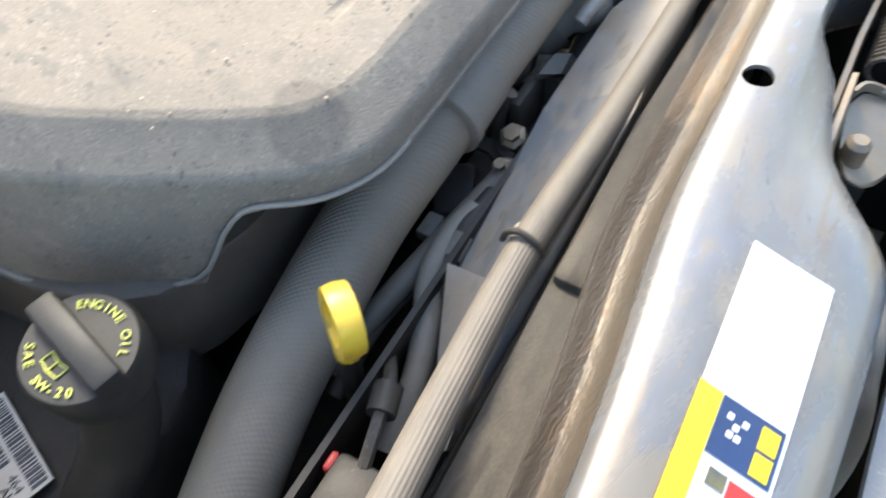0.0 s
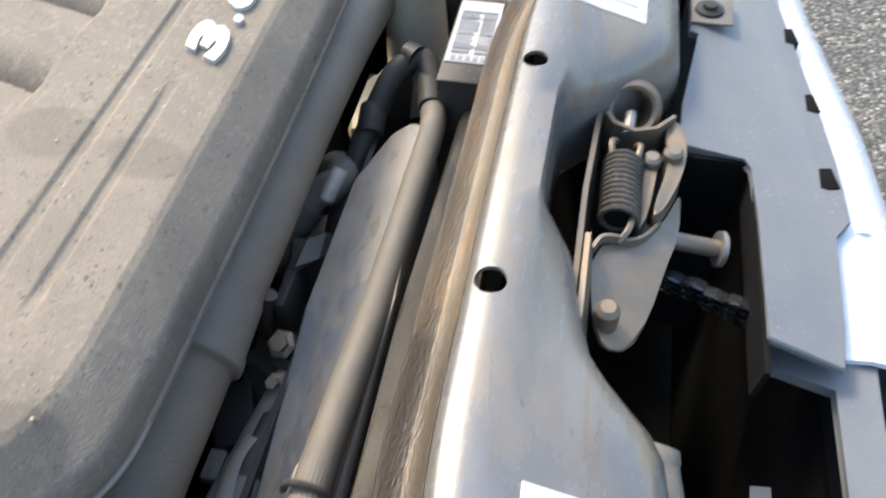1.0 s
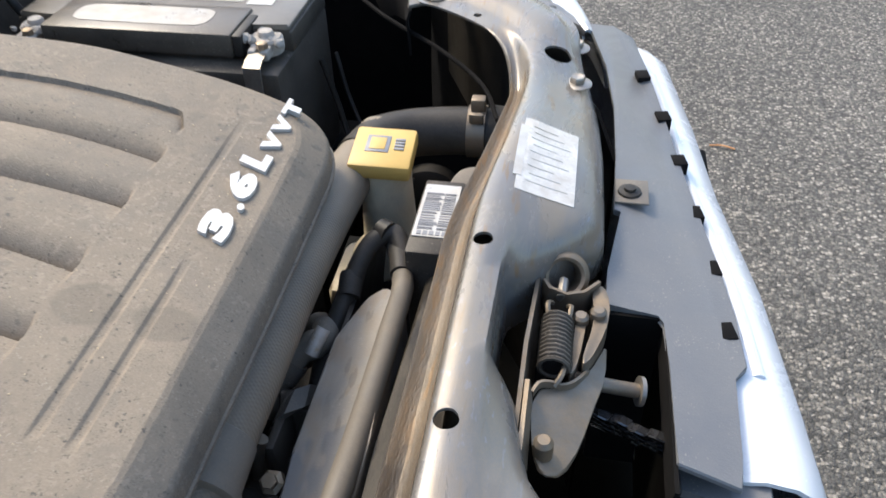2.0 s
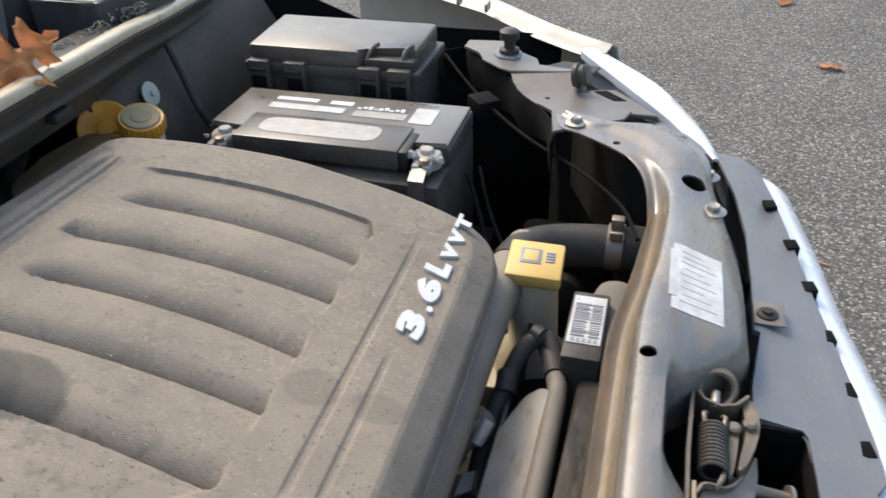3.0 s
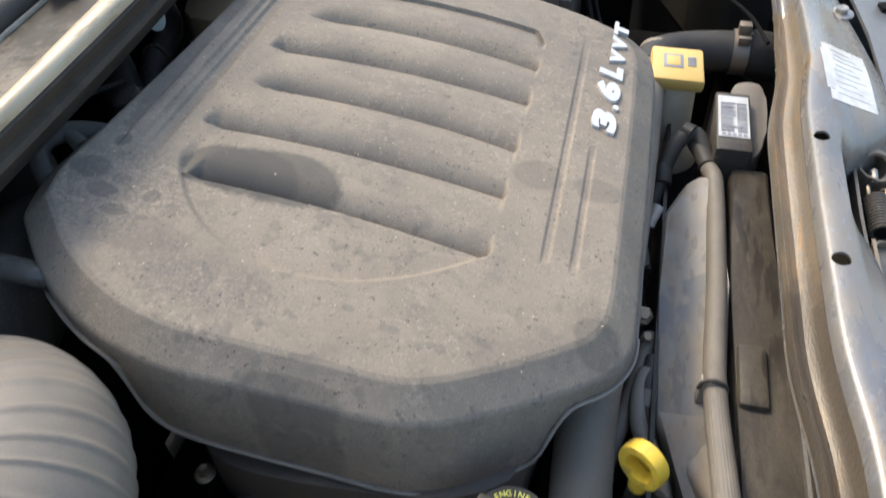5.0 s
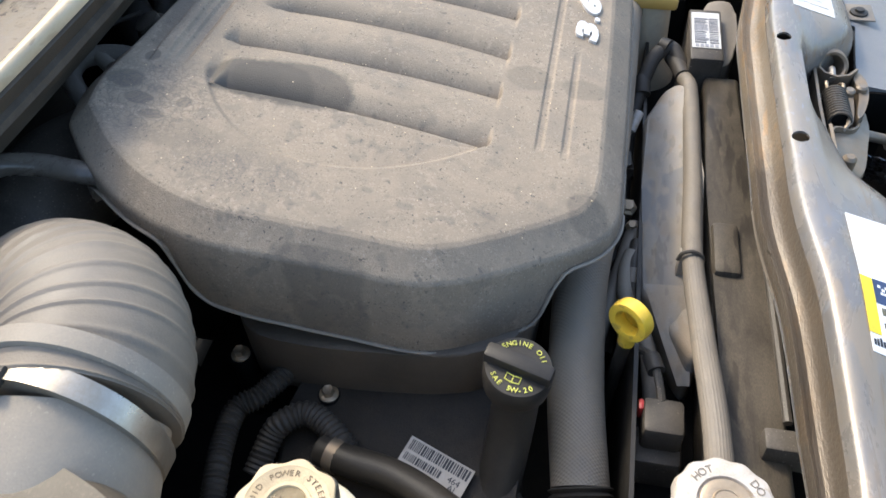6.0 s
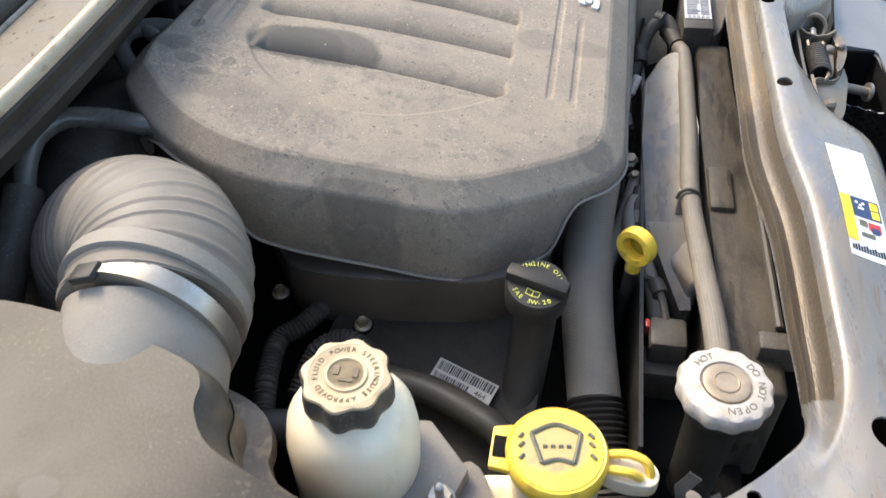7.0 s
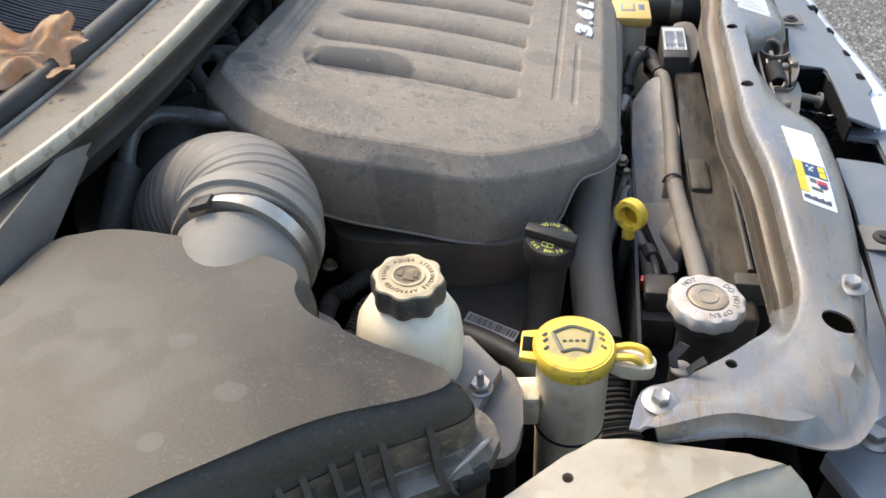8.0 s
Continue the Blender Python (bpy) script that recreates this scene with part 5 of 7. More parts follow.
part("vent_label", prism(round_outline([(-.535, .518), (-.50, .516), (-.40, .516), (-.372, .518), (-.366, .538), (-.370, .560), (-.40, .563), (-.50, .563), (-.535, .560), (-.541, .538)], 1), BZ + .0038, BZ + .0046), M_DULLLABEL, bat, "worn silver label", smooth=False)
part("top_label", box(-.560, -.445, .600, .618, BZ - .0005, BZ + .0008, 0), M_SILVERLABEL, bat, "torn silver label", smooth=False)
part("top_label", box(-.475, -.440, .628, .640, BZ - .0005, BZ + .0008, 0), M_PAPER, bat, "small white label", smooth=False)
part("top_label", box(-.430, -.352, .596, .616, BZ - .0005, BZ + .0007, 0), M_DULLLABEL, bat, "scuffed silver label", smooth=False)
part("top_label", box(-.345, -.312, .590, .640, BZ - .0005, BZ + .0008, 0), M_SILVERLABEL, bat, "square silver label", smooth=False)
part("maker_mark", box(-.560, -.495, .630, .641, BZ - .0005, BZ + .0006, 0), M_PAPER, bat, smooth=False)
for k in range(9):
    part("print_bar", box(-.430 + k * .008, -.424 + k * .008, .622 + .002 * (k % 2), .626 + .003 * (k % 3), BZ - .0005, BZ + .0005, 0), M_PAPER, bat, smooth=False)
part("side_label", box(-.300, -.272, .4735, .4752, .80, .87, 0), M_SILVERLABEL, bat, "pale label strip", smooth=False)
for x in (-.590, -.298):
    t = thing("battery_terminal", (x, .515, BZ - .03), "dusty lead battery terminal with a clamp bolt", "terminal", "battery terminals")
    part("post", lathe([(.010, 0), (.0095, .026), (.008, .029), (0, .029)], pose(x, .525, BZ - .030), 20), M_CORRODED, t)
    part("clamp_ring", lathe([(.0185, .004), (.0195, .008), (.0195, .020), (.017, .023), (.0105, .023)], pose(x, .525, BZ - .030), 28), M_CORRODED, t)
    part("jaw", box(x - .013, x - .003, .492, .514, BZ - .024, BZ - .011, .003), M_CORRODED, t)
    part("jaw", box(x + .002, x + .012, .492, .514, BZ - .024, BZ - .011, .003), M_CORRODED, t)
    for k in range(16):
        lump = bmesh.new()
        a, r = random.uniform(0, 6.28), random.uniform(.006, .021)
        made = bmesh.ops.create_icosphere(lump, subdivisions=2, radius=random.uniform(.003, .0065), matrix=Matrix.Translation((x + r * math.cos(a), .515 + 1.1 * r * math.sin(a), BZ - .018 + random.uniform(0, .014))))
        for v in made["verts"]:
            v.co += Vector((random.gauss(0, .0007), random.gauss(0, .0007), random.gauss(0, .0007)))
        part("corrosion_lump", lump, M_CORRODED, t)
    part("nut", lathe([(.0065, 0), (.0065, .008), (.004, .009)], pose(x + .004, .500, BZ - .012, 0, 0, 12), 6), M_BRASS, t, smooth=False)
    part("strap", sheet([[(x - .010, .494, BZ - .014), (x - .010, .480, BZ - .015), (x - .010, .468, BZ - .020), (x - .010, .464, BZ - .09)], [(x + .010, .494, BZ - .014), (x + .010, .480, BZ - .015), (x + .010, .468, BZ - .020), (x + .010, .464, BZ - .09)]], .003), M_STEEL if x > -.4 else M_RUBBER, t)
tray = thing("battery_tray", (-.45, .58, .55), "black plastic battery tray", "battery tray")
part("tray", box(-.65, -.24, .45, .70, .60, .715, .008), M_DARK, tray)
part("post", box(-.60, -.30, .50, .66, .26, .61, .004), M_DARK, tray)

fuse = thing("fuse_box", (-.48, .77, .80), "dusty grey fuse box with a clipped lid", "fuse box")
part("base", box(-.638, -.372, .712, .850, .80, .945, .006), M_CASE, fuse)
part("rim", box(-.648, -.362, .705, .856, .940, .956, .004), M_CASE, fuse)
part("lid", prism([(-.640, .712), (-.460, .712), (-.445, .735), (-.372, .735), (-.372, .848), (-.640, .848)], .954, lambda x, y: .982 + .006 * smooth_step(.712, .80, y), .006), M_LID, fuse, "dusty lid with a cut corner")
for x, y in ((-.446, .740), (-.392, .742)):
    part("lid_rib", tube([(x, y - .026, .968), (x + .004, y - .012, .982), (x + .010, y + .004, .985)], .003, 8, 5), M_LID, fuse)
part("lid_step", box(-.450, -.372, .712, .742, .954, .972, .004), M_CASE, fuse)
for x in (-.620, -.560, -.440, -.392):
    part("latch", box(x - .018, x + .018, .696, .712, .915, .962, .003), M_CASE, fuse)
    part("latch_pin", tube([(x - .012, .695, .948), (x + .012, .695, .948)], .0035, 8, 1), M_BLACK, fuse)
    part("latch_slot", box(x - .012, x + .012, .6935, .6955, .920, .938, .0005), M_DARK, fuse)
part("lower", box(-.60, -.38, .72, .84, .26, .81, .006), M_DARK, fuse)


# ---- air box and intake ----
air = thing("air_filter_box", (-.50, -.58, .80), "large dusty black air filter box with ribbed sides", "air box")
OUT = [(-.690, -.80), (-.700, -.62), (-.690, -.46), (-.655, -.425), (-.606, -.417), (-.516, -.430), (-.446, -.450), (-.426, -.466), (-.421, -.489), (-.398, -.515), (-.346, -.533), (-.302, -.540), (-.279, -.549), (-.281, -.567), (-.344, -.605), (-.379, -.630), (-.423, -.664), (-.470, -.70), (-.54, -.76), (-.60, -.80)]
ring = [Vector((p.x, p.y)) for p in glide([(x, y, 0) for x, y in OUT + OUT[:1]], 4)][:-1]
c = Vector((-.52, -.59))
bm = bmesh.new()


def air_ring(scale, z, push=0.0):
    out = []
    for i, p in enumerate(ring):
        t = ring[(i + 1) % len(ring)] - ring[i - 1]
        o = Vector((-t.y, t.x)).normalized()
        o = o if o.dot(p - c) > 0 else -o
        q = c + (p - c) * scale + o * push
        out.append(bm.verts.new((*q, (z(*q) if callable(z) else z))))
    return out


def air_top(x, y):
    return 1.012 + .010 * smooth_step(.25, 0, math.hypot(x + .5, y + .62)) - .012 * smooth_step(-.40, -.29, x)


levels = [air_ring(s, air_top) for s in (.2, .45, .7, .88, .95)] + [air_ring(1, lambda x, y, d=d: air_top(x, y) - d, w) for d, w in ((.0015, -.020), (.0045, -.012), (.0095, -.0055), (.0165, -.001), (.026, .0022), (.038, .0035))] + [air_ring(1, .950, .002), air_ring(1, .932, .004), air_ring(1, .926, .022), air_ring(1, .915, .022), air_ring(1, .910, .012), air_ring(1, .70, .0)]
bm.faces.new(levels[0])
for a, b in zip(levels, levels[1:]):
    for k in range(len(a)):
        bm.faces.new((a[k], a[(k + 1) % len(a)], b[(k + 1) % len(a)], b[k]))
part("shell", bm, M_AIRBOX, air, crease=50)
bm = bmesh.new()
levels = [air_ring(1, z, w) for z, w in ((.966, .0042), (.950, .0040), (.934, .0055), (.9275, .0225), (.915, .0235), (.909, .0135), (.70, .001))]
for a, b in zip(levels, levels[1:]):
    for k in range(len(a)):
        bm.faces.new((a[k], a[(k + 1) % len(a)], b[(k + 1) % len(a)], b[k]))
part("flank", bm, M_SKIRT, air, "brown dusty lower flank", crease=50)
part("stand", box(-.65, -.40, -.75, -.50, .26, .705, .01), M_DARK, air)
lo, hi = OUT.index((-.281, -.567)), OUT.index((-.54, -.76))
flank = glide([(x, y, 0) for x, y in OUT[lo:hi + 1]], 6)
for k in range(1, 12):
    i = k * (len(flank) - 2) // 11
    p, t = flank[i], (flank[i + 1] - flank[i]).normalized()
    o = Vector((-t.y, t.x, 0))
    o = o if o.dot(p - Vector((*c, 0))) > 0 else -o
    bm = bmesh.new()
    loop = [p + o * a + Vector((0, 0, z)) for a, z in ((-.004, .978), (.0055, .974), (.0255, .929), (-.004, .924))]
    a, b = [[bm.verts.new(v + t * w) for v in loop] for w in (-.0026, .0026)]
    bm.faces.new(a), bm.faces.new(b)
    for n in range(4):
        bm.faces.new((a[n], a[(n + 1) % 4], b[(n + 1) % 4], b[n]))
    part("side_rib", bm, M_AIRBOX, air, smooth=False)
shelf = []
for i in range(0, len(flank) - 1, 2):
    p, t = flank[i], (flank[i + 1] - flank[i]).normalized()
    o = Vector((-t.y, t.x, 0))
    o = o if o.dot(p - Vector((*c, 0))) > 0 else -o
    shelf.append([tuple(p + o * a + Vector((0, 0, z))) for a, z in ((.005, .9365), (.008, .9325), (.0225, .9290), (.0245, .9275))])
part("shelf", sheet(shelf, .001), M_TANHOSE, air, "tan dust lying on the flange")
clip = part("wire_clip", tube([(-.262, -.560, .930), (-.258, -.572, .950), (-.268, -.590, .955), (-.285, -.600, .935), (-.280, -.592, .905), (-.262, -.568, .900), (-.262, -.560, .930)], .0022, 8, 6), M_STEEL, air, "bright wire clip")
part("clip_body", box(-.290, -.262, -.592, -.562, .905, .928, .003, turn=about(-.276, -.577, .915, 0, 0, 38)), M_BLACK, air)

duct = thing("intake_duct", (-.52, -.40, .90), "ribbed black rubber intake duct held by steel clamps", "intake duct")
path = [(-.512, -.400, .972), (-.520, -.360, .974), (-.545, -.322, .970), (-.588, -.296, .950), (-.632, -.280, .905), (-.665, -.265, .83)]
part("collar", tube([(-.502, -.500, .926), (-.505, -.465, .947), (-.509, -.43, .963), (-.513, -.400, .972)], .0645, 40, 5), M_HOSE, duct, "smooth flared collar")
part("bellows", tube(path, lambda s, t: .0705 + .0016 * max(0, math.sin(2 * math.pi * s / .0135)) ** 3, 44, 40), M_BELLOWS, duct, "ribbed bellows")
ax = pose(-.512, -.405, .972, 90, 0, -3)
part("clamp", lathe([(.0665, -.008), (.0705, -.008), (.0705, .008), (.0665, .008)], ax, 56), M_CLAMP, duct, "bright steel band clamp")
part("clamp", lathe([(.0720, -.009), (.0745, -.008), (.0745, .006), (.0720, .007)], pose(-.5165, -.382, .974, 90, 0, 4), 56), M_HOSE, duct, "black rubber cuff")
part("clamp_lug", box(-.547, -.525, -.420, -.404, 1.034, 1.041, .0015, turn=about(-.536, -.41, 1.038, 0, -20, 0)), M_BLACK, duct, "black clamp buckle")
throttle = thing("throttle_elbow", (-.74, -.20, .70), "dark plastic intake elbow against the bulkhead", "intake elbow")
part("elbow", tube([(-.690, -.26, .850), (-.705, -.20, .890), (-.712, -.12, .900), (-.69, -.04, .88), (-.65, .02, .85)], .060, 28, 8), M_CASE, throttle)
part("support", box(-.75, -.66, -.25, -.10, .50, .86, .02), M_DARK, throttle)

pcv = thing("breather_pipe", (-.66, -.26, .95), "bent black breather pipe with a rubber sleeve", "pipe")
part("pipe", tube([(-.600, -.160, .965), (-.630, -.167, .973), (-.670, -.170, .980), (-.700, -.182, .986), (-.716, -.208, .986), (-.714, -.240, .978), (-.709, -.272, .955)], .0105, 18), M_PIPE, pcv)
part("sleeve", tube([(-.711, -.262, .963), (-.708, -.295, .945), (-.706, -.330, .925), (-.712, -.375, .88)], .0180, 20), M_CASE, pcv, "thick rubber sleeve")


box_duct = thing("plenum_duct", (-.78, -.08, .50), "dull brown-black plastic duct against the bulkhead", "duct")
part("duct", prism(round_outline([(-.845, .045), (-.775, .050), (-.735, -.02), (-.735, -.16), (-.760, -.27), (-.83, -.27)], 2), .50, lambda x, y: .918 - .25 * max(0, -.12 - y), .022, segs=3), M_MANIFOLD, box_duct)
hh = thing("heater_pipe", (-.76, .25, .70), "pair of dull rubber heater hoses at the bulkhead", "hose")
part("hose", tube([(-.83, .40, .930), (-.800, .345, .922), (-.764, .297, .920), (-.750, .251, .918), (-.750, .213, .905), (-.74, .17, .86)], .0150, 18), M_CASE, hh)
part("clamp", lathe([(.0155, -.006), (.0168, -.006), (.0168, .006), (.0155, .006)], pose(-.7505, .232, .914, 78, 0, 0), 20), M_LATCH, hh)
part("wide_hose", tube([(-.87, .27, .925), (-.845, .24, .922), (-.802, .205, .915), (-.765, .165, .902), (-.735, .13, .86)], .0265, 22), M_RUBBER, hh)
part("cable", tube([(-.73, .135, .945), (-.748, .085, .955), (-.77, .03, .950), (-.80, -.04, .94)], .003, 8), M_RUBBER, hh)
vl = thing("vacuum_loop", (-.71, -.02, .90), "short looped grey vacuum hose behind the cover", "hose")
part("loop", tube([(-.650, .028, .950), (-.690, .018, .968), (-.722, .002, .972), (-.730, -.018, .966), (-.716, -.036, .955), (-.690, -.050, .930)], .0105, 16), M_DUSTY, vl)
part("fitting", tube([(-.735, .012, .968), (-.712, .008, .972), (-.690, -.004, .966)], .0085, 12), M_HOSE, vl)
sp = thing("sensor_plug", (-.675, .07, .90), "ribbed dark plug at the back of the cover", "plug")
part("body", lathe([(.016, -.05), (.016, 0), (.019, .002), (.019, .008), (.015, .010), (.015, .016), (.010, .018), (0, .018)], pose(-.672, .066, .968, 12, -20, 0), 20), M_CASE, sp)


# ---- engine under and beside the cover ----
eng = thing("engine_block", (-.40, .0, .30), "engine block in shade black with a grimy dark valve cover", "engine")
# Near-black block: the shade beneath the cover is put into its colour.
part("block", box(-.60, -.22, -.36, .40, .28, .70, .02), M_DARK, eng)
part("valve_cover", prism(round_outline([(-.44, -.40), (-.24, -.40), (-.215, -.30), (-.225, -.17), (-.45, -.17)], 2), .66, lambda x, y: .765 + .10 * smooth_step(-.36, -.20, y) * .35, .012), M_CAST, eng, "dusty cast valve cover")
part("upper_manifold", prism(round_outline([(-.500, -.205), (-.480, -.235), (-.40, -.240), (-.25, -.225), (-.215, -.16), (-.215, .30), (-.56, .30), (-.56, -.12)], 2), .78, .856, .012), M_MANIFOLD, eng, "brown dusty plastic upper manifold")
part("rear_lump", box(-.69, -.57, -.10, .34, .60, .86, .03), M_BLACK, eng)
part("front_casting", box(-.24, -.15, -.26, .36, .40, .66, .02), M_CAST, eng)
for x, y, z in ((-.5045, -.221, .797), (-.407, -.246, .790)):
    b = hex_bolt("manifold_bolt", x, y, z, "brass-coloured flanged manifold bolt", r=.006, washer=.0095, material=M_BRASS, group="manifold bolts")
    part("boss", lathe([(.011, -.10), (.011, 0)], pose(x, y, z), 16), M_DARK, b)
lab = thing("barcode_label", (-.29, -.30, .77), "dusty white barcode label on the valve cover", "label")
m = pose(-.2935, -.2975, .7825, 8, 4, -20)
part("paper", box(-.033, .033, -.014, .014, 0, .0012, 0, turn=m), M_DULLLABEL, lab, smooth=False)
x = -.030
while x < .029:
    w = random.choice((.0007, .0012, .002))
    part("bar", box(x, x + w, .002, .012, .0008, .0016, 0, turn=m), M_INK, lab, smooth=False)
    if x < .008:
        part("bar", box(x, x + w, -.008, -.001, .0008, .0016, 0, turn=m), M_INK, lab, smooth=False)
    x += w + random.choice((.0008, .0012))
part("lettering", lettering("464", .008, m @ Matrix.Translation((.021, -.004, .0014)), .0002), M_INK, lab, smooth=False)
part("lettering", lettering("AI", .008, m @ Matrix.Translation((.022, -.0105, .0014)), .0002), M_INK, lab, smooth=False)

oil = thing("oil_filler", (-.228, -.25, .70), "black oil filler cap with yellow lettering on a tall neck", "oil filler")
part("neck", tube([(-.246, -.318, .745), (-.238, -.292, .765), (-.232, -.262, .80), (-.2285, -.249, .845), (-.2285, -.248, .876)], .0205, 24), M_BLACK, oil)
part("collar", lathe([(.034, 0), (.033, .010), (.027, .016), (.024, .018)], pose(-.244, -.312, .742, 20, 0, 0), 28), M_BLACK, oil)
m = pose(-.2285, -.2485, .872, 4, 4, 0)
cap = part("cap", lathe([(.024, -.012), (.0285, -.010), (.0295, .0), (.0295, .012), (.0275, .016), (0, .017)], m, 60), M_BLACK, oil, "black cap with a raised grip bar")
part("grip", box(-.0295, .0295, -.0075, .0075, .008, .0265, .003, turn=m @ Matrix.Rotation(radians(-14), 4, "Z")), M_BLACK, cap)
face = m @ Matrix.Translation((0, 0, .0168)) @ Matrix.Rotation(radians(-14), 4, "Z")
part("lettering", cap_text("ENGINE OIL", .0064, .0215, face, 90), M_YELLOWTEXT, cap, "yellow printed letters", smooth=False)
part("lettering", cap_text("SAE 5W-20", .0064, .0225, face, -90, True), M_YELLOWTEXT, cap, "yellow printed letters", smooth=False)
book = bmesh.new()
for s in (-1, 1):
    pts = [face @ Vector(v) for v in ((0, -.0165, .0003), (s * .0062, -.0155, .0003), (s * .0062, -.0095, .0003), (0, -.0105, .0003), (0, -.0165, .0003))]
    tube(pts, .0006, 5, 1, bm=book)
part("symbol", book, M_YELLOWTEXT, cap, "yellow book symbol")

# upper radiator hose
hose = thing("radiator_hose", (-.17, .05, .70), "dusty black upper radiator hose with a woven pattern", "hose")
part("hose", tube([(-.150, .448, .848), (-.160, .400, .850), (-.166, .32, .858), (-.169, .20, .862), (-.172, .08, .854), (-.178, -.03, .838), (-.183, -.10, .820), (-.178, -.20, .792), (-.165, -.285, .762)], .0265, 28, 10), M_WEAVE, hose)
part("far_bend", tube([(-.020, .480, .845), (-.070, .478, .845), (-.120, .466, .845), (-.150, .440, .848), (-.162, .395, .851)], .0270, 28, 10), M_RUBBER, hose, "plain black rubber bend")
part("convoluted_end", tube([(-.165, -.285, .762), (-.155, -.335, .742), (-.140, -.40, .715), (-.12, -.47, .68)], ribbed(.0275, .0022, .0062), 28, 34), M_RUBBER, hose, "convoluted lower section")
part("joint", lathe([(.0275, -.026), (.0300, -.024), (.0300, .010), (.0312, .012), (.0312, .020), (.0275, .022)], pose(-.1765, .010, .845, 97, 0, 0), 32), M_HOSE, hose, "scuffed joint sleeve")
part("clamp", lathe([(.0285, -.010), (.0298, -.010), (.0298, .010), (.0285, .010)], pose(-.046, .480, .845, 0, 90, 0), 32), M_LATCH, hose, "spring clamp")
part("clamp_tab", box(-.053, -.037, .473, .487, .872, .888, .002), M_LATCH, hose)
part("clamp_tab", box(-.053, -.037, .456, .462, .868, .880, .002), M_LATCH, hose)
part("outlet", tube([(-.034, .480, .845), (.0, .480, .842), (.03, .48, .84)], .031, 24, 3), M_BLACK, hose)

# dipstick
dip = thing("dipstick", (-.139, -.172, .70), "yellow looped engine oil dipstick handle", "dipstick")
part("tube", tube([(-.150, -.165, .66), (-.142, -.17, .78), (-.138, -.170, .838)], .0065, 12), M_BLACK, dip)
m = pose(-.137, -.170, .866, 84, 0, -36)
part("handle", lathe([(.0175, -.007), (.0195, -.0065), (.0205, 0), (.0195, .0065), (.0175, .007), (.0125, .0065), (.0115, 0), (.0125, -.0065), (.0175, -.007)], m, 40), M_YELLOW, dip)
part("stem", tube([(-.1375, -.171, .834), (-.1372, -.1705, .850)], .008, 12, 1), M_YELLOW, dip)

# thin black hose beside the cover
bh = thing("heater_hose", (-.14, .10, .75), "thin black hose with tape wraps beside the fan shroud", "hose")
part("hose", tube([(-.085, .262, .836), (-.100, .285, .848), (-.120, .270, .843), (-.134, .230, .818), (-.1425, .18, .790), (-.1435, .13, .768), (-.1435, .05, .748), (-.145, -.03, .73), (-.150, -.10, .71)], .0095, 14), M_RUBBER, bh)
for t in ((-.132, .235, .8215), (-.1435, .135, .770), (-.1435, .075, .754)):
    part("wrap", lathe([(.0108, -.012), (.0112, -.010), (.0112, .010), (.0108, .012)], pose(*t, 112, 0, 4), 18), M_RUBBER, bh)
part("elbow_clamp", lathe([(.0115, -.006), (.012, -.006), (.012, .006), (.0115, .006)], pose(-.108, .284, .849, 90, 0, 60), 18), M_BLACK, bh)

# fan shroud, radiator tank and the ribbed line
shroud = thing("fan_shroud", (-.10, .02, .60), "dusty grey plastic fan shroud with moulded steps", "fan shroud")
part("upper", prism([(-.124, -.085), (-.076, -.172), (-.066, -.16), (-.066, .05), (-.070, .200), (-.092, .215), (-.108, .205), (-.128, .165), (-.128, .05)], .74, lambda x, y: .850 - .028 * smooth_step(-.066, -.086, y) - .010 * smooth_step(-.090, -.112, x) - .012 * smooth_step(-.108, -.128, x), .009, segs=4), M_GREY, shroud)
part("fin", sheet([[(-.122, -.092, .826), (-.080, -.092, .830)], [(-.104, -.135, .806), (-.076, -.140, .812)], [(-.084, -.176, .782), (-.074, -.180, .790)]], .004), M_GREY, shroud, "sloping triangular fin")
part("face", sheet([[(-.128, y, .815), (-.131, y, .76), (-.134, y, .60), (-.136, y, .40)] for y in (-.36, -.2, 0, .2, .36)], .004), M_BLACK, shroud)
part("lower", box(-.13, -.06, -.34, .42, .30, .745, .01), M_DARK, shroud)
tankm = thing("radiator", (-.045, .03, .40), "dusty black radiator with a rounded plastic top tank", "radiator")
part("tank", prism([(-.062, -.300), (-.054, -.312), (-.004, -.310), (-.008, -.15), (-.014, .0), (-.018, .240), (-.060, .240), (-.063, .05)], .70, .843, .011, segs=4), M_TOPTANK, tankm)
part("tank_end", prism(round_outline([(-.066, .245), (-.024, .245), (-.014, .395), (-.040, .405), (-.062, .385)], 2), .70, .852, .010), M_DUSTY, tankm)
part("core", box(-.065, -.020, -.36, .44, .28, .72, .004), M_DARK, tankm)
part("collar", box(-.060, -.034, -.086, -.018, .80, .850, .005), M_TOPTANK, tankm, "stepped block on the tank")
part("rail", tube([(-.016, -.06, .862), (-.012, -.15, .858), (-.009, -.245, .854)], .004, 8), M_CASE, tankm)
part("rail_foot", box(-.030, .012, -.275, -.255, .83, .862, .003), M_CASE, tankm)
rl = thing("ribbed_rubber_line", (-.08, .0, .78), "dusty tan ribbed rubber line running to the radiator cap", "hose")


bm = bmesh.new()
line = glide([(-.082, .238, .836), (-.077, .20, .842), (-.077, .05, .846), (-.080, -.07, .850), (-.074, -.17, .856), (-.067, -.26, .862), (-.066, -.33, .866)], 10)
rings = []
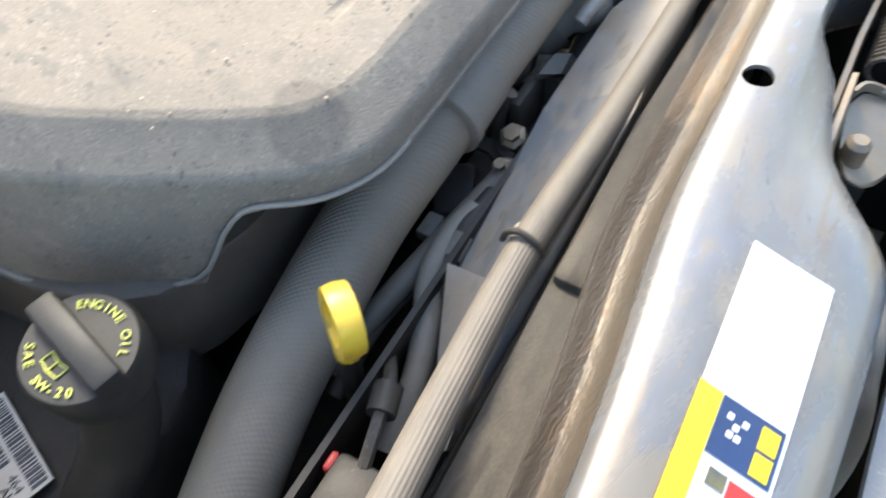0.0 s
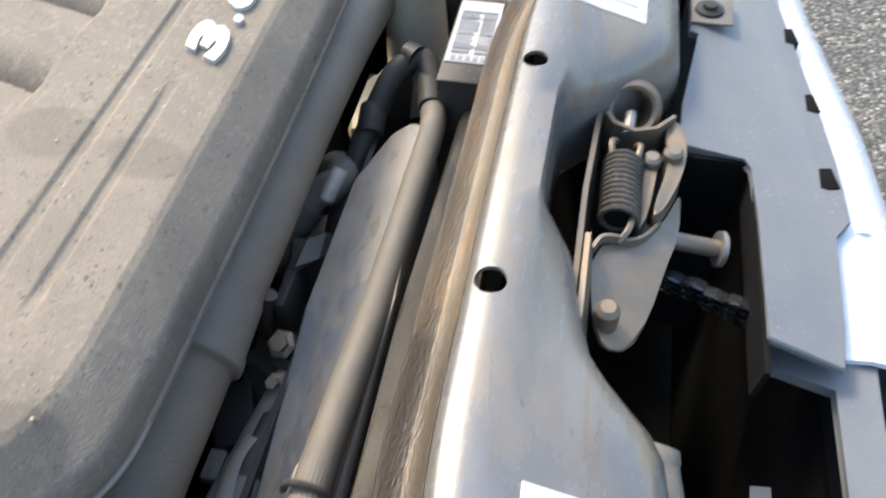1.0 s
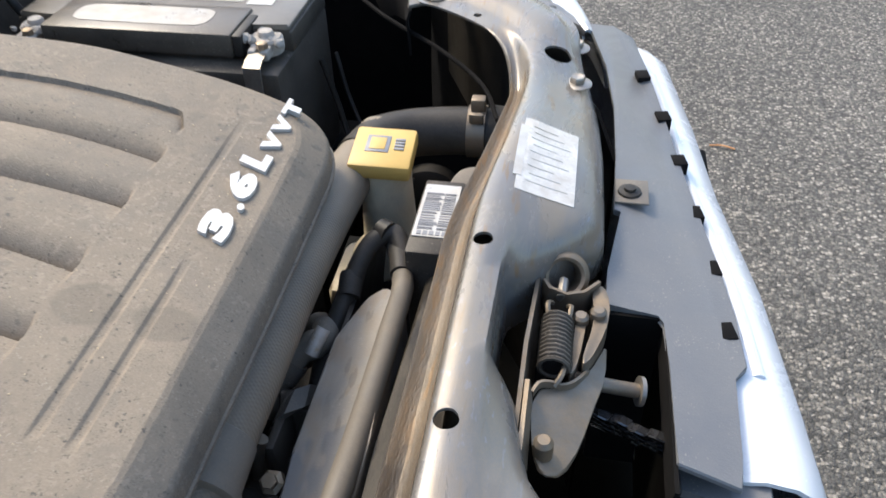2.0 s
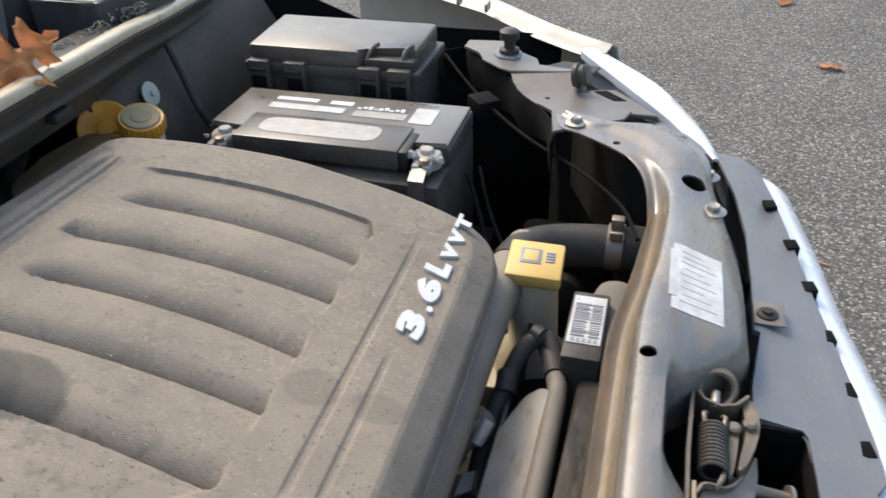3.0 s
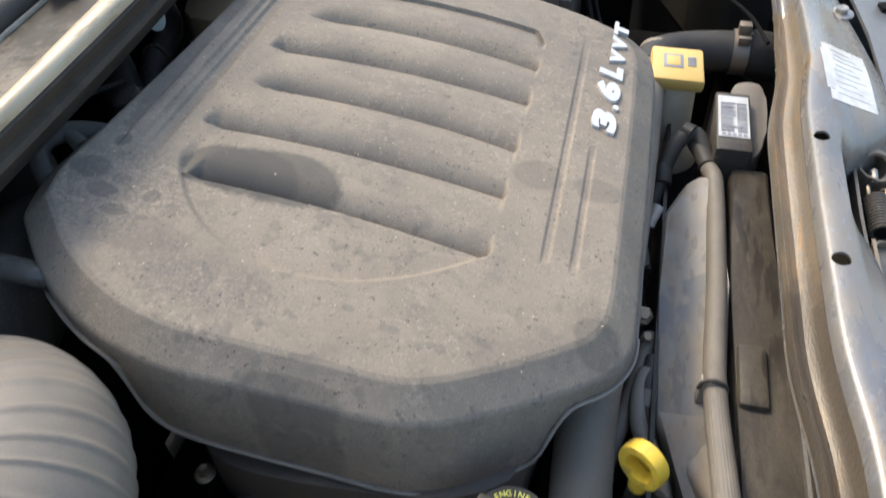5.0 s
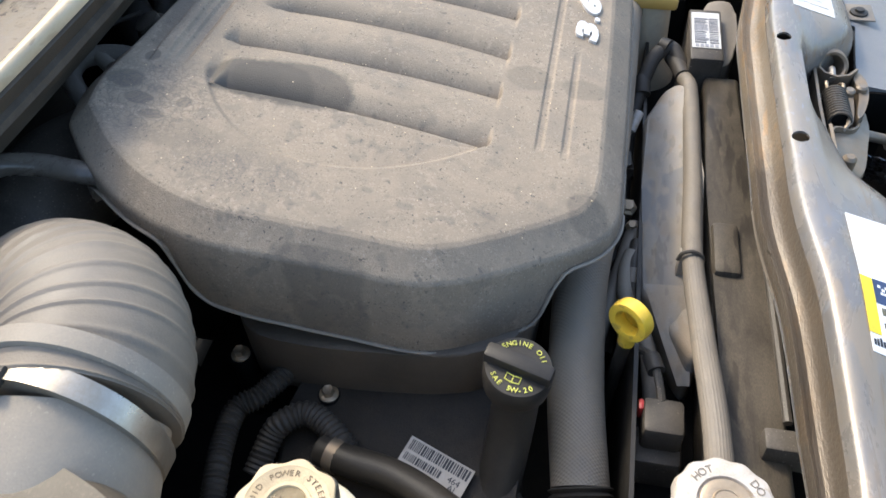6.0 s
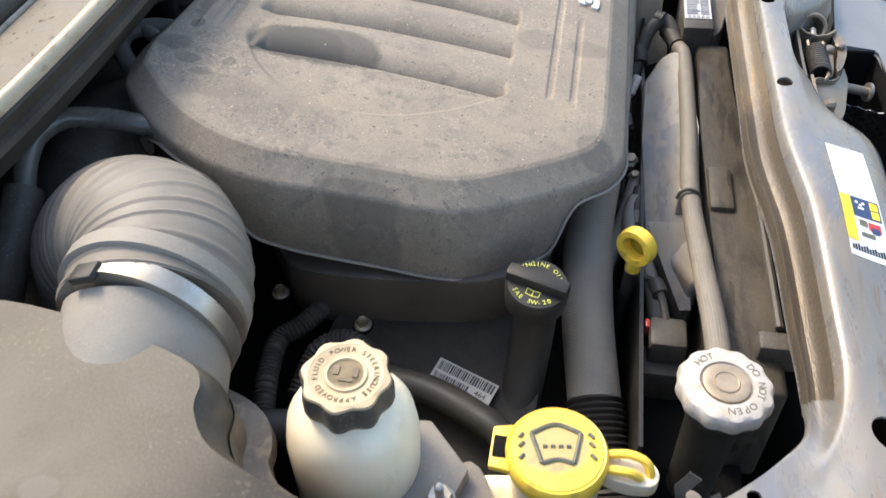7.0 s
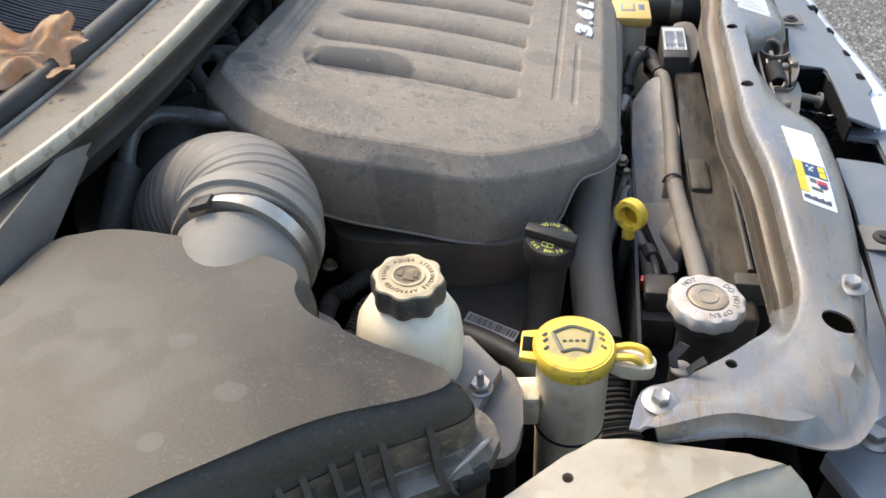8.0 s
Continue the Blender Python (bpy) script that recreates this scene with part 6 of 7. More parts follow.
for i, p in enumerate(line):
    d = (line[min(i + 1, len(line) - 1)] - line[max(0, i - 1)]).normalized()
    side = d.cross(Vector((0, 0, 1))).normalized()
    up = side.cross(d)
    w = .0098 + .0014 * smooth_step(.25, 1, i / len(line))
    rib = smooth_step(-.055, -.085, p.y)
    rings.append([bm.verts.new(p + side * (w * math.cos(a)) * (1 + .006 * rib * math.cos(26 * a)) + up * (.0100 * math.sin(a)) * (1 + .014 * rib * math.cos(26 * a))) for a in (2 * math.pi * k / 156 for k in range(156))])
for a, b in zip(rings, rings[1:]):
    for k in range(156):
        bm.faces.new((a[k], a[(k + 1) % 156], b[(k + 1) % 156], b[k]))
bm.faces.new(rings[0]), bm.faces.new(rings[-1])
part("line", bm, M_TANHOSE, rl, crease=80)
part("clip", tube([(-.094, -.077, .850), (-.091, -.077, .859), (-.083, -.077, .8635), (-.073, -.077, .859), (-.070, -.077, .850)], .0020, 8), M_CASE, rl, "plastic retaining clip")
part("end_fitting", tube([(-.098, .282, .838), (-.090, .262, .838), (-.084, .240, .838)], .010, 14), M_RUBBER, rl)
part("clip_foot", box(-.092, -.078, -.074, -.062, .79, .852, .002), M_GREY, rl)

# control module with its label
mod = thing("control_module", (-.058, .30, .74), "grey control module with a dulled white barcode label", "module")
part("body", box(-.080, -.040, .240, .352, .70, .866, .003), M_CASE, mod)
part("label", box(-.0775, -.0430, .262, .342, .8655, .8672, 0), M_SILVERLABEL, mod, "dulled white printed label", smooth=False)
bars = bmesh.new()
y = .272
while y < .330:
    h = random.choice((.0008, .0014, .002))
    box(-.0745, -.0585 + random.uniform(-.003, .002), y, y + h, .8668, .8678, 0, bm=bars)
    box(-.0565, -.0455, y, y + h * .7, .8668, .8678, 0, bm=bars)
    y += h + random.choice((.001, .0018))
for k in range(5):
    box(-.0735 + k * .0058, -.0695 + k * .0058, .264, .2695, .8668, .8678, 0, bm=bars)
part("print", bars, M_GREYINK, mod, smooth=False)

# sensor connector under the shroud
con = thing("wire_connector", (-.10, -.225, .76), "grey electrical connector with a red lock tab", "connector")
part("body", box(-.118, -.082, -.248, -.212, .775, .815, .005), M_CASE, con)
part("lock_tab", box(-.122, -.117, -.225, -.214, .795, .812, .002), M_REDINK, con, "small red tab")
part("lower", box(-.125, -.080, -.262, -.225, .70, .785, .006), M_CASE, con)
part("boot", tube([(-.113, -.172, .818), (-.108, -.188, .818)], .0085, 12, 1), M_RUBBER, con)
part("lead", tube([(-.128, -.150, .80), (-.113, -.172, .818), (-.106, -.196, .818), (-.102, -.215, .812)], .004, 8), M_CASE, con)
part("stay", box(-.10, -.065, -.25, -.215, .55, .72, .004), M_DARK, con)

# wiring conduits and coolant hose near the valve cover
wires = thing("wiring_conduit", (-.46, -.27, .76), "black corrugated wiring conduit across the engine", "conduit")
part("conduit", tube([(-.465, -.40, .79), (-.474, -.365, .80), (-.484, -.32, .80), (-.485, -.283, .80), (-.469, -.265, .80), (-.455, -.242, .80), (-.447, -.215, .795)], ribbed(.0105, .0012, .0042), 14, 30), M_RUBBER, wires)
part("conduit", tube([(-.455, -.33, .775), (-.447, -.297, .79), (-.437, -.285, .798), (-.417, -.275, .80), (-.391, -.287, .80), (-.365, -.310, .795)], ribbed(.0115, .0008, .005), 14, 26), M_RUBBER, wires)
part("loom", tube([(-.55, -.415, .85), (-.501, -.413, .84), (-.467, -.410, .838), (-.437, -.40, .835), (-.41, -.385, .81)], .016, 14), M_RUBBER, wires)
ch = thing("coolant_hose", (-.30, -.33, .76), "smooth black coolant hose beside the reservoirs", "hose")
part("hose", tube([(-.395, -.305, .795), (-.367, -.314, .800), (-.323, -.321, .800), (-.278, -.340, .800), (-.245, -.361, .798), (-.205, -.40, .78), (-.17, -.46, .74)], .0145, 18), M_BLACK, ch)
part("clamp", lathe([(.0148, -.005), (.0160, -.005), (.0160, .005), (.0148, .005)], pose(-.381, -.3095, .7975, 0, 90, -18), 22), M_LATCH, ch, "dull spring clamp")

# clip on the beam end
cl = thing("hood_rod_clip", (-.105, -.462, .93), "small dusty spring clip on a round base", "clip")
part("base", lathe([(.009, 0), (.0085, .002), (.005, .004)], pose(-.107, -.466, .931), 28), M_TANHOSE, cl)
part("finger", sheet([[(-.117, -.467, .934), (-.119, -.462, .944), (-.114, -.459, .950), (-.111, -.457, .955)], [(-.110, -.470, .934), (-.112, -.466, .943), (-.107, -.463, .948), (-.103, -.461, .954)]], .002), M_BLACK, cl)
part("finger", sheet([[(-.105, -.469, .934), (-.099, -.467, .941), (-.091, -.464, .947)], [(-.101, -.474, .934), (-.096, -.472, .940), (-.088, -.469, .944)]], .002), M_BLACK, cl)


# ---- hood latch ----
latch = thing("hood_latch", (.06, .10, .86), "dirty steel hood latch with a coil spring", "latch")
part("back_plate", sheet([[(.040, -.004, .915), (.046, -.004, .85)], [(.040, .10, .915), (.046, .10, .85)], [(.044, .185, .912), (.048, .185, .85)]], .003), M_LATCH, latch)
part("base_plate", box(.046, .082, .060, .170, .868, .872, .001), M_DARK, latch)
part("side_plate", prism(round_outline([(.047, .062), (.052, .073), (.068, .072), (.084, .098), (.0970, .142), (.0955, .100), (.088, .072), (.080, .036), (.0700, .008), (.056, .003), (.050, .020), (.047, .044)], 1), lambda x, y: .900 - .5 * max(0, x - .060), lambda x, y: .904 - .5 * max(0, x - .060), .0012, segs=1), M_LATCH, latch, "folded latch plate")
part("side_flange", sheet([[(.048, .006, .903), (.044, .004, .92)], [(.047, .062, .903), (.044, .064, .92)]], .003), M_LATCH, latch)
part("top_fold", sheet([[(p.x, p.y, p.z), (p.x, p.y + .0005, p.z + .006)] for p in glide([(.047, .0625, .903), (.051, .070, .904), (.058, .0725, .903), (.066, .0735, .900), (.075, .082, .896), (.084, .099, .890)], 5)], .0022), M_LATCH, latch, "folded plate edge")
part("claw", prism(round_outline([(.076, .095), (.0835, .100), (.0965, .140), (.0955, .172), (.088, .181), (.0825, .168), (.0865, .142)], 2), .884, .904, .003), M_LATCH, latch)
part("claw", prism(round_outline([(.068, .086), (.0745, .092), (.0800, .138), (.0790, .152), (.0725, .150), (.0715, .120)], 2), .886, .902, .003), M_LATCH, latch, "worn claw")
part("rivet", lathe([(.006, 0), (.006, .006), (.004, .008), (0, .008)], pose(.0755, .141, .900), 14), M_LATCH, latch)
part("rivet", lathe([(.006, 0), (.006, .006), (.004, .008), (0, .008)], pose(.0880, .146, .902), 14), M_LATCH, latch)
coil = [(.0590 + .0105 * math.cos(2 * math.pi * k / 12), .088 + .048 * k / 144, .905 + .0105 * math.sin(2 * math.pi * k / 12)) for k in range(145)]
part("spring", tube(coil, .0019, 6, 1), M_CASE, latch, "dark coil spring")
part("spring_core", tube([(.0590, .090, .905), (.0590, .134, .905)], .0078, 14, 1), M_DARK, latch)
part("spring_hook", tube([(.066, .088, .908), (.064, .078, .909), (.060, .073, .905)], .0020, 6), M_LATCH, latch)
part("spring_hook", tube([(.052, .136, .908), (.051, .146, .911), (.054, .152, .906)], .0020, 6), M_LATCH, latch)
part("spring_hook", tube([(.067, .136, .908), (.068, .145, .910), (.066, .150, .906)], .0020, 6), M_LATCH, latch)
part("upper_tab", sheet([[(.0475, .170, .886), (.0475, .170, .914)], [(.0520, .163, .886), (.0520, .163, .913)], [(.0640, .160, .886), (.0640, .160, .911)], [(.0760, .164, .886), (.0760, .164, .911)], [(.0870, .180, .886), (.0870, .180, .908)]], .0025), M_LATCH, latch)
part("bell_cover", lathe([(.0195, -.022), (.0205, -.006), (.0200, .006), (.0175, .012), (.0150, .0135), (.0125, .012), (.0115, .004), (.0115, -.022)], pose(.060, .188, .902, 52, 0, 12), 28), M_LATCH, latch, "rounded cable guide cup")
part("rod", tube([(.060, .158, .906), (.061, .176, .908)], .004, 8, 1), M_STEEL, latch)
part("pivot", lathe([(.0065, 0), (.0065, .012), (.004, .015), (0, .015)], pose(.0565, .020, .902), 14), M_LATCH, latch)
part("pin", tube([(.070, .098, .888), (.095, .101, .880), (.121, .106, .872)], .0055, 12, 2), M_LATCH, latch, "round striker pin with a flat head")
part("pin_head", lathe([(.011, 0), (.011, .003), (.008, .004)], pose(.120, .106, .872, 0, 100, 8), 18), M_STEEL, latch)
rod = thing("latch_stop", (.112, -.04, .84), "dark plastic post beside the latch", "stop")
part("post", tube([(.105, -.125, .60), (.104, -.110, .82), (.097, -.070, .862), (.0905, -.038, .872)], .0095, 14), M_DUSTY, rod)
part("cap", lathe([(.0108, -.012), (.0112, 0), (.0095, .005), (0, .006)], pose(.0895, -.033, .873, -68, 0, -10), 16), M_DUSTY, rod)


# ---- labels on the beam ----
st = thing("warning_sticker", (.045, -.15, .92), "white warning sticker with yellow and navy panels", "sticker")
def decal(name, x0, x1, y0, y1, lift, material, parent, skew=.27, label=""):
    z = lambda x, y: beam_surface(x, y) + lift
    n, k = 8, 10
    rows = [[(x0 + (x1 - x0) * i / n + skew * (-(y0 + (y1 - y0) * j / k) - .085), y0 + (y1 - y0) * j / k, z(x0 + (x1 - x0) * i / n + skew * (-(y0 + (y1 - y0) * j / k) - .085), y0 + (y1 - y0) * j / k)) for i in range(n + 1)] for j in range(k + 1)]
    return part(name, sheet(rows, .0004), material, parent, label, smooth=False)


def beam_surface(x, y):
    hit, p, *_ = shell.ray_cast(Vector((x, y, 1.05)), Vector((0, 0, -1)))
    return p.z if hit else .93


decal("paper", .027, .063, -.228, -.090, .0006, M_PAPER, st, .02)
decal("yellow_panel", .0265, .036, -.212, -.160, .0011, M_YELLOWINK, st, .02, "yellow warning column")
decal("navy_panel", .0365, .0615, -.183, -.160, .0011, M_BLUEINK, st, .02, "navy pictogram panel")
for x, y in ((.0410, -.1665), (.0440, -.1695), (.0470, -.1665), (.0425, -.1730), (.0455, -.1730)):
    decal("pictogram", x - .0011, x + .0011, y - .0012, y + .0012, .0015, M_PAPER, st, .02)
decal("pictogram", .0530, .0600, -.1715, -.1625, .0015, M_YELLOWINK, st, .02)
decal("pictogram", .0530, .0600, -.1815, -.1730, .0015, M_YELLOWINK, st, .02)
decal("pictogram", .0400, .0470, -.1930, -.1865, .0011, M_SMUDGE, st, .02)
decal("pictogram", .0480, .0590, -.1960, -.1870, .0011, M_REDINK, st, .02)
decal("pictogram", .0500, .0570, -.1985, -.1925, .0015, M_BLUEINK, st, .02)
decal("pictogram", .0400, .0520, -.2045, -.2000, .0011, M_SMUDGE, st, .02)
for k in range(12):
    decal("print_bar", .0290 + k * .0025, .0306 + k * .0025, -.222, -.217 + .001 * (k % 3), .0011, M_INK, st, .02)
st2 = thing("emissions_sticker", (.04, .29, .92), "worn silver emissions sticker on the beam", "sticker")
decal("paper", .016, .064, .232, .345, .0006, M_WORN, st2, 0)
for k in range(9):
    decal("print_bar", .024 + .002 * (k % 2), .058 - .006 * (k % 3), .246 + k * .0105, .2476 + k * .0105, .0010, M_SILVERLABEL, st2, 0)
decal("backing", .013, .020, .250, .330, .0009, M_SILVERLABEL, st2, 0, "scuffed silver edge")

# ---- grille mesh below the panel, cables in the far corner ----
grille = thing("grille_mesh", (.15, .05, .78), "glossy black honeycomb grille mesh", "grille")
lean = Matrix((( .936, -.176, -.30, 0), (-.351, -.470, -.80, 0), (0, .865, .50, 0), (0, 0, 0, 1)))
for r in range(6):
    for q in range(7):
        m = Matrix.Translation((.136, .083, .842)) @ lean @ Matrix.Translation((-.046 + q * .0135 + (r % 2) * .00675, -.030 + .0117 * r, -.004 * (q % 2)))
        bm = bmesh.new()
        outer = [(.0078 * math.cos(math.pi * k / 3 + .52), .0078 * math.sin(math.pi * k / 3 + .52)) for k in range(6)]
        rings = [[bm.verts.new(m @ Vector((u * g, v * g, h))) for u, v in outer] for g, h in ((1, -.012), (1, .002), (.72, .0045), (.62, -.012))]
        for a, b in zip(rings, rings[1:]):
            for k in range(6):
                bm.faces.new((a[k], a[(k + 1) % 6], b[(k + 1) % 6], b[k]))
        part("cell", bm, M_GLOSSBLACK, grille, smooth=False)
part("backing", box(.195, .215, -.40, .55, .28, .80, .004), M_DARK, grille)
cab = thing("release_cable", (-.12, .66, .86), "black hood release cable with a square cable joiner", "cable")
part("cable", tube([(-.366, .868, .93), (-.315, .80, .915), (-.270, .745, .905), (-.19, .650, .90), (-.105, .575, .895), (-.045, .505, .89), (-.02, .44, .885)], .0026, 8), M_DARK, cab)
part("joiner", box(-.292, -.255, .722, .765, .885, .915, .003, turn=about(-.27, .745, .9, 0, 0, 40)), M_DARK, cab)
bw = thing("battery_cable", (-.25, .60, .70), "thin black cables beside the battery", "cable")
part("cable", tube([(-.262, .60, .86), (-.245, .595, .80), (-.225, .575, .75), (-.18, .54, .72)], .004, 8), M_BLACK, bw)
part("cable", tube([(-.255, .64, .85), (-.235, .62, .79), (-.20, .59, .74), (-.14, .55, .72)], .003, 8), M_BLACK, bw)
lampback = thing("headlamp_rear_housing", (-.14, .66, .60), "black rear housing of the headlamp", "lamp housing")
part("shell", box(-.20, -.05, .60, .72, .56, .735, .02), M_DARK, lampback)
part("cap", lathe([(.045, 0), (.045, .02), (.03, .03), (0, .03)], pose(-.125, .60, .67, 90, 0, 0), 24), M_BLACK, lampback)
part("plug", box(-.165, -.135, .575, .60, .655, .685, .003), M_BLACK, lampback)
gb = thing("engine_bracket", (-.16, .05, .70), "grimy steel engine bracket with bolts beside the shroud", "bracket")
part("plate", prism(round_outline([(-.176, -.02), (-.150, -.015), (-.146, .04), (-.156, .13), (-.178, .12)], 1), .752, .764, .003), M_MANIFOLD, gb)
part("hook", sheet([[(-.162, .088, .800), (-.150, .090, .812), (-.138, .104, .806), (-.136, .118, .795)], [(-.160, .112, .800), (-.149, .116, .812), (-.140, .128, .806), (-.138, .136, .795)]], .004), M_DUSTY, gb)
part("web", box(-.158, -.150, .06, .12, .70, .806, .002), M_MANIFOLD, gb)
part("stud", tube([(-.168, .058, .77), (-.165, .060, .795), (-.160, .064, .812)], .006, 12), M_LATCH, gb)
part("nut", lathe([(.010, 0), (.010, .010), (.006, .012), (.006, .018)], pose(-.140, .034, .800, 25, 0, 0), 6), M_BRASS, gb, smooth=False)
part("nut", lathe([(.007, 0), (.007, .008), (.004, .010), (.004, .016)], pose(-.135, .006, .800, 25, 0, 0), 6), M_BRASS, gb, smooth=False)
part("lever", sheet([[(-.172, .030, .795), (-.155, .028, .800), (-.135, .014, .796)], [(-.170, .020, .795), (-.152, .016, .800), (-.133, .006, .796)]], .003), M_BLACK, gb)
sw = thing("oil_pressure_switch", (-.165, -.02, .70), "black plastic sender plug beside the hose", "sender")
part("body", box(-.178, -.150, -.035, .012, .735, .785, .005, turn=about(-.165, -.01, .76, 0, 0, 24)), M_BLACK, sw)
part("nose", lathe([(.008, 0), (.008, .014), (.006, .018)], pose(-.160, -.042, .770, 80, 0, 20), 14), M_STEEL, sw)
part("clip", box(-.170, -.158, -.055, -.035, .772, .782, .002), M_GREY, sw)
lm = thing("wiring_loom", (-.12, -.10, .74), "taped black wiring loom curving below the shroud", "loom")
part("branch", tube([(-.128, -.020, .806), (-.131, -.050, .806), (-.131, -.075, .800), (-.125, -.105, .792), (-.112, -.135, .785), (-.104, -.165, .770)], .0075, 12), M_RUBBER, lm)
part("branch", tube([(-.152, -.045, .780), (-.150, -.085, .778), (-.158, -.125, .770), (-.162, -.17, .75)], .006, 12), M_MANIFOLD, lm)
part("tape", tube([(-.1305, -.058, .8045), (-.131, -.074, .800)], .0085, 12, 2), M_DUSTY, lm)
vh = thing("vent_hose", (-.155, .17, .70), "bent tan-grey vent hose squeezed beside the fan shroud", "hose")
part("hose", tube([(-.186, .120, .765), (-.176, .148, .790), (-.160, .164, .803), (-.146, .182, .803), (-.150, .205, .795), (-.166, .212, .780), (-.18, .20, .75)], lambda s, t: .0125 + .0012 * math.sin(s * 260), 16), M_HOSE, vh)
part("end_sleeve", tube([(-.176, .146, .788), (-.166, .158, .799)], .0155, 16, 3), M_DUSTY, vh)
part("foil_wrap", tube([(-.143, .146, .822), (-.139, .155, .830), (-.135, .164, .837)], .0062, 12, 3), M_CAPAL, vh, "silver foil wrap")
part("stay", box(-.168, -.138, .104, .128, .755, .798, .004, turn=about(-.153, .116, .78, 0, 12, 16)), M_MANIFOLD, vh)
dh = thing("drain_hose", (-.14, -.08, .70), "pair of dusty grey drain hoses below the shroud", "hose")
part("hose", tube([(-.131, .012, .800), (-.139, -.030, .797), (-.148, -.070, .790), (-.158, -.110, .780), (-.172, -.16, .76)], .0085, 14), M_BELLOWS, dh)
part("hose", tube([(-.133, -.036, .806), (-.138, -.060, .803), (-.136, -.090, .798), (-.122, -.120, .794), (-.112, -.150, .786), (-.106, -.19, .77)], .0085, 14), M_HOSE, dh)


# ---- leaves and litter ----
def oak_leaf(name, m, length, material, label, curl=.18, lobes=3, category="leaf", group="fallen leaves", crumple=0.0):
    """A dry oak leaf: pointed lobes swept forward, deep bays between them, a curled blade and a raised midrib."""
    sides = []
    for side in (0, 1):
        outline = [(0, .012), (.06, .018)]
        tips = [(.13, .17), (.31, .33), (.52, .42), (.74, .27)][:lobes + 1]
        for k, (t, w) in enumerate(tips):
            t, w = t + random.uniform(-.02, .02), w * random.uniform(.85, 1.2)
            fork = random.uniform(.72, .9)
            bay = .05 + .085 * math.sin(math.pi * min(1, t + .12))
            outline += [(t - .060, bay), (t - .045, w * .55), (t - .01, w * fork), (t + .02, w * .74), (t + .11, w), (t + .095, w * .72), (t + .085, w * .50), (t + .075, bay)]
        outline[-1] = (.92, .07)
        outline += [(.97, .085), (1.06, .004)]
        fine = []
        for (a, b), (c, d) in zip(outline, outline[1:]):
            fine += [(a + (c - a) * q / 4, b + (d - b) * q / 4) for q in range(4)]
        sides.append(fine + [outline[-1]])
    bm = bmesh.new()
    rows, ph = [], random.uniform(0, 6)
    for i in range(len(sides[0])):
        spine = i / (len(sides[0]) - 1) * .98
        row = []
        for k in range(-6, 7):
            s = abs(k) / 6
            t, w = sides[k > 0][i]
            x = spine + (t - spine) * s
            y = math.copysign(w * s, k)
            z = curl * abs(y) ** 1.2 + .10 * curl * math.sin(9 * x + 7 * y + ph) - .5 * curl * (x - .5) ** 2 + .10 * curl * math.sin(17 * x + 11 * y + ph) * s
            z += crumple * (math.sin(13 * x - 9 * y + ph) + .8 * math.sin(21 * y + 6 * x + 2 * ph) + .5 * math.sin(31 * x + 25 * y))
            row.append(bm.verts.new(m @ (Vector((x - .5, y * (1 - 1.2 * crumple), z)) * length)))
        rows.append(row)
    for a, b in zip(rows, rows[1:]):
        for i in range(12):
            bm.faces.new((a[i], a[i + 1], b[i + 1], b[i]))
    bmesh.ops.solidify(bm, geom=bm.faces[:], thickness=.0004)
    ob = thing(name, m.translation, label, category, group)
    part("blade", bm, material, ob, crease=80)
    part("midrib", tube([m @ (Vector((-.70, .03, .03)) * length), m @ (Vector((-.52, 0, .0)) * length), m @ (Vector((0, 0, .012)) * length), m @ (Vector((.45, 0, -.08 * curl)) * length)], lambda s, t: .0013 - .0009 * s / t, 6, 5), material, ob)
    return ob


def facing(stem, tip, toward):
    """A leaf's place from its two ends and the way its face looks."""
    stem, tip = Vector(stem), Vector(tip)
    u = (tip - stem).normalized()
    v = Vector(toward).cross(u).normalized()
    w = u.cross(v)
    return Matrix.Translation((stem + tip) / 2) @ Matrix((u, v, w)).transposed().to_4x4()


oak_leaf("dry_leaf", facing((-.672, .198, 1.104), (-.826, .062, 1.104), (.10, -.12, 1)), .200, M_LEAF, "large brown dry oak leaf lying over the cowl grille", .10, 4)
oak_leaf("dry_leaf", facing((-.702, .244, 1.078), (-.658, .340, 1.120), (.62, -.55, .56)), .112, M_LEAF2, "curled orange dry leaf standing against the cowl lip", .30, 3, crumple=.045)
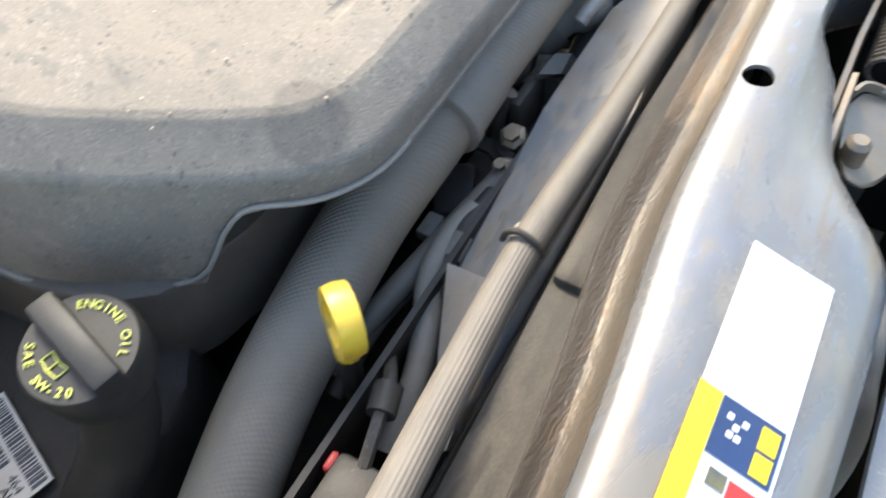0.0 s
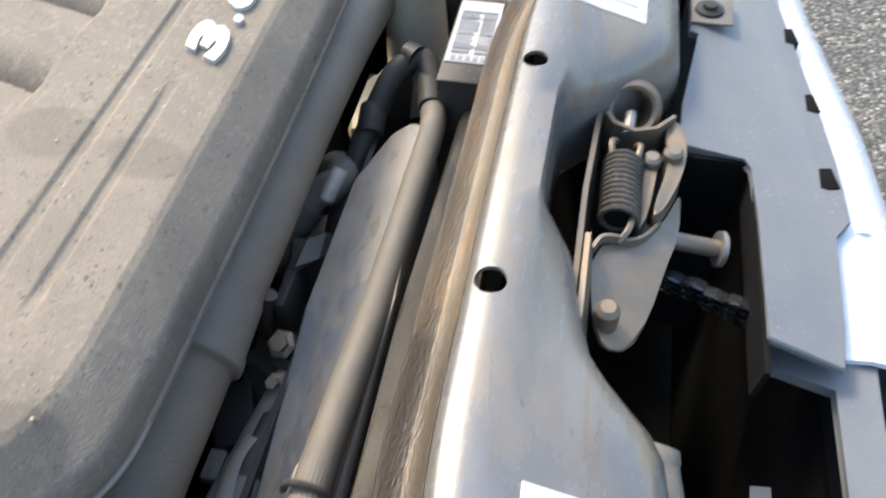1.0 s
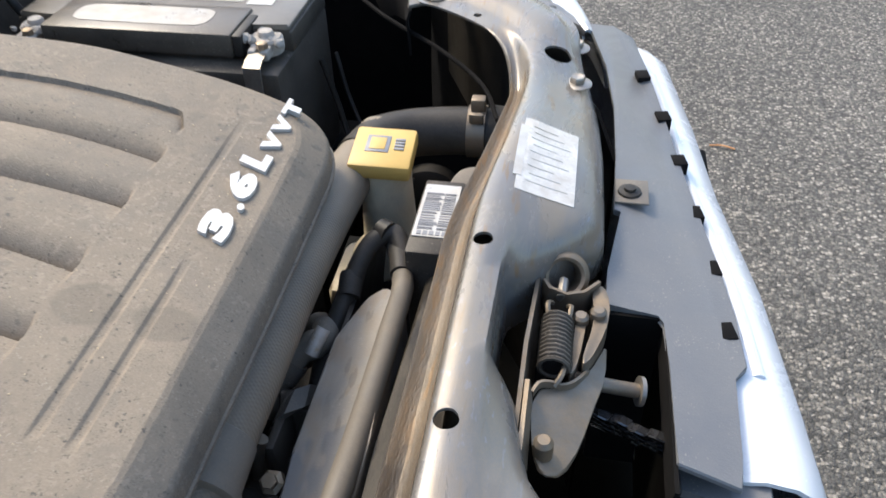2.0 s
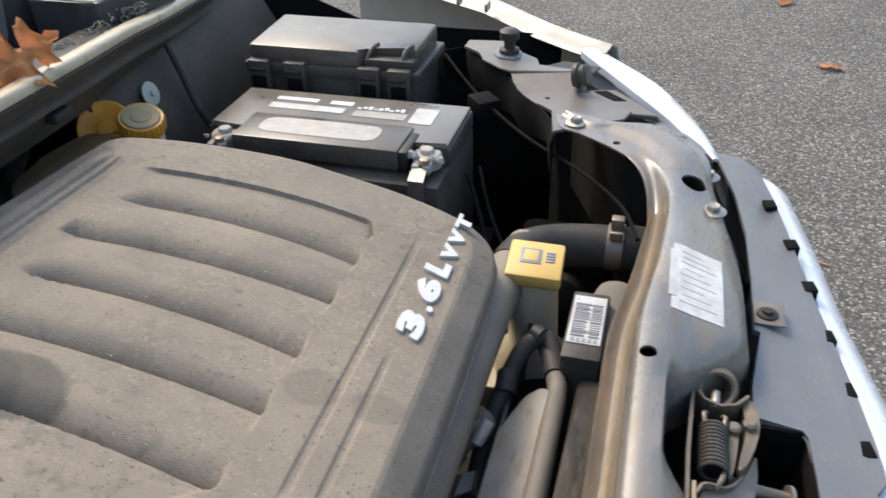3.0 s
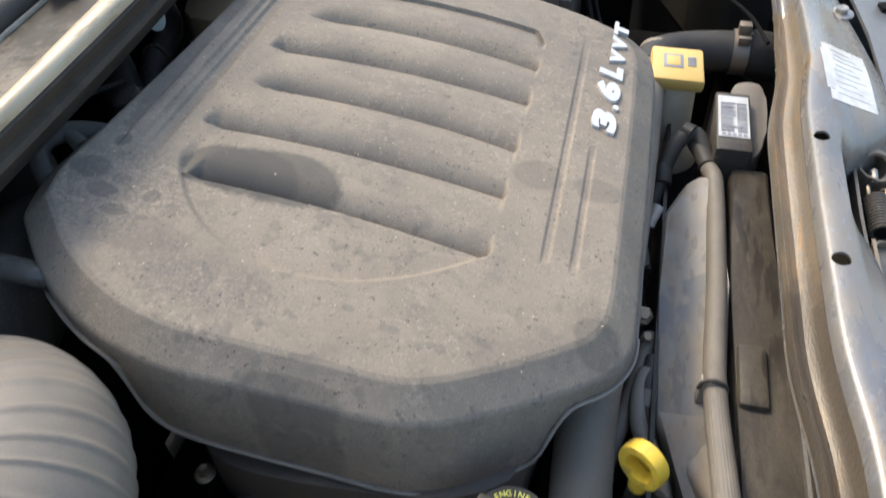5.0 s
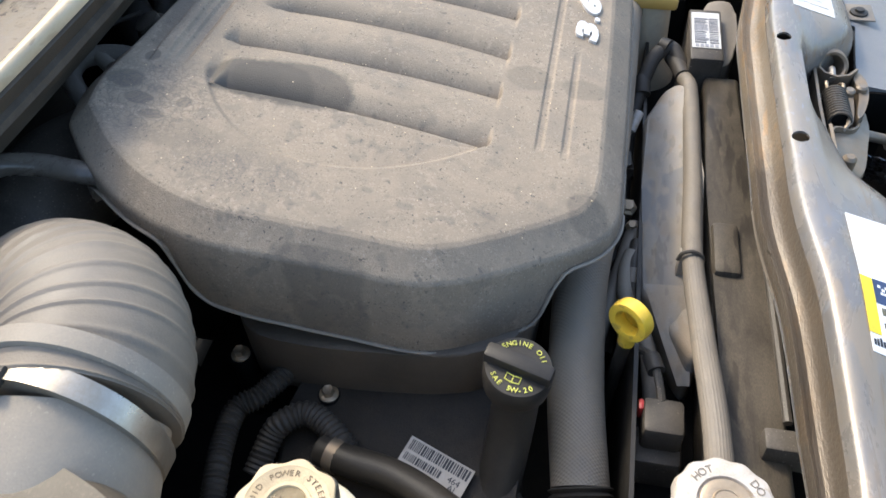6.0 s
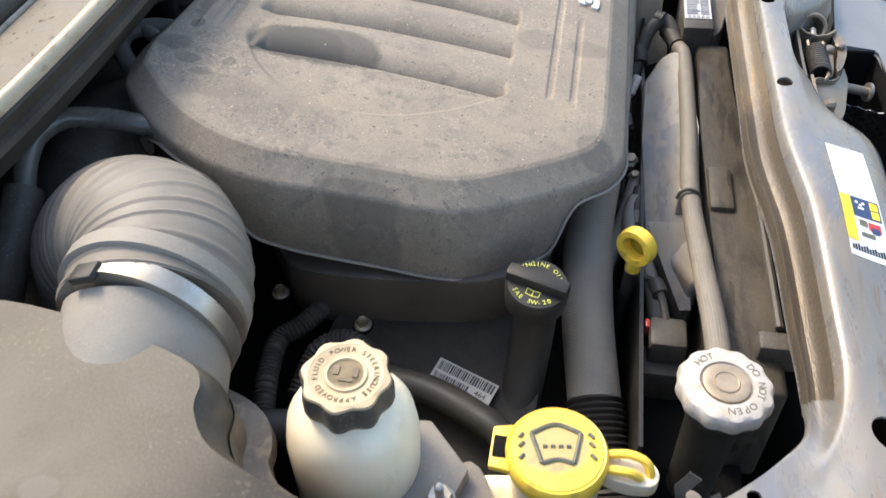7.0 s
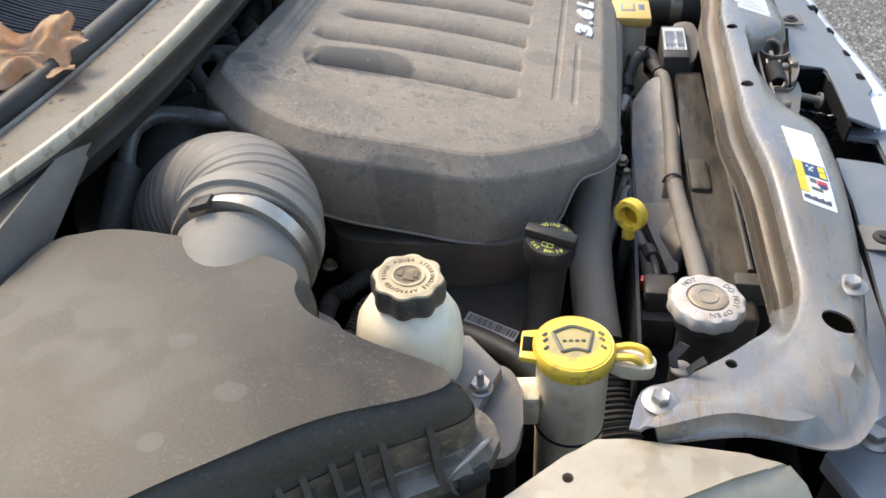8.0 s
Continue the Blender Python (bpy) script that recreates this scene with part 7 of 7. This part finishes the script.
def crumpled_leaf(name, m, long, wide, material, label):
    """A dry leaf crushed into folds: a ragged outline, deep creases running from the stem."""
    bm = bmesh.new()
    ph = random.uniform(0, 6)
    rings = []
    for i in range(1, 15):
        row = []
        for k in range(72):
            a = 2 * math.pi * k / 72
            r = (i / 14) * (1 + .13 * math.sin(3 * a + ph) + .10 * math.sin(7 * a + 2 * ph) + .05 * math.sin(17 * a) + random.uniform(-.03, .03) * (i > 12))
            x, y = r * math.cos(a), r * math.sin(a)
            pinch = 1 - .45 * math.exp(-((x + .15) / .22) ** 2)
            z = .16 * math.sin(5.5 * x + 1.4 * math.sin(4 * y)) + .13 * abs(math.sin(4.2 * y + 1.8 * x + ph)) + .05 * math.sin(14 * x - 9 * y) + .10 * r * r
            row.append(bm.verts.new(m @ Vector((x * long, y * wide * pinch, z * wide))))
        rings.append(row)
    middle = bm.verts.new(m @ Vector((0, 0, .06 * wide)))
    for k in range(72):
        bm.faces.new((middle, rings[0][k], rings[0][(k + 1) % 72]))
    for a, b in zip(rings, rings[1:]):
        for k in range(72):
            bm.faces.new((a[k], b[k], b[(k + 1) % 72], a[(k + 1) % 72]))
    bmesh.ops.solidify(bm, geom=bm.faces[:], thickness=.0004)
    ob = thing(name, m.translation, label, "leaf", "fallen leaves")
    part("blade", bm, material, ob, crease=60)
    part("stalk", tube([m @ Vector((long * .2, 0, .10 * wide)), m @ Vector((0, 0, .09 * wide)), m @ Vector((-long * .4, .1 * wide, .08 * wide))], .0007, 6, 4), material, ob)


crumpled_leaf("dry_leaf", facing((-.722, -.222, 1.096), (-.860, -.300, 1.106), (.30, -.45, .85)), .074, .042, M_LEAF4, "crumpled pale orange leaf on the cowl grille")
litter = bmesh.new()
for k in range(190):
    u, v = random.choice(((-.722, .37), (-.728, .43), (-.735, .50), (-.742, .58)))
    x, y = random.gauss(u, .008), random.gauss(v, .014)
    z = 1.050 + random.uniform(0, .022)
    a, l = random.uniform(0, 6.28), random.uniform(.006, .02)
    tube([(x, y, z), (x + l * .5 * math.cos(a), y + l * .5 * math.sin(a), z + .004), (x + l * math.cos(a), y + l * math.sin(a), z + random.uniform(-.002, .006))], .0009, 4, 2, bm=litter)
single("plant_litter", litter, M_MOSS, "dry moss and plant litter on the scuttle tray", "litter", kind="stuff")
grit_bm = bmesh.new()
for k in range(240):
    x, y = random.uniform(-.62, -.18), random.uniform(-.17, .33)
    s = random.uniform(.0002, .0006)
    box(x - s, x + s * random.uniform(.6, 2), y - s, y + s, cover_plane(x, y) + cover_height(x, y) - .001, cover_plane(x, y) + cover_height(x, y) + s, 0, bm=grit_bm)
single("grit", grit_bm, M_DIRTCAP, "pale grit grit_bm scattered over the engine cover", "grit", kind="stuff")


# ---- the plan's last correction: one map for the whole car ----
PLAN = Matrix(((.9727, -.0009, .0314, -.03), (-.025, 1.0036, -.0556, .0532), (-.0155, -.0031, .9946, .0057), (0, 0, 0, 1)))
for ob in list(scene.objects):
    if ob.type == "MESH" and ob.name != "ground":
        ob.data.transform(PLAN)
        if ob.parent and ob.parent.type == "EMPTY":
            ob.matrix_parent_inverse = Matrix.Translation(PLAN @ ob.parent.location).inverted()
for ob in scene.objects:
    if ob.type == "EMPTY":
        ob.location = PLAN @ ob.location

oak_leaf("fallen_leaf", pose(.684, 3.522, .012, 5, 4, 160), .13, M_LEAF3, "pale brown leaf lying on the asphalt", .2)
oak_leaf("fallen_leaf", pose(.564, 4.511, .012, 4, 0, 60), .13, M_LEAF3, "pale brown leaf lying on the asphalt", .2)
single("twig", tube([(.425, 1.878, .004), (.46, 1.873, .008), (.495, 1.862, .004)], .003, 6), M_LEAF3, "thin dry twig on the asphalt", "twig")
